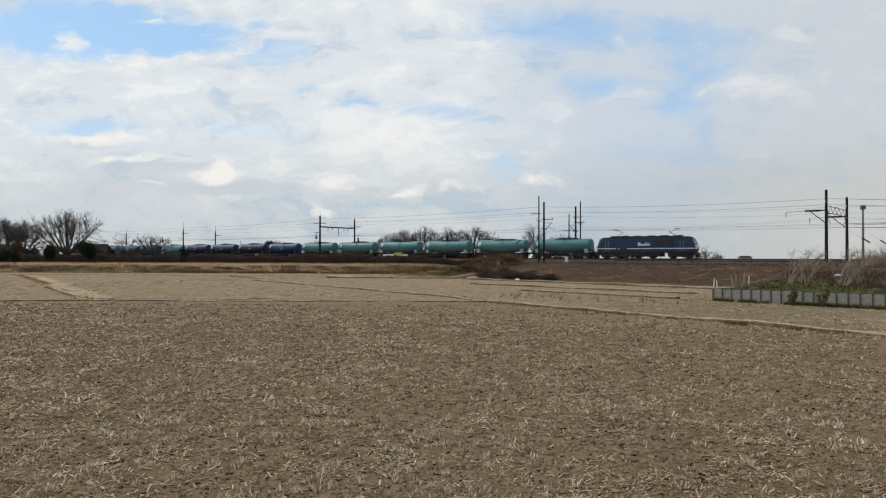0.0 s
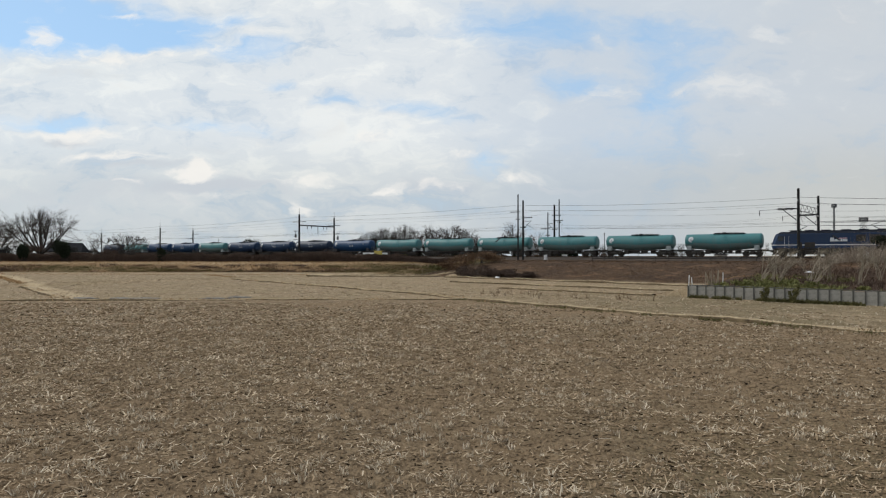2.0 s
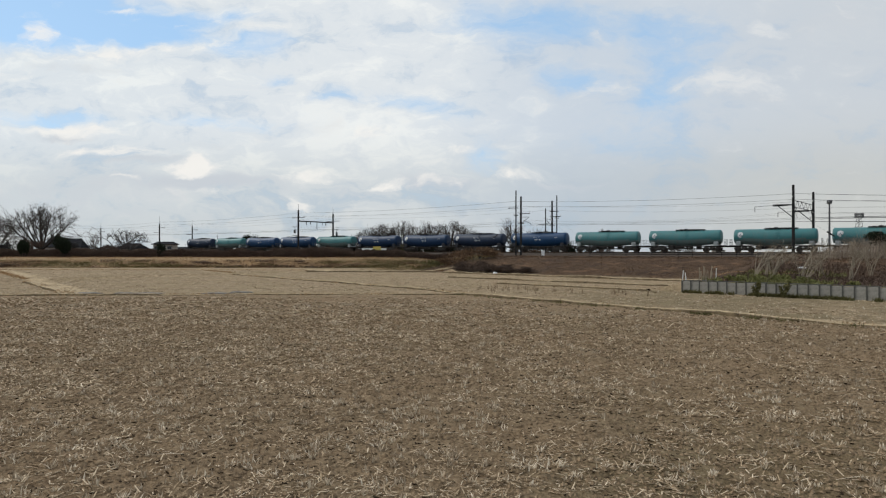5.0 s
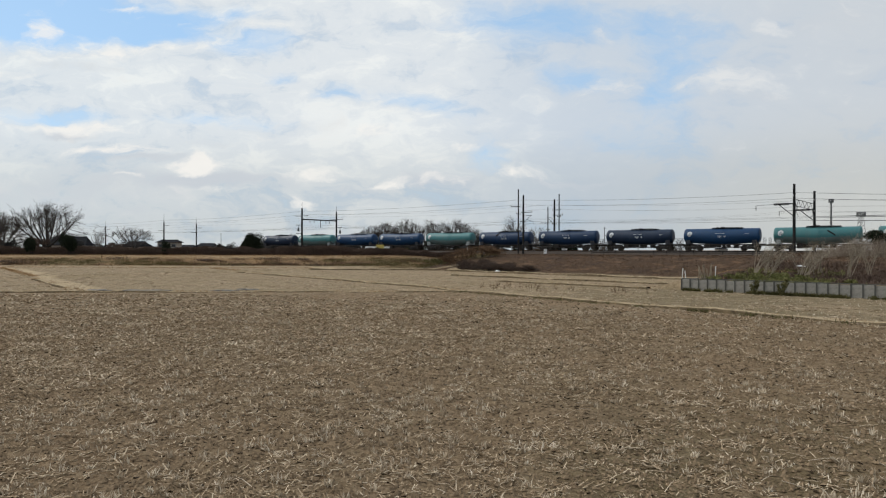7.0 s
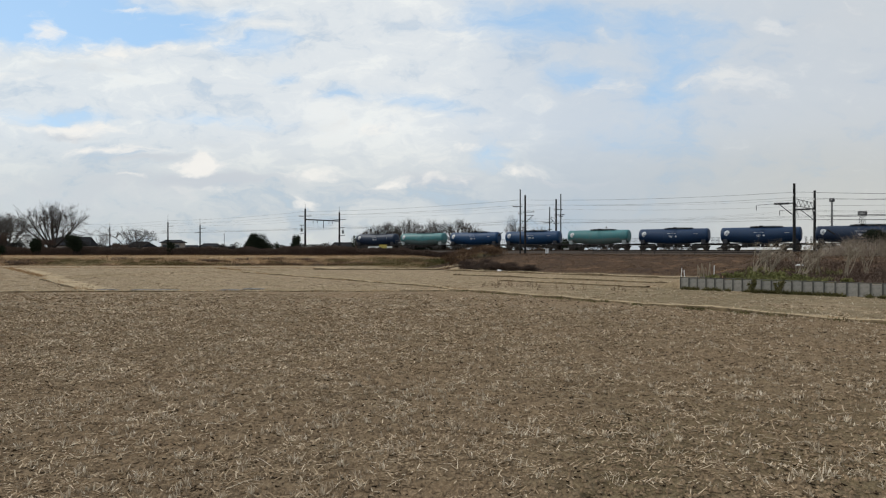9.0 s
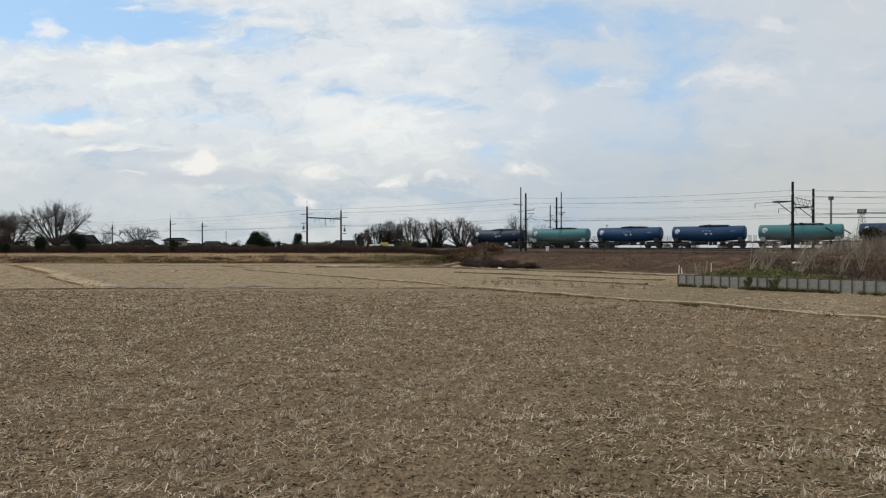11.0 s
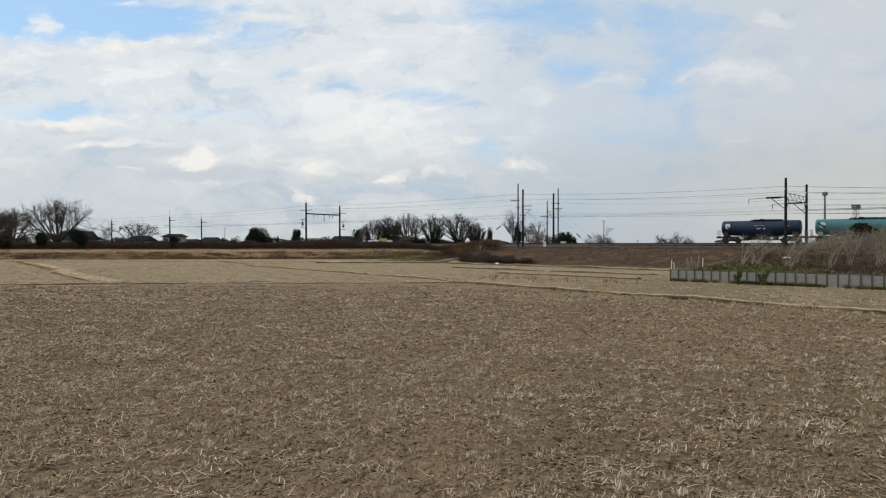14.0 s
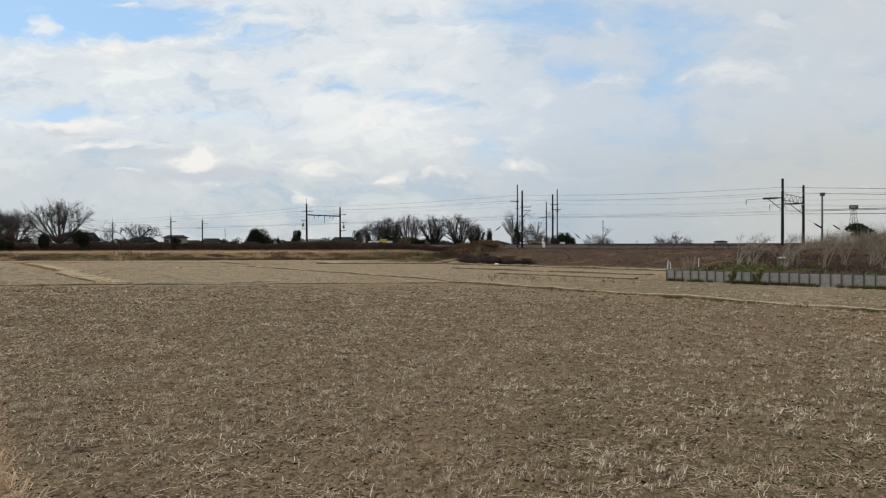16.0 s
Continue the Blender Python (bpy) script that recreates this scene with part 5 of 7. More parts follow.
def block_wall():
    """Low retaining wall of concrete panels between slim posts."""
    a, b = Vector((19.16, 52.96, 0)), Vector((29.71, 42.35, 0))
    d = (b - a).normalized()
    m = Matrix.Translation(a) @ Matrix.Rotation(math.atan2(d.y, d.x), 4, "Z")
    g = empty("retaining_wall", m, "low grey concrete panel wall stained along its foot", "wall")
    L = (b - a).length + 9
    pw, h = 0.69, 0.86
    rng = random.Random(3)
    bm = bmesh.new()
    box(bm, 0.0, pw - 0.05, -0.05, 0.05, -0.2, h, 0.012)
    first = part("panel", bm, M_WALL, g)
    n = int(L / pw)
    for k in range(n):
        ob = first if k == 0 else child("panel", first.data, g)
        ob.matrix_local = pose(k * pw + 0.05, rng.uniform(-0.012, 0.012), rng.uniform(-0.02, 0.02) + 0.04 * k / n, rng.uniform(-1.5, 1.5), 0, rng.uniform(-0.5, 0.5))
    bm = bmesh.new()
    box(bm, -0.045, 0.045, -0.10, 0.07, -0.2, h + 0.03, 0.012)
    post = part("post", bm, M_COPING, g)
    for k in range(n + 1):
        ob = post if k == 0 else child("post", post.data, g)
        ob.matrix_local = pose(k * pw + 0.025, 0, rng.uniform(-0.02, 0.015) + 0.04 * k / n)
    bm = bmesh.new()
    box(bm, 0.0, n * pw, -0.07, 0.09, h + 0.045, h + 0.10, 0.01)
    part("coping", bm, M_COPING, g, "dark stained coping")
    # return of the wall at its open end
    bm = bmesh.new()
    box(bm, -0.10, -0.03, 0.05, 3.2, -0.2, h, 0.012)
    part("end_panel", bm, M_WALL, g)


block_wall()

for x, y, top, lean in ((19.55, 53.95, 1.68, 2), (19.92, 54.05, 1.5, -3), (22.43, 54.4, 1.85, 1)):
    h = top - height_at(x, y) + 0.1
    g = empty("stake", pose(x, y, height_at(x, y) - 0.1, lean, lean * 1.5, 0), "weathered white stake beside the low wall", "stake", "stakes")
    bm = bmesh.new()
    rod(bm, (0, 0, 0), (0, 0, h), 0.04, 0.035, 8)
    part("shaft", bm, M_PLASTIC, g)
    bm = bmesh.new()
    rod(bm, (0, 0, h), (0, 0, h + 0.04), 0.045, 0.03, 8)
    part("tip", bm, M_DARKSTEEL, g)


x, y = 21.55, 54.56
g = empty("cut_cane_sheaf", Matrix.Translation((x, y, height_at(x, y) - 0.05)), "sheaf of pale dry cut canes standing behind the low wall", "canes")
rs = random.Random(77)
for k in range(16):
    bm = bmesh.new()
    a = Vector((rs.gauss(0, 0.28), rs.gauss(0, 0.1), 0))
    rod(bm, a, a + Vector((rs.gauss(0, 0.14), rs.gauss(0, 0.1), rs.uniform(0.9, 1.5))), 0.03, 0.02, 6)
    part("cane", bm, M_REED, g)


def crumpled(name, x, y, z, sx, sy, sz, mat, label, category, seed):
    rng = random.Random(seed)
    bm = bmesh.new()
    bmesh.ops.create_icosphere(bm, subdivisions=3, radius=1)
    for v in bm.verts:
        k = 1 + 0.35 * noise.noise(v.co * 1.7 + Vector((seed, 0, 0))) + 0.15 * noise.noise(v.co * 5)
        v.co = Vector((v.co.x * sx, v.co.y * sy, max(-0.3, v.co.z) * sz)) * k
    ob = part(name, bm, mat, None, label, True)
    ob.location = (x, y, z + 0.2 * sz)
    return tagged(ob, label, category)


x, y = 7.95, 92.49
crumpled("plastic_sack", x, y, height_at(x, y), 0.34, 0.24, 0.26, M_PLASTIC, "crumpled white plastic sack lying on the path", "sack", 2)
x, y, z = 35.17, 64.74, 2.14
crumpled("plastic_sheet", x, y, height_at(x, y) + 0.3, 0.36, 0.2, 0.11, M_PLASTIC, "crumpled white plastic sheet caught in the dry reeds", "plastic sheet", 7)

# ---------------------------------------------------------------- houses and far land


def house(x, y, w, d, eave, ridge, turn, wall, label, windows=3):
    z = height_at(x, y) - 0.1
    g = empty("house", Matrix.Translation((x, y, z)) @ pose(0, 0, 0, 0, 0, turn), label, "house", "houses beyond the field")
    bm = bmesh.new()
    box(bm, -w / 2, w / 2, -d / 2, d / 2, 0, eave)
    part("wall", bm, wall, g)
    bm = bmesh.new()
    o = 0.6
    v = [bm.verts.new(q) for q in ((-w / 2 - o, -d / 2 - o, eave), (w / 2 + o, -d / 2 - o, eave), (w / 2 + o, d / 2 + o, eave), (-w / 2 - o, d / 2 + o, eave), (-w / 2 + 0.4, 0, ridge), (w / 2 - 0.4, 0, ridge),
                                  (-w / 2 - o, -d / 2 - o, eave - 0.18), (w / 2 + o, -d / 2 - o, eave - 0.18), (w / 2 + o, d / 2 + o, eave - 0.18), (-w / 2 - o, d / 2 + o, eave - 0.18))]
    for q in ((0, 1, 5, 4), (1, 2, 5), (2, 3, 4, 5), (3, 0, 4), (0, 6, 7, 1), (1, 7, 8, 2), (2, 8, 9, 3), (3, 9, 6, 0), (6, 9, 8, 7)):
        bm.faces.new([v[i] for i in q])
    bmesh.ops.recalc_face_normals(bm, faces=bm.faces)
    roof = part("roof", bm, M_ROOF, g)
    bm = bmesh.new()
    box(bm, -w / 2 + 0.4, w / 2 - 0.4, -0.14, 0.14, ridge - 0.05, ridge + 0.16, 0.03)
    part("ridge_cap", bm, M_ROOF, roof)
    for k in range(windows):
        xx = -w / 2 + (k + 0.5) * w / windows
        for zz in ((1.0, 2.3),) if eave < 4.5 else ((1.0, 2.3), (3.6, 4.8)):
            bm = bmesh.new()
            box(bm, xx - 0.8, xx + 0.8, -d / 2 - 0.06, -d / 2 - 0.002, zz[0], zz[1])
            f = part("window", bm, M_STEEL, g)
            bm = bmesh.new()
            box(bm, xx - 0.7, xx + 0.7, -d / 2 - 0.075, -d / 2 - 0.063, zz[0] + 0.1, zz[1] - 0.1)
            part("pane", bm, M_GLASS, f)
    return g


HOUSES = [
    (-137.24, 200.00, 8, 8, 3.6, 6.4, -8, M_BROWNWALL, "house with a wide dark roof beyond the hedge"),
    (-125.97, 225.00, 11, 8, 3.2, 6.0, 12, M_RENDER, "small house with a dark tiled roof"),
    (-124.26, 270.00, 8, 8, 4.0, 6.0, -10, M_BROWNWALL, "distant house with a dark roof"),
    (-102.60, 250.00, 7, 6, 5.6, 6.4, 5, M_RENDER, "pale two-storey house with a low roof"),
    (-108.44, 280.00, 9, 9, 3.4, 4.6, -4, M_RENDER, "pale long house with a dark roof"),
    (-116.65, 330.00, 8, 8, 4.4, 5.8, 8, M_RENDER, "distant pale house with a dark roof"),
    (-45.73, 300.00, 9, 8, 4.2, 6.0, -6, M_BROWNWALL, "distant house with a dark roof behind the masts"),
    (-15.38, 210.00, 5, 5, 3.4, 5.0, 10, M_RENDER, "small pale house under a dark roof beside bare trees"),
    (205.0, 480.00, 7, 6, 3.9, 4.5, 3, M_RENDER, "far-off pale building with a grey roof"),
]
for x, y, w, d, e, r, turn, wall, label in HOUSES:
    house(x, y, w, d, e, r, turn, wall, label, 3 if w < 13 else 5)


# ---------------------------------------------------------------- trees


def grow(soup, rng, p, d, length, r, level, spec):
    n = 4 if level < 2 else 3
    pts, rad = [p], [r]
    q, dd = p.copy(), d.copy()
    for k in range(n):
        wob = Vector((rng.gauss(0, 1), rng.gauss(0, 1), rng.gauss(0, 0.7))) * spec["wobble"]
        dd = (dd + wob + Vector((0, 0, spec["lift"]))).normalized()
        q = q + dd * (length / n)
        pts.append(q)
        rad.append(max(spec["thin"], r * (1 - 0.55 * (k + 1) / n)))
    soup[min(level, 2)].tube(pts, rad, 6 if level < 2 else (4 if level < 4 else 3))
    spec["tips"].append((pts, rad, level))
    if level >= spec["levels"]:
        return
    kids = spec["kids"][min(level, len(spec["kids"]) - 1)]
    for k in range(kids):
        f = rng.uniform(0.45, 1.0) if k else 1.0
        i = min(int(f * n), n)
        base, rr = pts[i], rad[i]
        side = Vector((rng.gauss(0, 1), rng.gauss(0, 1), rng.gauss(0, 0.5)))
        side = (side - dd * side.dot(dd)).normalized()
        ang = rng.uniform(*spec["angle"])
        nd = (dd * math.cos(ang) + side * math.sin(ang)).normalized()
        grow(soup, rng, base, nd, length * rng.uniform(*spec["shrink"]), rr * 0.64, level + 1, spec)


def bare_tree(name, x, y, height, seed, label, trunk=0.3, bark=M_BARK, wide=1.0, first=0.28, ivy=0, levels=6, limbs=5, group="bare trees", z=None, ivy_levels=2, spread=1.0, thin=0.016, lift=0.06, wobble=0.13, kids=None):
    rng = random.Random(seed)
    spec = {"wobble": wobble, "lift": lift, "thin": thin, "levels": levels, "kids": kids or (limbs, 3, 3, 3, 2, 2), "angle": (0.25 * wide, 0.75 * wide), "shrink": (0.62, 0.86), "tips": []}
    soup = [Soup(), Soup(), Soup()]
    grow(soup, rng, Vector((0, 0, 0)), Vector((rng.gauss(0, 0.05), rng.gauss(0, 0.05), 1)).normalized(), height * first, trunk, 0, spec)
    top = float(np.percentile([v[2] for s in soup for v in s.v], 96))
    k = height / top
    base = height_at(x, y) - 0.15 if z is None else z
    t = empty(name, Matrix.Translation((x, y, base)), label, "tree", group)
    for s, nm in zip(soup, ("trunk", "limb_crown", "twig_spray")):
        s.v = [(a * k * spread, b * k * spread, c * k) for a, b, c in s.v]
        ob = child(nm, s.mesh(nm, bark), t)
        if nm == "twig_spray":
            ob["kind"] = "stuff"
    if ivy:
        g = np.random.default_rng(seed)
        cs = []
        for pts, rad, lev in spec["tips"]:
            if lev <= ivy_levels:
                m = int(2.8 * ivy / (1 + lev * 2.2))
                for _ in range(m):
                    i = rng.randrange(len(pts) - 1)
                    q = pts[i].lerp(pts[i + 1], rng.random()) * k
                    q.x, q.y = q.x * spread, q.y * spread
                    cs.append(q)
        c = np.array([tuple(v) for v in cs]) + g.normal(size=(len(cs), 3)) * 0.22
        c[:, 2] = np.maximum(c[:, 2], 0.1)
        v, f = leaves(g, c, 0.17)
        ob = child("ivy", mesh("ivy", v, f, M_IVY), t, "dark ivy round the trunk and limbs")
        ob["kind"] = "stuff"
    return t


def bush(name, x, y, w, h, seed, mat, label, count=900, leaf=0.16, category="bush", group="bushes", z=None, d=None, stems=True, low=0.0, raised=0.0):
    """Shrub: a few stems and a ragged crown of leaf sprays."""
    g = np.random.default_rng(seed)
    d = d or w * 0.8
    lobes = 7
    lc = g.normal(size=(lobes, 3)) * [w * 0.22, d * 0.22, h * 0.17] + [0, 0, h * (0.52 + low) + raised]
    lr = g.uniform(0.30, 0.52, lobes)
    pick = g.integers(0, lobes, count)
    dirs = g.normal(size=(count, 3))
    dirs /= np.linalg.norm(dirs, axis=1)[:, None]
    rad = np.power(g.uniform(0.04, 1.0, count), 0.5) * (1 + 0.25 * g.normal(size=count) * 0.5)
    c = lc[pick] + dirs * (lr[pick] * rad)[:, None] * np.array([w, d, h]) * 0.62
    keep = (c[:, 2] > 0.02) & (c[:, 2] < h * 1.06 + raised)
    c = c[keep]
    v, f = leaves(g, c, leaf)
    base = height_at(x, y) - 0.05 if z is None else z
    t = empty(name, Matrix.Translation((x, y, base)), label, category, group)
    ob = child("crown", mesh("crown", v, f, mat), t)
    if stems:
        s = Soup()
        rng = random.Random(seed)
        for k in range(6):
            q = lc[k % lobes]
            a = Vector((rng.gauss(0, 0.12 * w), rng.gauss(0, 0.12 * d), 0))
            e = Vector((q[0], q[1], q[2]))
            mid = a.lerp(e, 0.5) + Vector((rng.gauss(0, 0.05), rng.gauss(0, 0.05), 0.1)) * w
            s.tube([a, mid, e], [0.05, 0.04, 0.02], 5)
        child("stems", s.mesh("stems", M_BARK), t)
    return t


def fan_tree(name, x, y, height, half, seed, label, trunk, fork, limbs, ivy=0.0, bark=M_BARK, group="bare trees", edge=0.62, branches=11, twigs=8, thin=0.015, reach=0.6, outward=0.42):
    """Bare tree whose limbs fan up from a low fork to an even domed top; ivy sleeves its limbs to that reach."""
    rng = random.Random(seed)
    wood, branch, spray = Soup(), Soup(), Soup()
    hub = Vector((rng.gauss(0, 0.08), rng.gauss(0, 0.08), height * fork))

    def shake(s):
        return Vector((rng.gauss(0, s), rng.gauss(0, s), rng.gauss(0, s * 0.7)))

    def crown(u, th, k=1.0):
        u = min(u, 1.0)
        return Vector((half * u * math.cos(th), half * u * math.sin(th), height * (edge + (1 - edge) * math.sqrt(1 - u * u)))) * k

    def curve(a, b, bow, n):
        m = a.lerp(b, 0.5) + bow
        return [(a.lerp(m, f)).lerp(m.lerp(b, f), f) for f in [i / n for i in range(n + 1)]]

    def along(pts, f):
        i = min(int(f * (len(pts) - 1)), len(pts) - 2)
        return pts[i].lerp(pts[i + 1], f * (len(pts) - 1) - i)

    wood.tube([Vector((0, 0, -0.2)), Vector((0, 0, 0.3)), hub * 0.6, hub], [trunk * 1.5, trunk * 1.15, trunk, trunk * 0.95], 8)
    clad = [([Vector((0, 0, 0)), hub], trunk * 1.6, 1.0)]
    for i in range(limbs):
        th = 2.4 * i + seed + rng.uniform(-0.3, 0.3)
        u = ((i + 0.6) / limbs) ** outward * rng.uniform(0.85, 1.0)
        tip = crown(u, th, rng.uniform(0.86, 0.97))
        out = Vector((math.cos(th), math.sin(th), 0)) * half * u
        pts = curve(hub, tip, out * 0.12 + shake(0.035 * height), 6)
        r = trunk * rng.uniform(0.4, 0.6)
        wood.tube(pts, [r * (1 - 0.82 * k / 6) for k in range(7)], 6)
        clad.append((pts, r * 1.7, reach * rng.uniform(0.8, 1.25)))
        for j in range(branches):
            f = rng.uniform(0.28, 0.95)
            a = along(pts, f)
            b = crown(u + rng.gauss(0, 0.3) if u < 0.85 else u + rng.gauss(-0.1, 0.16), th + rng.gauss(0, 0.35) / max(u, 0.3), rng.uniform(0.88, 1.02))
            b = a.lerp(b, min(1.0, 0.4 * height / max((b - a).length, 0.1)))
            q = curve(a, b, shake(0.02 * height) + Vector((0, 0, -0.02 * height)), 4)
            rb = max(r * (1 - 0.8 * f) * 0.55, thin * 1.7)
            branch.tube(q, [max(rb * (1 - 0.18 * k), thin) for k in range(5)], 4)
            for k in range(twigs):
                e = along(q, rng.uniform(0.3, 1.0))
                way = (b - a).normalized() * 0.7 + Vector((0, 0, 0.3)) + shake(0.38)
                w = e + way * height * rng.uniform(0.05, 0.11)
                if w.z > height * 1.03:
                    w.z = height * 1.03
                m2 = e.lerp(w, 0.5) + shake(0.01 * height)
                spray.tube([e, m2, w], [thin, thin * 0.8, thin * 0.5], 3)
                for n in range(3):
                    e2 = m2.lerp(w, rng.uniform(-0.5, 1.0))
                    w2 = e2 + (way * 0.7 + shake(0.45)) * height * rng.uniform(0.025, 0.06)
                    spray.tube([e2, w2], [thin * 0.8, thin * 0.5], 3)
    t = empty(name, Matrix.Translation((x, y, height_at(x, y) - 0.1)), label, "tree", group)
    child("trunk", wood.mesh("trunk", bark), t)
    child("limb_crown", branch.mesh("limb_crown", bark), t)
    ob = child("twig_spray", spray.mesh("twig_spray", bark), t)
    ob["kind"] = "stuff"
    if ivy:
        g = np.random.default_rng(seed)
        cs, rr = [], []
        for pts, r, far in clad:
            far = min(far, 0.95)
            long = sum((pts[k + 1] - pts[k]).length for k in range(len(pts) - 1))
            for _ in range(int(120 * ivy * long * far)):
                f = rng.random() ** 0.9 * far
                cs.append(tuple(along(pts, f)))
                rr.append((r + 0.08) * (1.15 - 0.7 * f))
        cs = np.array(cs) + g.normal(size=(len(cs), 3)) * np.array(rr)[:, None] * 0.42
        cs[:, 2] = np.maximum(cs[:, 2], 0.1)
        v, f = leaves(g, cs, 0.12)
        ob = child("ivy", mesh("ivy", v, f, M_IVY), t, "dark ivy round the trunk and limbs")
        ob["kind"] = "stuff"
    return t


fan_tree("cherry_tree", -86.08, 145.00, 12.6, 9.2, 7, "large bare spreading cherry tree behind the hedge", 0.48, 0.22, 12, edge=0.48, branches=12, twigs=8, thin=0.017, outward=0.45)
fan_tree("cherry_tree", -97.08, 147.00, 10.6, 5.8, 12, "bare cherry tree with a pale trunk behind the hedge", 0.3, 0.25, 11, bark=M_PALEBARK, edge=0.5, branches=15, twigs=10)
fan_tree("cherry_tree", -104.26, 150.00, 11.2, 7.4, 19, "bare cherry tree at the end of the hedge", 0.36, 0.25, 13, edge=0.5, branches=16, twigs=10)
fan_tree("bare_tree", -88.12, 190.00, 8.8, 5.8, 23, "low bare tree with a flat wide crown", 0.26, 0.3, 10, edge=0.68, branches=8, twigs=5, thin=0.02)
bare_tree("bare_tree", -94.95, 195.00, 8.4, 29, "low bare tree beyond the hedge", 0.2, wide=1.4, first=0.22, limbs=5, levels=4, spread=1.4, thin=0.018)
bare_tree("bare_tree", -98.26, 190.00, 7.6, 31, "thin bare tree beyond the hedge", 0.14, M_PALEBARK, wide=0.9, first=0.3, limbs=4, levels=5)

# row of old trees beyond the railway, most of them wrapped in ivy: place, height, half width, seed, ivy, trunk, limbs, reach of the ivy
for px, top, half, seed, ivy, trunk, limbs, reach in (
    ((-18.83, 178.84), 9.2, 4.4, 61, 0.42, 0.35, 8, 0.4),
    ((-14.96, 176.22), 10.0, 4.7, 63, 1.53, 0.54, 10, 0.62),
    ((-8.43, 171.20), 10.5, 5.0, 64, 0.00, 0.41, 10, 0.0),
    ((-2.13, 166.57), 10.2, 5.2, 66, 1.53, 0.57, 9, 0.56),
    ((4.13, 161.98), 10.2, 5.0, 67, 0.59, 0.49, 10, 0.42),
    ((8.29, 158.92), 7.8, 3.2, 69, 2.04, 0.46, 8, 0.8),
    ((11.51, 156.56), 6.6, 0.5, 70, 2.72, 0.38, 4, 0.95),
    ((-12.45, 174.15), 8.6, 1.8, 71, 0.0, 0.18, 7, 0.0),
):
    fan_tree("ivy_tree" if ivy else "bare_tree", px[0], px[1], top, half, seed, "bare old tree wrapped in dark ivy beyond the railway" if ivy else "bare old tree with fine domed twigs beyond the railway",
             trunk, 0.16, limbs, ivy, group="tree row beyond the railway", reach=reach)

# x, y, width, height, seed, material, label, leaves, leaf size
HEDGE_BUSHES = [
    (-81.77, 132.00, 2.6, 3.9, 1, M_EVERGREEN, "dark conical evergreen shrub before the hedge", 1500, 0.15),
    (-73.67, 132.00, 3.7, 4.3, 2, M_EVERGREEN, "dense dark evergreen shrub before the hedge", 2400, 0.15),
    (-91.04, 132.00, 3.0, 2.8, 3, M_EVERGREEN, "dark low evergreen shrub before the hedge", 1200, 0.15),
    (-55.71, 134.00, 1.8, 2.7, 4, M_EVERGREEN, "small dark evergreen shrub in the hedge", 700, 0.14),
    (-70.60, 250.00, 9.0, 10.6, 5, M_EVERGREEN, "round dark evergreen tree beyond the railway", 7000, 0.2),
    (-54.20, 240.00, 4.0, 8.0, 6, M_EVERGREEN, "small dark evergreen tree beyond the railway", 3200, 0.17),
    (-63.01, 250.00, 1.8, 7.4, 7, M_EVERGREEN, "slim clipped evergreen beyond the railway", 400, 0.22),
    (-23.21, 190.00, 5.4, 8.0, 8, M_HEDGE, "brown twiggy bush beyond the railway", 1500, 0.2),
    (-24.73, 190.00, 3.4, 6.6, 9, M_IVY, "dark ivy-grown bush beyond the railway", 800, 0.2),
    (-9.62, 168.00, 5.0, 4.3, 30, M_GREENWEED, "low olive-green shrub under the tree row", 1100, 0.16),
    (-5.88, 168.00, 5.6, 4.6, 31, M_EVERGREEN, "low green shrub under the tree row", 900, 0.16),
    (1.00, 168.00, 5.6, 4.2, 32, M_HEDGE, "low brown shrub under the tree row", 900, 0.16),
    (-83.58, 260.00, 6.5, 6.4, 10, M_FARWOOD, "low grey bush on the skyline", 900, 0.26),
    (-94.49, 280.00, 6.0, 5.6, 11, M_FARWOOD, "low dark bush on the skyline", 700, 0.26),
]
TRACK_BUSHES = [
    (26.61, 142.00, 3.2, 5.8, 12, M_EVERGREEN, "dark evergreen shrub behind the masts", 1500, 0.18),
    (24.84, 142.00, 3.0, 5.4, 13, M_IVY, "dark ivy clump at the foot of the masts", 1000, 0.18),
    (29.29, 144.00, 2.8, 4.8, 14, M_EVERGREEN, "low evergreen shrub behind the masts", 800, 0.18),
    (18.27, 140.00, 3.6, 6.2, 15, M_HEDGE, "brown leafless bush at the foot of the masts", 900, 0.14),
    (16.16, 138.00, 2.0, 5.0, 16, M_IVY, "dark ivy stump at the foot of the masts", 700, 0.16),
    (20.93, 142.00, 3.2, 4.6, 17, M_SCRUB, "brown dry bush behind the track", 700, 0.14),
    (23.20, 142.00, 2.8, 5.2, 18, M_HEDGE, "brown twiggy bush behind the masts", 700, 0.14),
    (36.12, 150.00, 4.4, 4.8, 19, M_HEDGE, "grey-brown bush beyond the railway", 700, 0.13),
    (38.78, 150.00, 2.4, 3.8, 20, M_HEDGE, "small grey-brown bush beyond the railway", 350, 0.13),
    (34.25, 150.00, 2.4, 4.0, 26, M_IVY, "small dark bush beyond the railway", 350, 0.15),
]
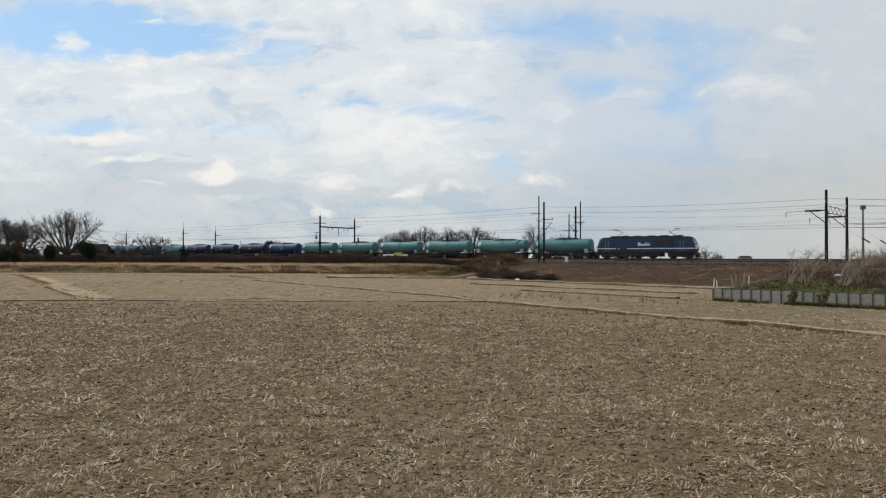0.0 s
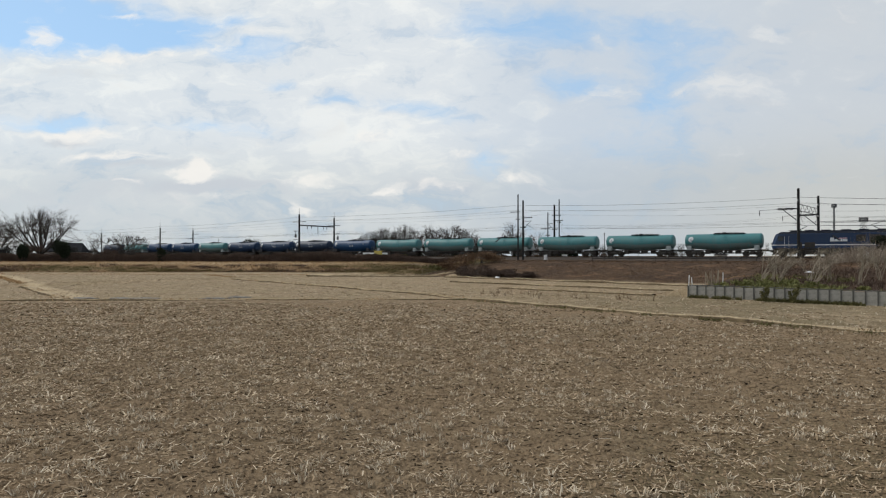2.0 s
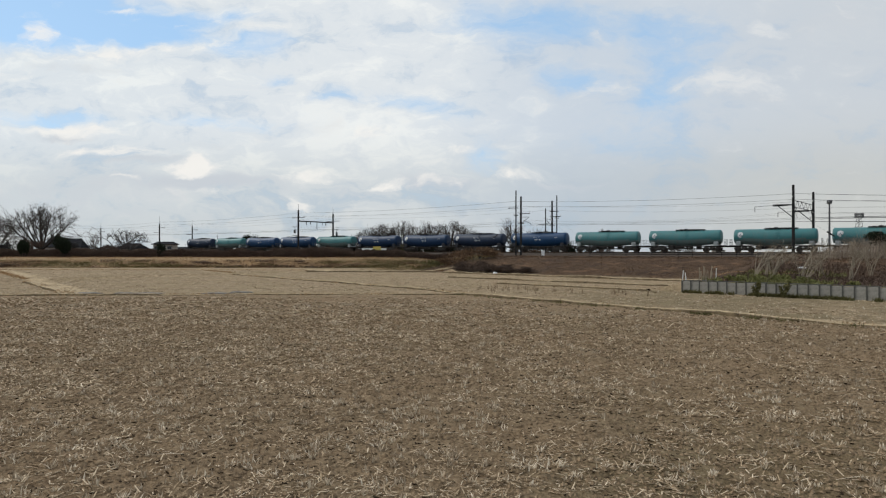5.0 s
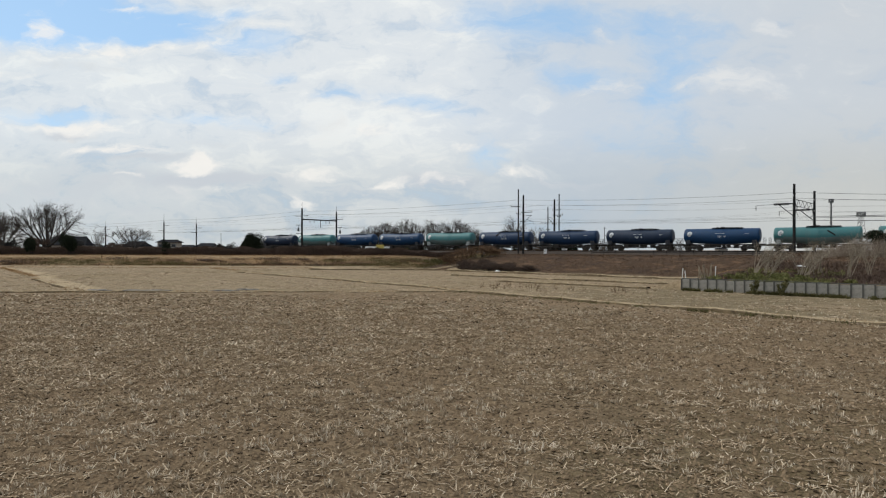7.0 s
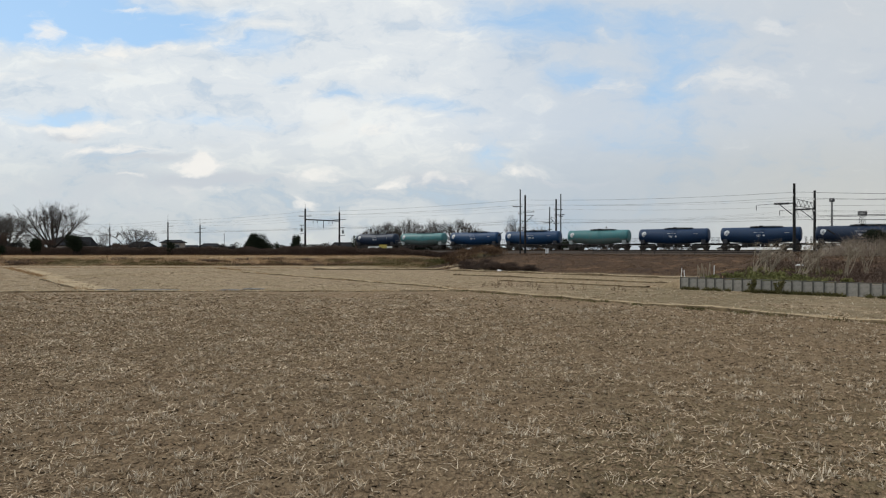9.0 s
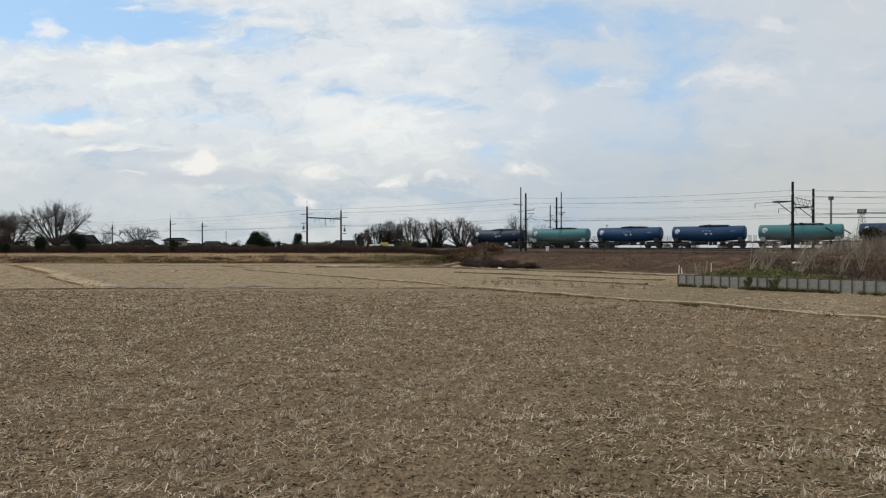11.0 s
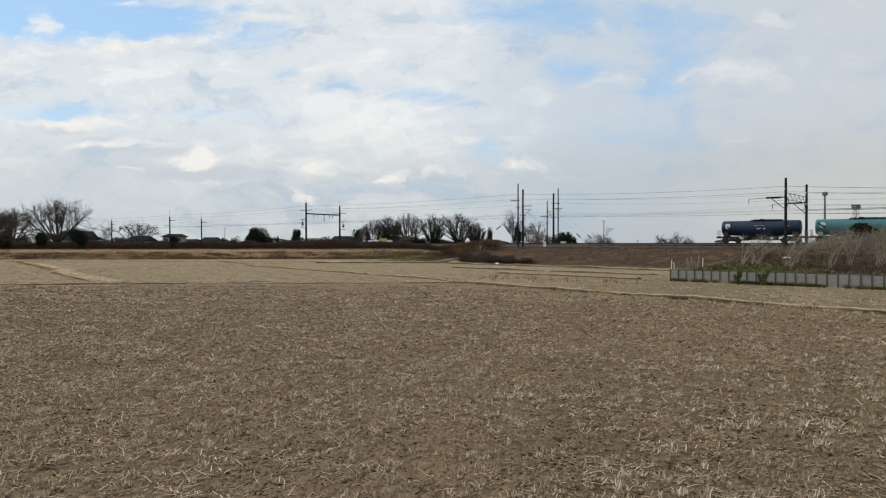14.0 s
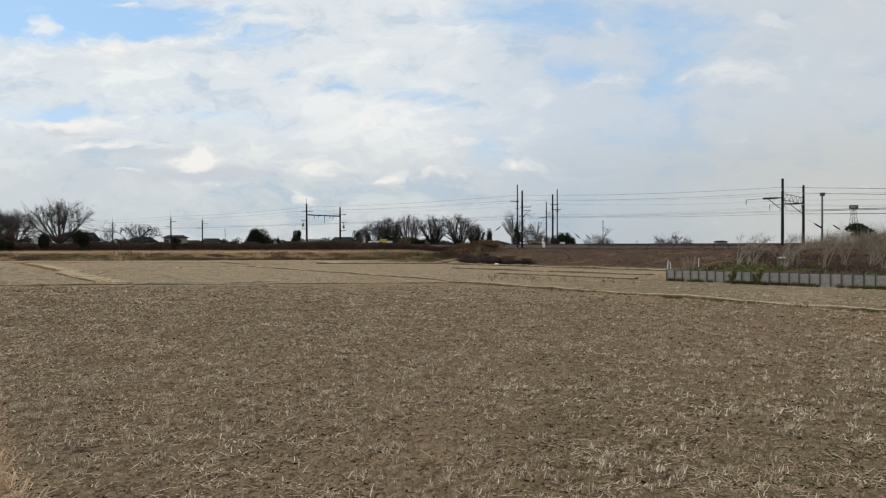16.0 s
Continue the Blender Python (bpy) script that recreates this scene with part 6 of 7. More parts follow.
EDGE_BUSHES = [
    (-102.0, 140.0, 5.0, 4.8, 50, M_HEDGE, "brown leafless shrub behind the hedge", 2200, 0.11),
    (-98.0, 139.0, 4.6, 4.2, 51, M_FARWOOD, "grey-brown shrub behind the hedge", 1800, 0.11),
    (-94.0, 139.5, 4.6, 4.6, 52, M_HEDGE, "tall brown shrub behind the hedge", 2200, 0.11),
    (-90.0, 140.0, 4.2, 3.8, 53, M_FARWOOD, "grey-brown shrub behind the hedge", 1700, 0.11),
    (-85.0, 140.0, 4.6, 3.9, 54, M_HEDGE, "brown leafless shrub under the cherry tree", 1900, 0.11),
    (-79.0, 141.0, 4.6, 3.6, 55, M_FARWOOD, "low grey-brown shrub under the cherry tree", 1700, 0.11),
    (-70.0, 142.0, 4.4, 3.2, 56, M_HEDGE, "low brown shrub behind the hedge", 1500, 0.11),
]
BANK_BUSHES = [
    (50.35, 76.00, 2.8, 1.5, 21, M_EVERGREEN, "dark flat-topped evergreen shrub among the dry reeds", 1500, 0.10),
    (4.4, 97.00, 4.2, 1.7, 22, M_BRAMBLE, "dark dry bramble bush at the foot of the bank", 3000, 0.07),
    (6.8, 96.00, 4.2, 1.4, 23, M_BRAMBLE, "dark dry bramble bush at the foot of the bank", 3000, 0.07),
    (9.2, 94.50, 4.2, 1.2, 24, M_BRAMBLE, "grey dry bramble bush at the foot of the bank", 3000, 0.07),
    (11.4, 92.50, 3.4, 0.9, 25, M_BRAMBLE, "low dry bramble bush at the foot of the bank", 2200, 0.07),
    (2.81, 103.00, 4.6, 2.2, 27, M_SCRUB, "russet dry bush on the end of the bank", 1100, 0.12),
    (5.25, 112.00, 8.0, 2.2, 28, M_SCRUB, "russet dry bush on top of the bank", 2200, 0.09),
    (7.84, 112.00, 6.5, 1.9, 33, M_SCRUB, "low russet dry bush on top of the bank", 1800, 0.09),
    (0.66, 112.00, 5.0, 1.4, 29, M_GREENWEED, "olive-green weeds on the end of the bank", 900, 0.12),
]
for x, y, w, h, seed, mat, label, count, leaf in HEDGE_BUSHES + TRACK_BUSHES + EDGE_BUSHES + BANK_BUSHES:
    raised = 1.45 if seed == 21 else 0.0
    count = int(count * (2.2 if mat in (M_EVERGREEN, M_IVY) else 1.4))
    bush("evergreen_tree" if seed in (5, 6) else "bush", x, y, w, h, seed, mat, label, count, leaf, raised=raised)

for x, y, _z, h, seed, wide, label in ((52.71, 145.00, 2.25, 4.6, 41, 1.4, "low bare shrub with spreading twigs beyond the railway"), (56.19, 146.00, 2.24, 3.9, 42, 1.5, "low bare shrub beyond the railway"), (49.44, 146.00, 2.24, 4.4, 43, 1.4, "low bare shrub beyond the railway"),
                                   (15.18, 138.00, 2.30, 6.8, 44, 0.6, "slim bare tree with upright pale twigs behind the masts"), (21.61, 144.00, 2.26, 7.2, 45, 0.9, "bare shrub behind the masts"), (36.87, 152.00, 2.20, 6.0, 46, 1.2, "bare shrub beyond the railway")):
    bare_tree("bare_shrub", x, y, h, seed, label, 0.06, M_PALEBARK, wide, 0.2, 0, 5, 7, "bare shrubs beyond the railway", thin=0.011)


def stuff(name, v, f, mat, label, category):
    return tagged(new(name, mesh(name, v, f, mat)), label, category, kind="stuff")


def scatter_ground(x, y):
    return np.stack([x, y, terrain(x, y) - 0.01], 1)


# ---------------------------------------------------------------- hedge, far woods, bank growth
rg = np.random.default_rng(11)


def hedge():
    n = 150000
    x = rg.uniform(-112, 4, n)
    y = 134.5 + rg.normal(size=n) * 0.8
    top = 1.55 + 0.3 * grain(x * 0.35, x * 0 + 3, 4) + 0.2 * grain(x * 1.4, x * 0, 6) + 0.3 * lin01(-60, -90, x) - 0.5 * lin01(-12, 4, x)
    z = terrain(x, y, False) + np.power(rg.uniform(0, 1, n), 0.8) * top
    v, f = leaves(rg, np.stack([x, y, z], 1), 0.085)
    stuff("hedge", v, f, M_HEDGE, "long dense brown winter hedge along the bank", "hedge")


hedge()


def far_woods():
    n = 75000
    a = rg.uniform(-0.75, 0.75, n)
    r = rg.uniform(420, 560, n)
    hgt = 4.6 + 2.2 * grain(a * 26, a * 0, 2) + 1.4 * grain(a * 90, a * 0, 5)
    hgt = np.maximum(hgt, 1.2) * (1 - 0.72 * ramp01(0.05, 0.2, a))
    x, y = r * a, r
    z = np.power(rg.uniform(0, 1, n), 0.7) * hgt
    v, f = leaves(rg, np.stack([x, y, z], 1), 0.42)
    stuff("far_woods", v, f, M_FARWOOD, "low line of distant bare woods on the skyline", "woods")


far_woods()


def brown_thicket():
    """Leafless brown shrubs standing behind the hedge."""
    n = 34000
    x = rg.uniform(-120, -8, n)
    y = np.where(x < -30, 146.0, 141.0) + rg.normal(size=n) * 1.3
    h = 2.7 + 0.9 * grain(x * 0.16, x * 0, 14) + 0.8 * grain(x * 0.8, x * 0, 15) + 0.9 * lin01(-70, -110, x)
    root = np.stack([x, y, terrain(x, y, False) + rg.uniform(0, 0.6, n) * np.maximum(h, 1.2)], 1)
    v, f = blades(rg, root, np.maximum(h, 1.2) * rg.uniform(0.2, 0.45, n), 0.9, 0.035, 0.5)
    stuff("brown_thicket", v, f, M_HEDGE, "leafless brown thicket behind the hedge", "thicket")


brown_thicket()

for k, (x, y, w) in enumerate(((-25.91, 50.72, 1.1), (-23.24, 50.51, 0.9), (-21.48, 50.36, 1.5), (-16.32, 50.36, 1.2), (-14.95, 51.82, 1.0))):
    crumpled("mulch_film", x, y, 0.02, w * 0.85, 0.2, 0.08, M_FILM, "torn grey plastic mulch film lying along the balk", "plastic film", 20 + k)


def bank_growth():
    # russet grass over the embankment slope
    n = 40000
    s = rg.uniform(-25, 100, n)
    p = 79 + 29 * rg.uniform(0, 1, n) + 19 * ramp01(56, 84, s) * rg.uniform(0, 1, n)
    x, y = -TX * s - TY * p, -TY * s + TX * p
    keep = (p < 108.5) & (np.abs(x / y) < 0.8)
    x, y, s, p = x[keep], y[keep], s[keep], p[keep]
    tone = grain(s * 0.22, p * 0.35, 81) + 0.6 * grain(s * 0.8, p * 0.9, 82) + 0.35 * rg.normal(size=len(x))
    for mask, mat, name, hi, label in ((tone > 0.2, M_SCRUB, "bank_grass", 0.5, "russet dead grass over the railway embankment"), (tone < -0.5, M_BRAMBLE, "bank_scrub", 0.5, "dark brown dead weeds over the railway embankment"),
                                       ((tone >= -0.5) & (tone <= 0.2), M_RUSSET, "bank_litter", 0.3, "brown litter over the railway embankment")):
        v, f = blades(rg, scatter_ground(x[mask], y[mask]), rg.uniform(0.1, hi, int(mask.sum())), 1.5, 0.045, 0.2, 0.6)
        stuff(name, v, f, mat, label, "dry grass")
    # low bank before the hedge: tawny grass with brown and olive patches
    n = 26000
    x = rg.uniform(-95, 10, n)
    y = 114 + 19 * rg.uniform(0, 1, n)
    kind = 0.7 * grain(x * 0.075, y * 0.11, 31) + 0.7 * grain(x * 0.3, y * 0.4, 36) + rg.normal(size=n) * 0.12 - 0.08 - 0.2 * lin01(-60, -30, x) + 0.7 * ramp01(-26, -12, x) + 0.15 - 0.4 * ramp01(-22, -40, x)
    foot = ramp01(126, 121, y)
    tawny = (foot < 0.5 + 0.3 * rg.normal(size=n)) | (np.abs(kind) < 0.12) | (kind < -0.6)
    scrub = ~tawny & (kind < 0) & (rg.uniform(0, 1, n) < 0.55)
    weeds = ~tawny & (kind > 0) & (rg.uniform(0, 1, n) < 0.8)
    pick = rg.uniform(0, 1, n)
    for mask, name, mat, hi, label, category in ((tawny & (pick < 0.6), "bank_grass", M_BANKGRASS, 0.45, "tawny winter grass over the low field bank", "dry grass"),
                                                 (scrub, "bank_scrub", M_SCRUB, 0.65, "russet-brown scrub patches on the low bank", "scrub"),
                                                 (weeds, "olive_weeds", M_BANKWEED, 0.45, "dull olive-brown winter weeds on the low bank", "weeds")):
        xx, yy = x[mask], y[mask]
        v, f = blades(rg, scatter_ground(xx, yy), rg.uniform(0.12, hi * 0.75, len(xx)), 1.4, 0.085)
        stuff(name, v, f, mat, label, category)
    # ragged clumps of weeds and dead bracken along the foot of the low bank
    m = 150
    cx, cy = rg.uniform(-92, 6, m), 115 + 9 * np.power(rg.uniform(0, 1, m), 1.4)
    tint = 0.7 * grain(cx * 0.075, cy * 0.11, 31) + 0.5 * grain(cx * 0.3, cy * 0.4, 36) + 0.6 * ramp01(-22, -12, cx) + 0.25 * rg.normal(size=m)
    k = 90
    size = np.repeat(rg.uniform(0.3, 1.1, m), k)
    x, y = np.repeat(cx, k) + rg.normal(size=m * k) * size * 1.3, np.repeat(cy, k) + rg.normal(size=m * k) * size * 0.6
    tint = np.repeat(tint, k)
    for mask, name, mat, label, category in ((tint > 0.1, "weed_clumps", M_BANKWEED, "olive-brown weed clumps at the foot of the low bank", "weeds"),
                                             ((tint <= 0.1) & (tint > -0.35), "bracken_clumps", M_SCRUB, "russet dead bracken clumps at the foot of the low bank", "scrub"),
                                             (tint <= -0.35, "bramble_clumps", M_BRAMBLE, "dark bramble clumps at the foot of the low bank", "scrub")):
        v, f = blades(rg, scatter_ground(x[mask], y[mask]), size[mask] * rg.uniform(0.3, 0.9, int(mask.sum())), 1.1, 0.06)
        stuff(name, v, f, mat, label, category)
    # brown scrub on the far railway bank
    n = 9000
    s = rg.uniform(85, 215, n)
    p = rg.uniform(104, 109.5, n)
    x, y = -TX * s - TY * p, -TY * s + TX * p
    v, f = blades(rg, scatter_ground(x, y), rg.uniform(0.5, 1.3, n), 0.8, 0.09)
    stuff("bank_scrub", v, f, M_SCRUB, "reddish-brown dry scrub beside the far track", "scrub")


bank_growth()


def reed_bank():
    # tall dry reeds in clumps behind the low wall
    rng = random.Random(8)
    clumps = ((13.2, 66), (12.6, 68.5), (11.2, 66), (9.7, 66.5), (9.0, 65), (7.8, 69), (5.2, 66), (4.6, 70), (2.2, 69), (0.8, 66), (0.2, 68), (-1.8, 65.5), (-2.6, 68), (-5.0, 66), (-6.4, 69), (-8.0, 66))
    for i, (s, p) in enumerate(clumps):
        v0 = on_line(s + rng.uniform(-0.4, 0.4), p)
        z = height_at(v0.x, v0.y)
        g = empty("reed_clump", Matrix.Translation((v0.x, v0.y, z - 0.05)), "tall pale dry reed clump with feathery tops on the bank", "reeds", "reed clumps on the bank")
        tops = []
        n = rng.choice((5, 7, 9))
        drift = rng.gauss(0.12, 0.2)
        for k in range(n):
            a = Vector((rng.gauss(0, 0.16), rng.gauss(0, 0.16), 0))
            L = rng.uniform(2.0, 3.7)
            lean = Vector((rng.gauss(drift, 0.17), rng.gauss(0, 0.15), 1)).normalized()
            bow = Vector((rng.gauss(0.15, 0.6), rng.gauss(0, 0.3), -0.3))
            pts = [a + lean * L * f + bow * (f * f) * L * 0.5 + Vector((rng.gauss(0, 0.06), rng.gauss(0, 0.05), 0)) * min(f * 3, 1) for f in (0, 0.35, 0.7, 1.0)]
            r = rng.uniform(0.022, 0.042)
            stem = Soup()
            stem.tube(pts, [r, r * 0.9, r * 0.7, r * 0.35], 4)
            child("cane", stem.mesh("cane", M_REED), g)
            for q in range(60):
                f = rng.uniform(0.2, 1.0)
                tops.append((pts[1].lerp(pts[2], f) if q % 3 == 0 else pts[2].lerp(pts[3], f)) + Vector((rng.gauss(0, 0.16), rng.gauss(0, 0.16), rng.gauss(0, 0.12))))
        tops = np.array([tuple(t) for t in tops])
        lv, lf = blades(rg, tops, rg.uniform(0.2, 0.75, len(tops)), 1.5, 0.017, 0.9)
        ob = child("plume", mesh("plume", lv, lf, M_REED), g, "pale feathery plumes")
        ob["kind"] = "stuff"
    # low dead grass between them
    n = 14000
    s = rg.uniform(-12, 15, n)
    p = rg.uniform(57, 80, n)
    x, y = -TX * s - TY * p, -TY * s + TX * p
    tall = 0.15 + 0.5 * rg.uniform(0, 1, n) * (0.7 + 0.6 * grain(s * 0.5, p * 0.4, 75))
    v, f = blades(rg, scatter_ground(x, y), tall, 1.2, 0.045)
    stuff("dead_grass", v, f, M_HEDGE, "dead russet grass behind the low wall", "dry grass")
    # brushy grey haze of fine dry stems higher on the slope
    n = 13000
    s = rg.uniform(-15, 11, n)
    p = rg.uniform(87, 95, n)
    ok = (p > 60) & (grain(s * 0.55, p * 0.15, 71) + 0.35 * rg.normal(size=n) > -0.25)
    s, p = s[ok], p[ok]
    n = len(s)
    x, y = -TX * s - TY * p, -TY * s + TX * p
    tall = (1.5 + 2.2 * np.power(rg.uniform(0, 1, n), 1.2)) * ramp01(13, 6, s) * (0.85 + 0.3 * grain(s * 0.45, p * 0.3, 72)) + 0.3
    v, f = blades(rg, scatter_ground(x, y), tall, 0.6, 0.020, 1.3)
    stuff("pale_grass", v, f, M_HAZEREED, "grey-brown brushwood of dry stems high on the bank", "dry grass")
    # green weeds on the terrace edge and along the wall
    n = 5200
    s = np.concatenate([rg.uniform(6.0, 14.5, n - 300), rg.uniform(-8, 16, 300)])
    p = np.concatenate([55.5 + 17 * np.power(rg.uniform(0, 1, n - 300), 1.3), 53.9 + rg.uniform(0, 0.8, 300)])
    keep = grain(s * 0.6, p * 0.45, 61) + 0.2 * rg.normal(size=n) > 0.0
    s, p, n = s[keep], p[keep], int(keep.sum())
    x, y = -TX * s - TY * p, -TY * s + TX * p
    v, f = blades(rg, scatter_ground(x, y), rg.uniform(0.15, 0.5, n), 1.2, 0.06)
    stuff("green_weeds", v, f, M_OLIVE, "green weeds spreading over the terrace behind the wall", "weeds")
    ax, ay, bx, by = 19.07, 52.19, 29.37, 41.86
    n = 9000
    k = rg.uniform(0, 1.4, n)
    k = k[grain(k * 14, k * 0, 91) + 0.6 * grain(k * 45, k * 0, 92) > -0.1]
    n = len(k)
    x = ax + (bx - ax) * k - np.abs(rg.normal(size=n)) * 0.16
    y = ay + (by - ay) * k - np.abs(rg.normal(size=n)) * 0.16 - 0.1
    v, f = blades(rg, scatter_ground(x, y), rg.uniform(0.12, 0.38, n), 1.0, 0.05)
    stuff("wall_foot_grass", v, f, M_GREENWEED, "dark green grass along the foot of the low wall", "grass")
    for tx, ty, w in ((22.41, 47.38, 0.75), (23.52, 46.16, 0.8)):
        bush("trailing_weed", tx - 0.02, ty + 0.02, w, 1.15, int(tx * 10), M_GREENWEED, "dark green weed trailing over the low wall", 420, 0.07, "weed", "trailing weeds", z=0.0, d=0.5, stems=False)


reed_bank()

for k, (s, p, w, h) in enumerate(((15.0, 57.5, 1.0, 0.45), (14.0, 56.5, 1.2, 0.5), (13.2, 59.0, 1.4, 0.7), (12.3, 57.0, 1.2, 0.6), (11.6, 60.0, 1.5, 0.8), (10.8, 57.5, 1.3, 0.7), (10.0, 60.5, 1.6, 0.9), (9.2, 57.5, 1.3, 0.7), (8.2, 59.0, 1.2, 0.6), (7.2, 57.0, 1.0, 0.5), (4.8, 57.5, 0.9, 0.4), (1.5, 57.0, 0.8, 0.35))):
    v = on_line(s, p)
    bush("green_weed_clump", v.x, v.y, w, h, 80 + k, M_OLIVE, "low yellow-green weed clump behind the low wall", 300, 0.09, "weeds", "weed clumps behind the wall", stems=False, d=w)

# ---------------------------------------------------------------- stubble and straw


def sector(n, r0, r1, power, spread=0.80):
    r = r0 * np.power(r1 / r0, np.power(rg.uniform(0, 1, n), power))
    a = rg.uniform(-spread, spread, n)
    return r * a, r - 3.2


def straw_litter():
    m = 13500
    x, y = sector(m, 6.2, 50, 0.42)
    patch = 0.45 * grain(x * 0.4, y * 0.4, 41) + 0.8 * grain(x * 1.6, y * 1.6, 42) + 0.45 * grain(x * 0.11 + 0.3, y * 0.07, 43) + 0.6 * rg.normal(size=m) - np.clip(x / 11, -0.2, 0.8)
    keep = in_near_plot(x, y) & (patch > 0.0)
    x, y = x[keep], y[keep]
    k = 17
    wide = np.repeat(0.06 + 0.0026 * y + 0.09 * np.power(rg.uniform(0, 1, len(x)), 2), k)
    x = np.repeat(x, k) + rg.normal(size=len(x) * k) * wide * 1.6
    y = np.repeat(y, k) + rg.normal(size=len(y) * k) * wide
    # thinner litter over the rest of the plot, beside and behind the camera
    ox, oy = rg.uniform(-45, 45, 26000), rg.uniform(-25, 40, 26000)
    keep = (np.abs(ox) > 0.8 * (oy + 3.2)) | (oy < 2.9)
    x, y = np.concatenate([x, ox[keep]]), np.concatenate([y, oy[keep]])
    n = len(x)
    far = np.hypot(x, y)
    roots = scatter_ground(x, y)
    roots[:, 2] += 0.02
    v, f = straws(rg, roots, rg.uniform(0.025, 0.07, n) + 0.16 * np.power(rg.uniform(0, 1, n), 7) + 0.0022 * far, 0.0092 + 0.0009 * far, 0.2)
    stuff("straw_litter", v, f, M_STRAW, "bleached rice straw littering the tilled soil", "straw")
    # dark bits between them, added as the shade in the soil's pits
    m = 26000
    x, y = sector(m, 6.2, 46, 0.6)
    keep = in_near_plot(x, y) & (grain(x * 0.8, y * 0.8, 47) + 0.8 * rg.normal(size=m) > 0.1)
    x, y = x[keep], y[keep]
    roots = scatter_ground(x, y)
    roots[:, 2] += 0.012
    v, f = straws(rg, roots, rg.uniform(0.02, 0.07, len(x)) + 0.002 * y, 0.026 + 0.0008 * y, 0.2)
    stuff("rotted_straw", v, f, M_PIT_SHADE, "dark straw-shaped bits standing in for shaded pits in the tilled soil", "straw")
    # crumbled clods of soil
    n = 85000
    x, y = sector(n, 6.0, 36, 0.62)
    keep = in_near_plot(x, y)
    x, y = x[keep], y[keep]
    c = scatter_ground(x, y)
    size = 0.012 + 0.036 * np.power(rg.uniform(0, 1, len(x)), 2.2) + 0.0005 * y
    c[:, 2] += size * 0.38
    v, f = lumps(rg, c, size)
    stuff("soil_clods", v, f, M_CLOD, "crumbled dry clods of tilled soil", "soil clods")
    # stubble tufts
    m = 5200
    x, y = sector(m, 6.2, 48, 0.5)
    patch = grain(x * 0.35, y * 0.35, 51) + 0.4 * rg.normal(size=m)
    keep = in_near_plot(x, y) & (patch > -0.1)
    x, y = x[keep], y[keep]
    k = 13
    tall = np.repeat(rg.uniform(0.06, 0.14, len(x)), k)
    x = np.repeat(x, k) + rg.normal(size=len(x) * k) * 0.032
    y = np.repeat(y, k) + rg.normal(size=len(y) * k) * 0.03
    v, f = blades(rg, scatter_ground(x, y), tall * rg.uniform(0.6, 1.3, len(x)), 1.1, 0.017 + 0.0007 * y, 0.25, 0.1)
    stuff("rice_stubble", v, f, M_STUBBLE, "pale cut rice stubble tufts in the tilled soil", "stubble")
    # heaps of torn stubble standing out pale among the rest
    m = 420
    x, y = sector(m, 6.4, 40, 0.55)
    spots = ((0.61, 10.65), (-0.9, 13.3), (1.34, 9.13), (-3.59, 10.8), (2.49, 11.3), (-4.08, 17.0), (-0.86, 10.6), (3.3, 11.5), (-7.3, 12.6), (5.9, 14.9))
    x, y = np.concatenate([x, [a for a, b in spots]]), np.concatenate([y, [b for a, b in spots]])
    keep = in_near_plot(x, y)
    x, y = x[keep], y[keep]
    k = 34
    size = np.repeat(rg.uniform(0.05, 0.15, len(x)), k)
    x = np.repeat(x, k) + rg.normal(size=len(x) * k) * size
    y = np.repeat(y, k) + rg.normal(size=len(y) * k) * size * 0.8
    v, f = blades(rg, scatter_ground(x, y), rg.uniform(0.06, 0.17, len(x)), 1.5, 0.014 + 0.0005 * y, 0.5, 0.1)
    stuff("stubble_heaps", v, f, M_STUBBLE, "pale heaps of torn rice stubble on the tilled soil", "stubble")
    # sparse stubble over the plots further off
    m = 15000
    x, y = sector(m, 26, 112, 0.8)
    keep = ~in_near_plot(x, y) & (terrain(x, y, False) < 0.5) & (0.592 * x + 0.806 * y < 79) & (y < 113)
    x, y = x[keep], y[keep]
    v, f = blades(rg, scatter_ground(x, y), rg.uniform(0.06, 0.15, len(x)), 1.3, 0.05, 0.3)
    stuff("rice_stubble", v, f, M_STUBBLE, "bleached rice stubble over the further plots", "stubble")
    # flattened straw wisps over the plots further off
    m = 9500
    x, y = sector(m, 24, 108, 0.9)
    keep = ~in_near_plot(x, y) & (terrain(x, y, False) < 0.3) & (0.592 * x + 0.806 * y < 78) & (y < 112) & (grain(x * 0.3, y * 0.3, 57) + 0.5 * rg.normal(size=m) > 0)
    x, y = x[keep], y[keep]
    k = 7
    x = np.repeat(x, k) + rg.normal(size=len(x) * k) * 0.2
    y = np.repeat(y, k) + rg.normal(size=len(y) * k) * 0.14
    roots = scatter_ground(x, y)
    roots[:, 2] += 0.012
    tone = np.repeat(rg.uniform(0, 1, len(x) // k), k) < 0.55
    for mask, mat, label in ((tone, M_STRAW, "pale straw wisps lying over the further plots"), (~tone, M_STRAW, "bleached straw wisps lying over the further plots")):
        v, f = straws(rg, roots[mask], rg.uniform(0.10, 0.26, int(mask.sum())), 0.045 + 0.0003 * y[mask], 0.12)
        stuff("straw_wisps", v, f, mat, label, "straw")
    # long curled straws
    n = 700
    x, y = sector(n, 6.2, 30, 0.7)
    roots = scatter_ground(x, y)
    roots[:, 2] += 0.035
    v, f = blades(rg, roots, rg.uniform(0.2, 0.5, n), 1.5, 0.012, 0.12, 0.9)
    stuff("long_straws", v, f, M_STUBBLE, "long curled straws lying on the tilled soil", "straw")
    # pale matted straw of the near verge, fringing over the soil
    n = 9000
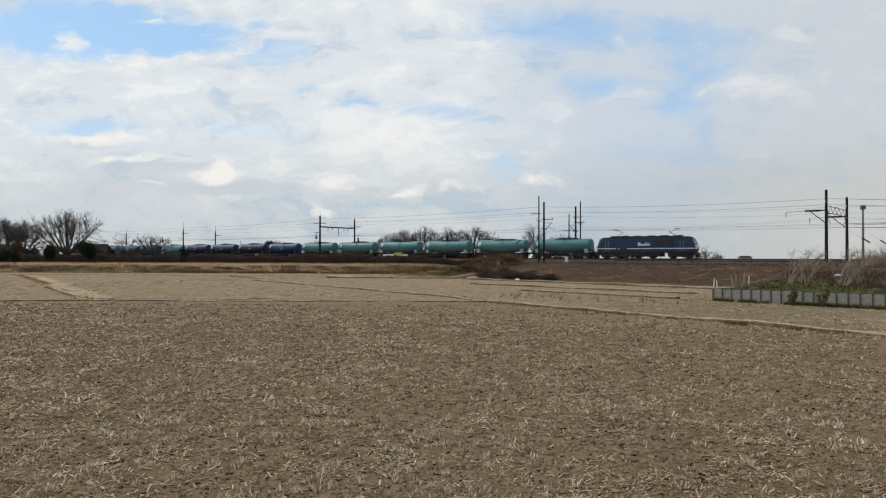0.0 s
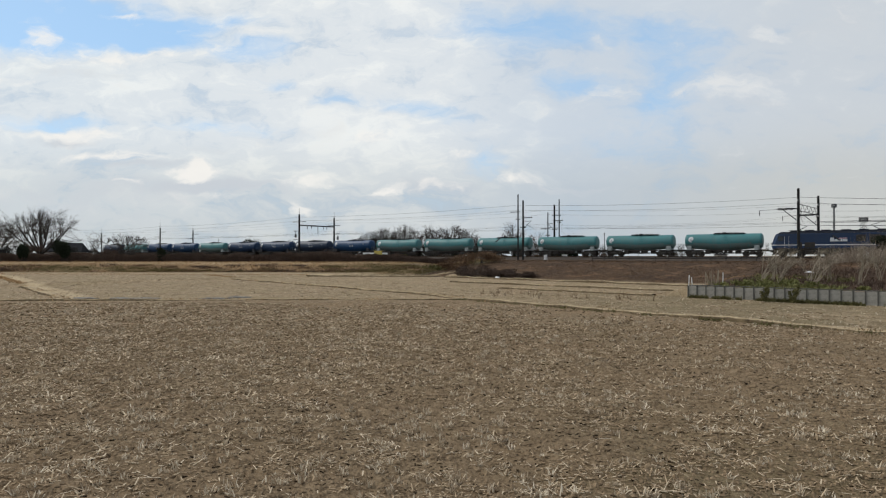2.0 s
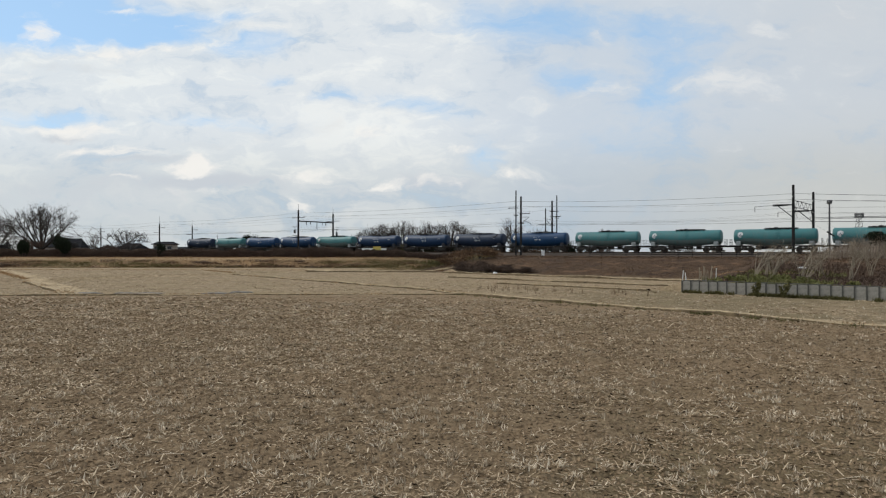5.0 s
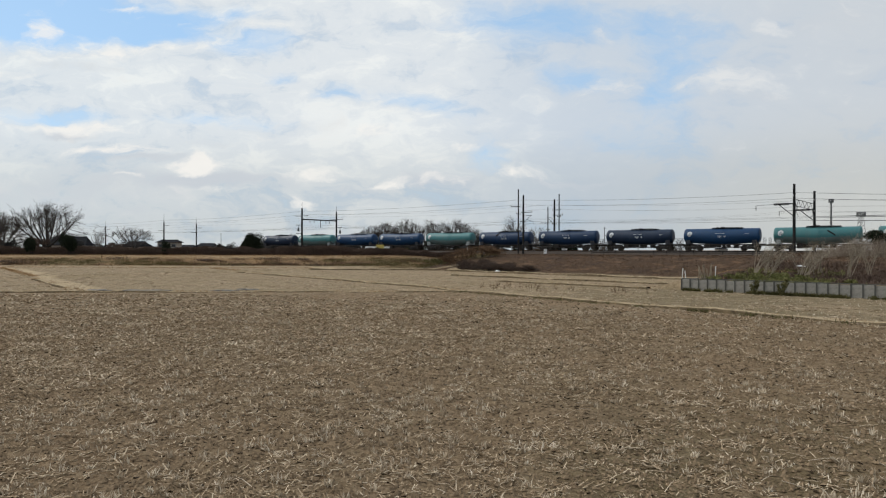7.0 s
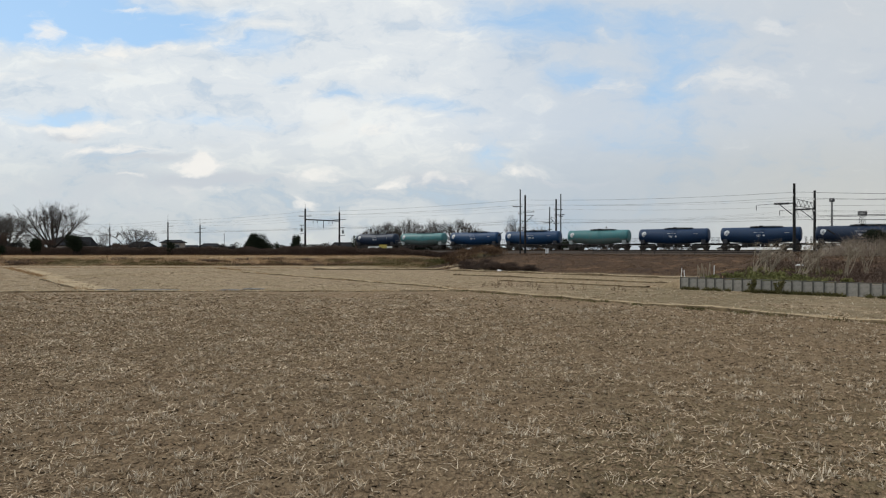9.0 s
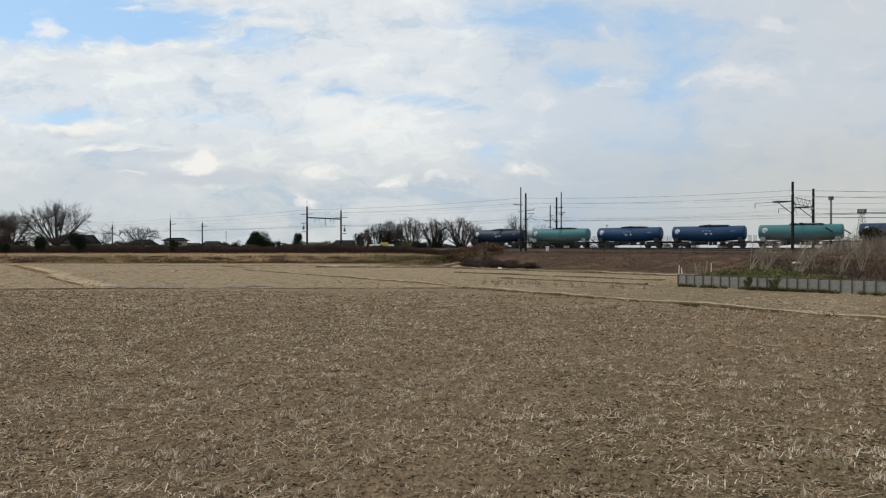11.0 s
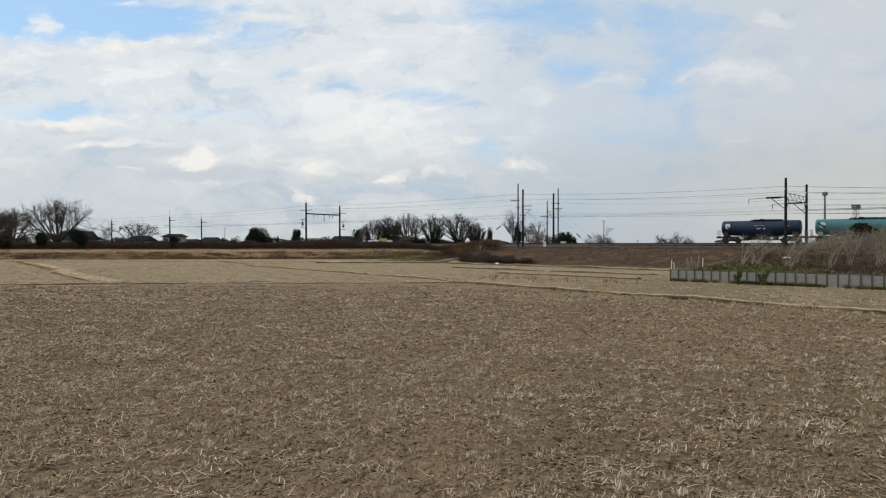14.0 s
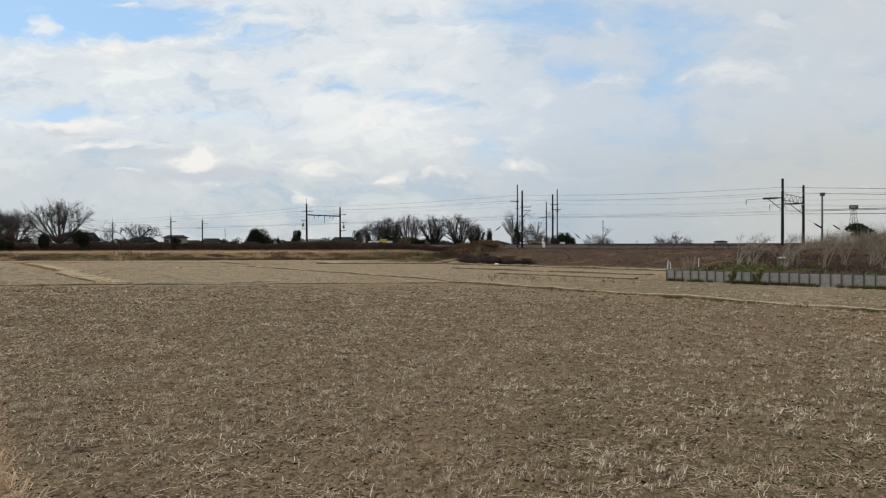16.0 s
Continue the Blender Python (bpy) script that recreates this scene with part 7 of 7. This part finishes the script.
    q = rg.uniform(0, 1, n)
    off = np.abs(rg.normal(size=n)) * 0.75 + 0.12 * rg.normal(size=n)
    x, y = -4.85 - 6.6 * q - off * 0.804, 4.5 + 8.8 * q - off * 0.594
    v, f = blades(rg, scatter_ground(x, y), rg.uniform(0.12, 0.34, n), 1.5, 0.012, 0.3, 0.5)
    stuff("verge_straw", v, f, M_VERGE, "pale matted dead grass on the field verge", "dry grass")
    # dark green tufts on the near balk
    n = 30
    q = rg.uniform(0, 1, n)
    k = 26
    x = np.repeat(2.0 + 22.6 * q - 0.5, k) + rg.normal(size=n * k) * 0.26
    y = np.repeat(50.0 - 28.4 * q - 0.4, k) + rg.normal(size=n * k) * 0.2
    v, f = blades(rg, scatter_ground(x, y), rg.uniform(0.12, 0.28, n * k), 1.1, 0.035, 0.3)
    stuff("balk_weeds", v, f, M_GREENWEED, "dark green weed tufts along the balk", "weeds")
    # grass along the balks
    xs, ys = [], []
    for ax, ay, bx, by, w, h in BALKS:
        c = int(70 * math.hypot(bx - ax, by - ay) ** 0.8)
        q = rg.uniform(0, 1, c)
        xs.append(ax + (bx - ax) * q + rg.normal(size=c) * w * 0.55)
        ys.append(ay + (by - ay) * q + rg.normal(size=c) * w * 0.55)
    x, y = np.concatenate(xs), np.concatenate(ys)
    keep = np.abs(x / np.maximum(y, 0.1)) < 0.85
    x, y = x[keep], y[keep]
    v, f = blades(rg, scatter_ground(x, y), rg.uniform(0.08, 0.25, len(x)), 1.3, 0.02 + 0.0005 * y, 0.4)
    stuff("balk_grass", v, f, M_BANKGRASS, "tawny dead grass along the balks between plots", "dry grass")
    # dry stalks standing by the balk
    n = 26
    x = rg.uniform(2.5, 16, n)
    y = 60 - 0.78 * x + rg.normal(size=n) * 1.5
    k = 4
    x = np.repeat(x, k) + rg.normal(size=n * k) * 0.1
    y = np.repeat(y, k) + rg.normal(size=n * k) * 0.1
    v, f = blades(rg, scatter_ground(x, y), rg.uniform(0.3, 0.85, n * k), 0.5, 0.03, 0.3)
    stuff("dry_stalks", v, f, M_SCRUB, "dark dry weed stalks standing in the further plot", "stalks")


straw_litter()

motions()
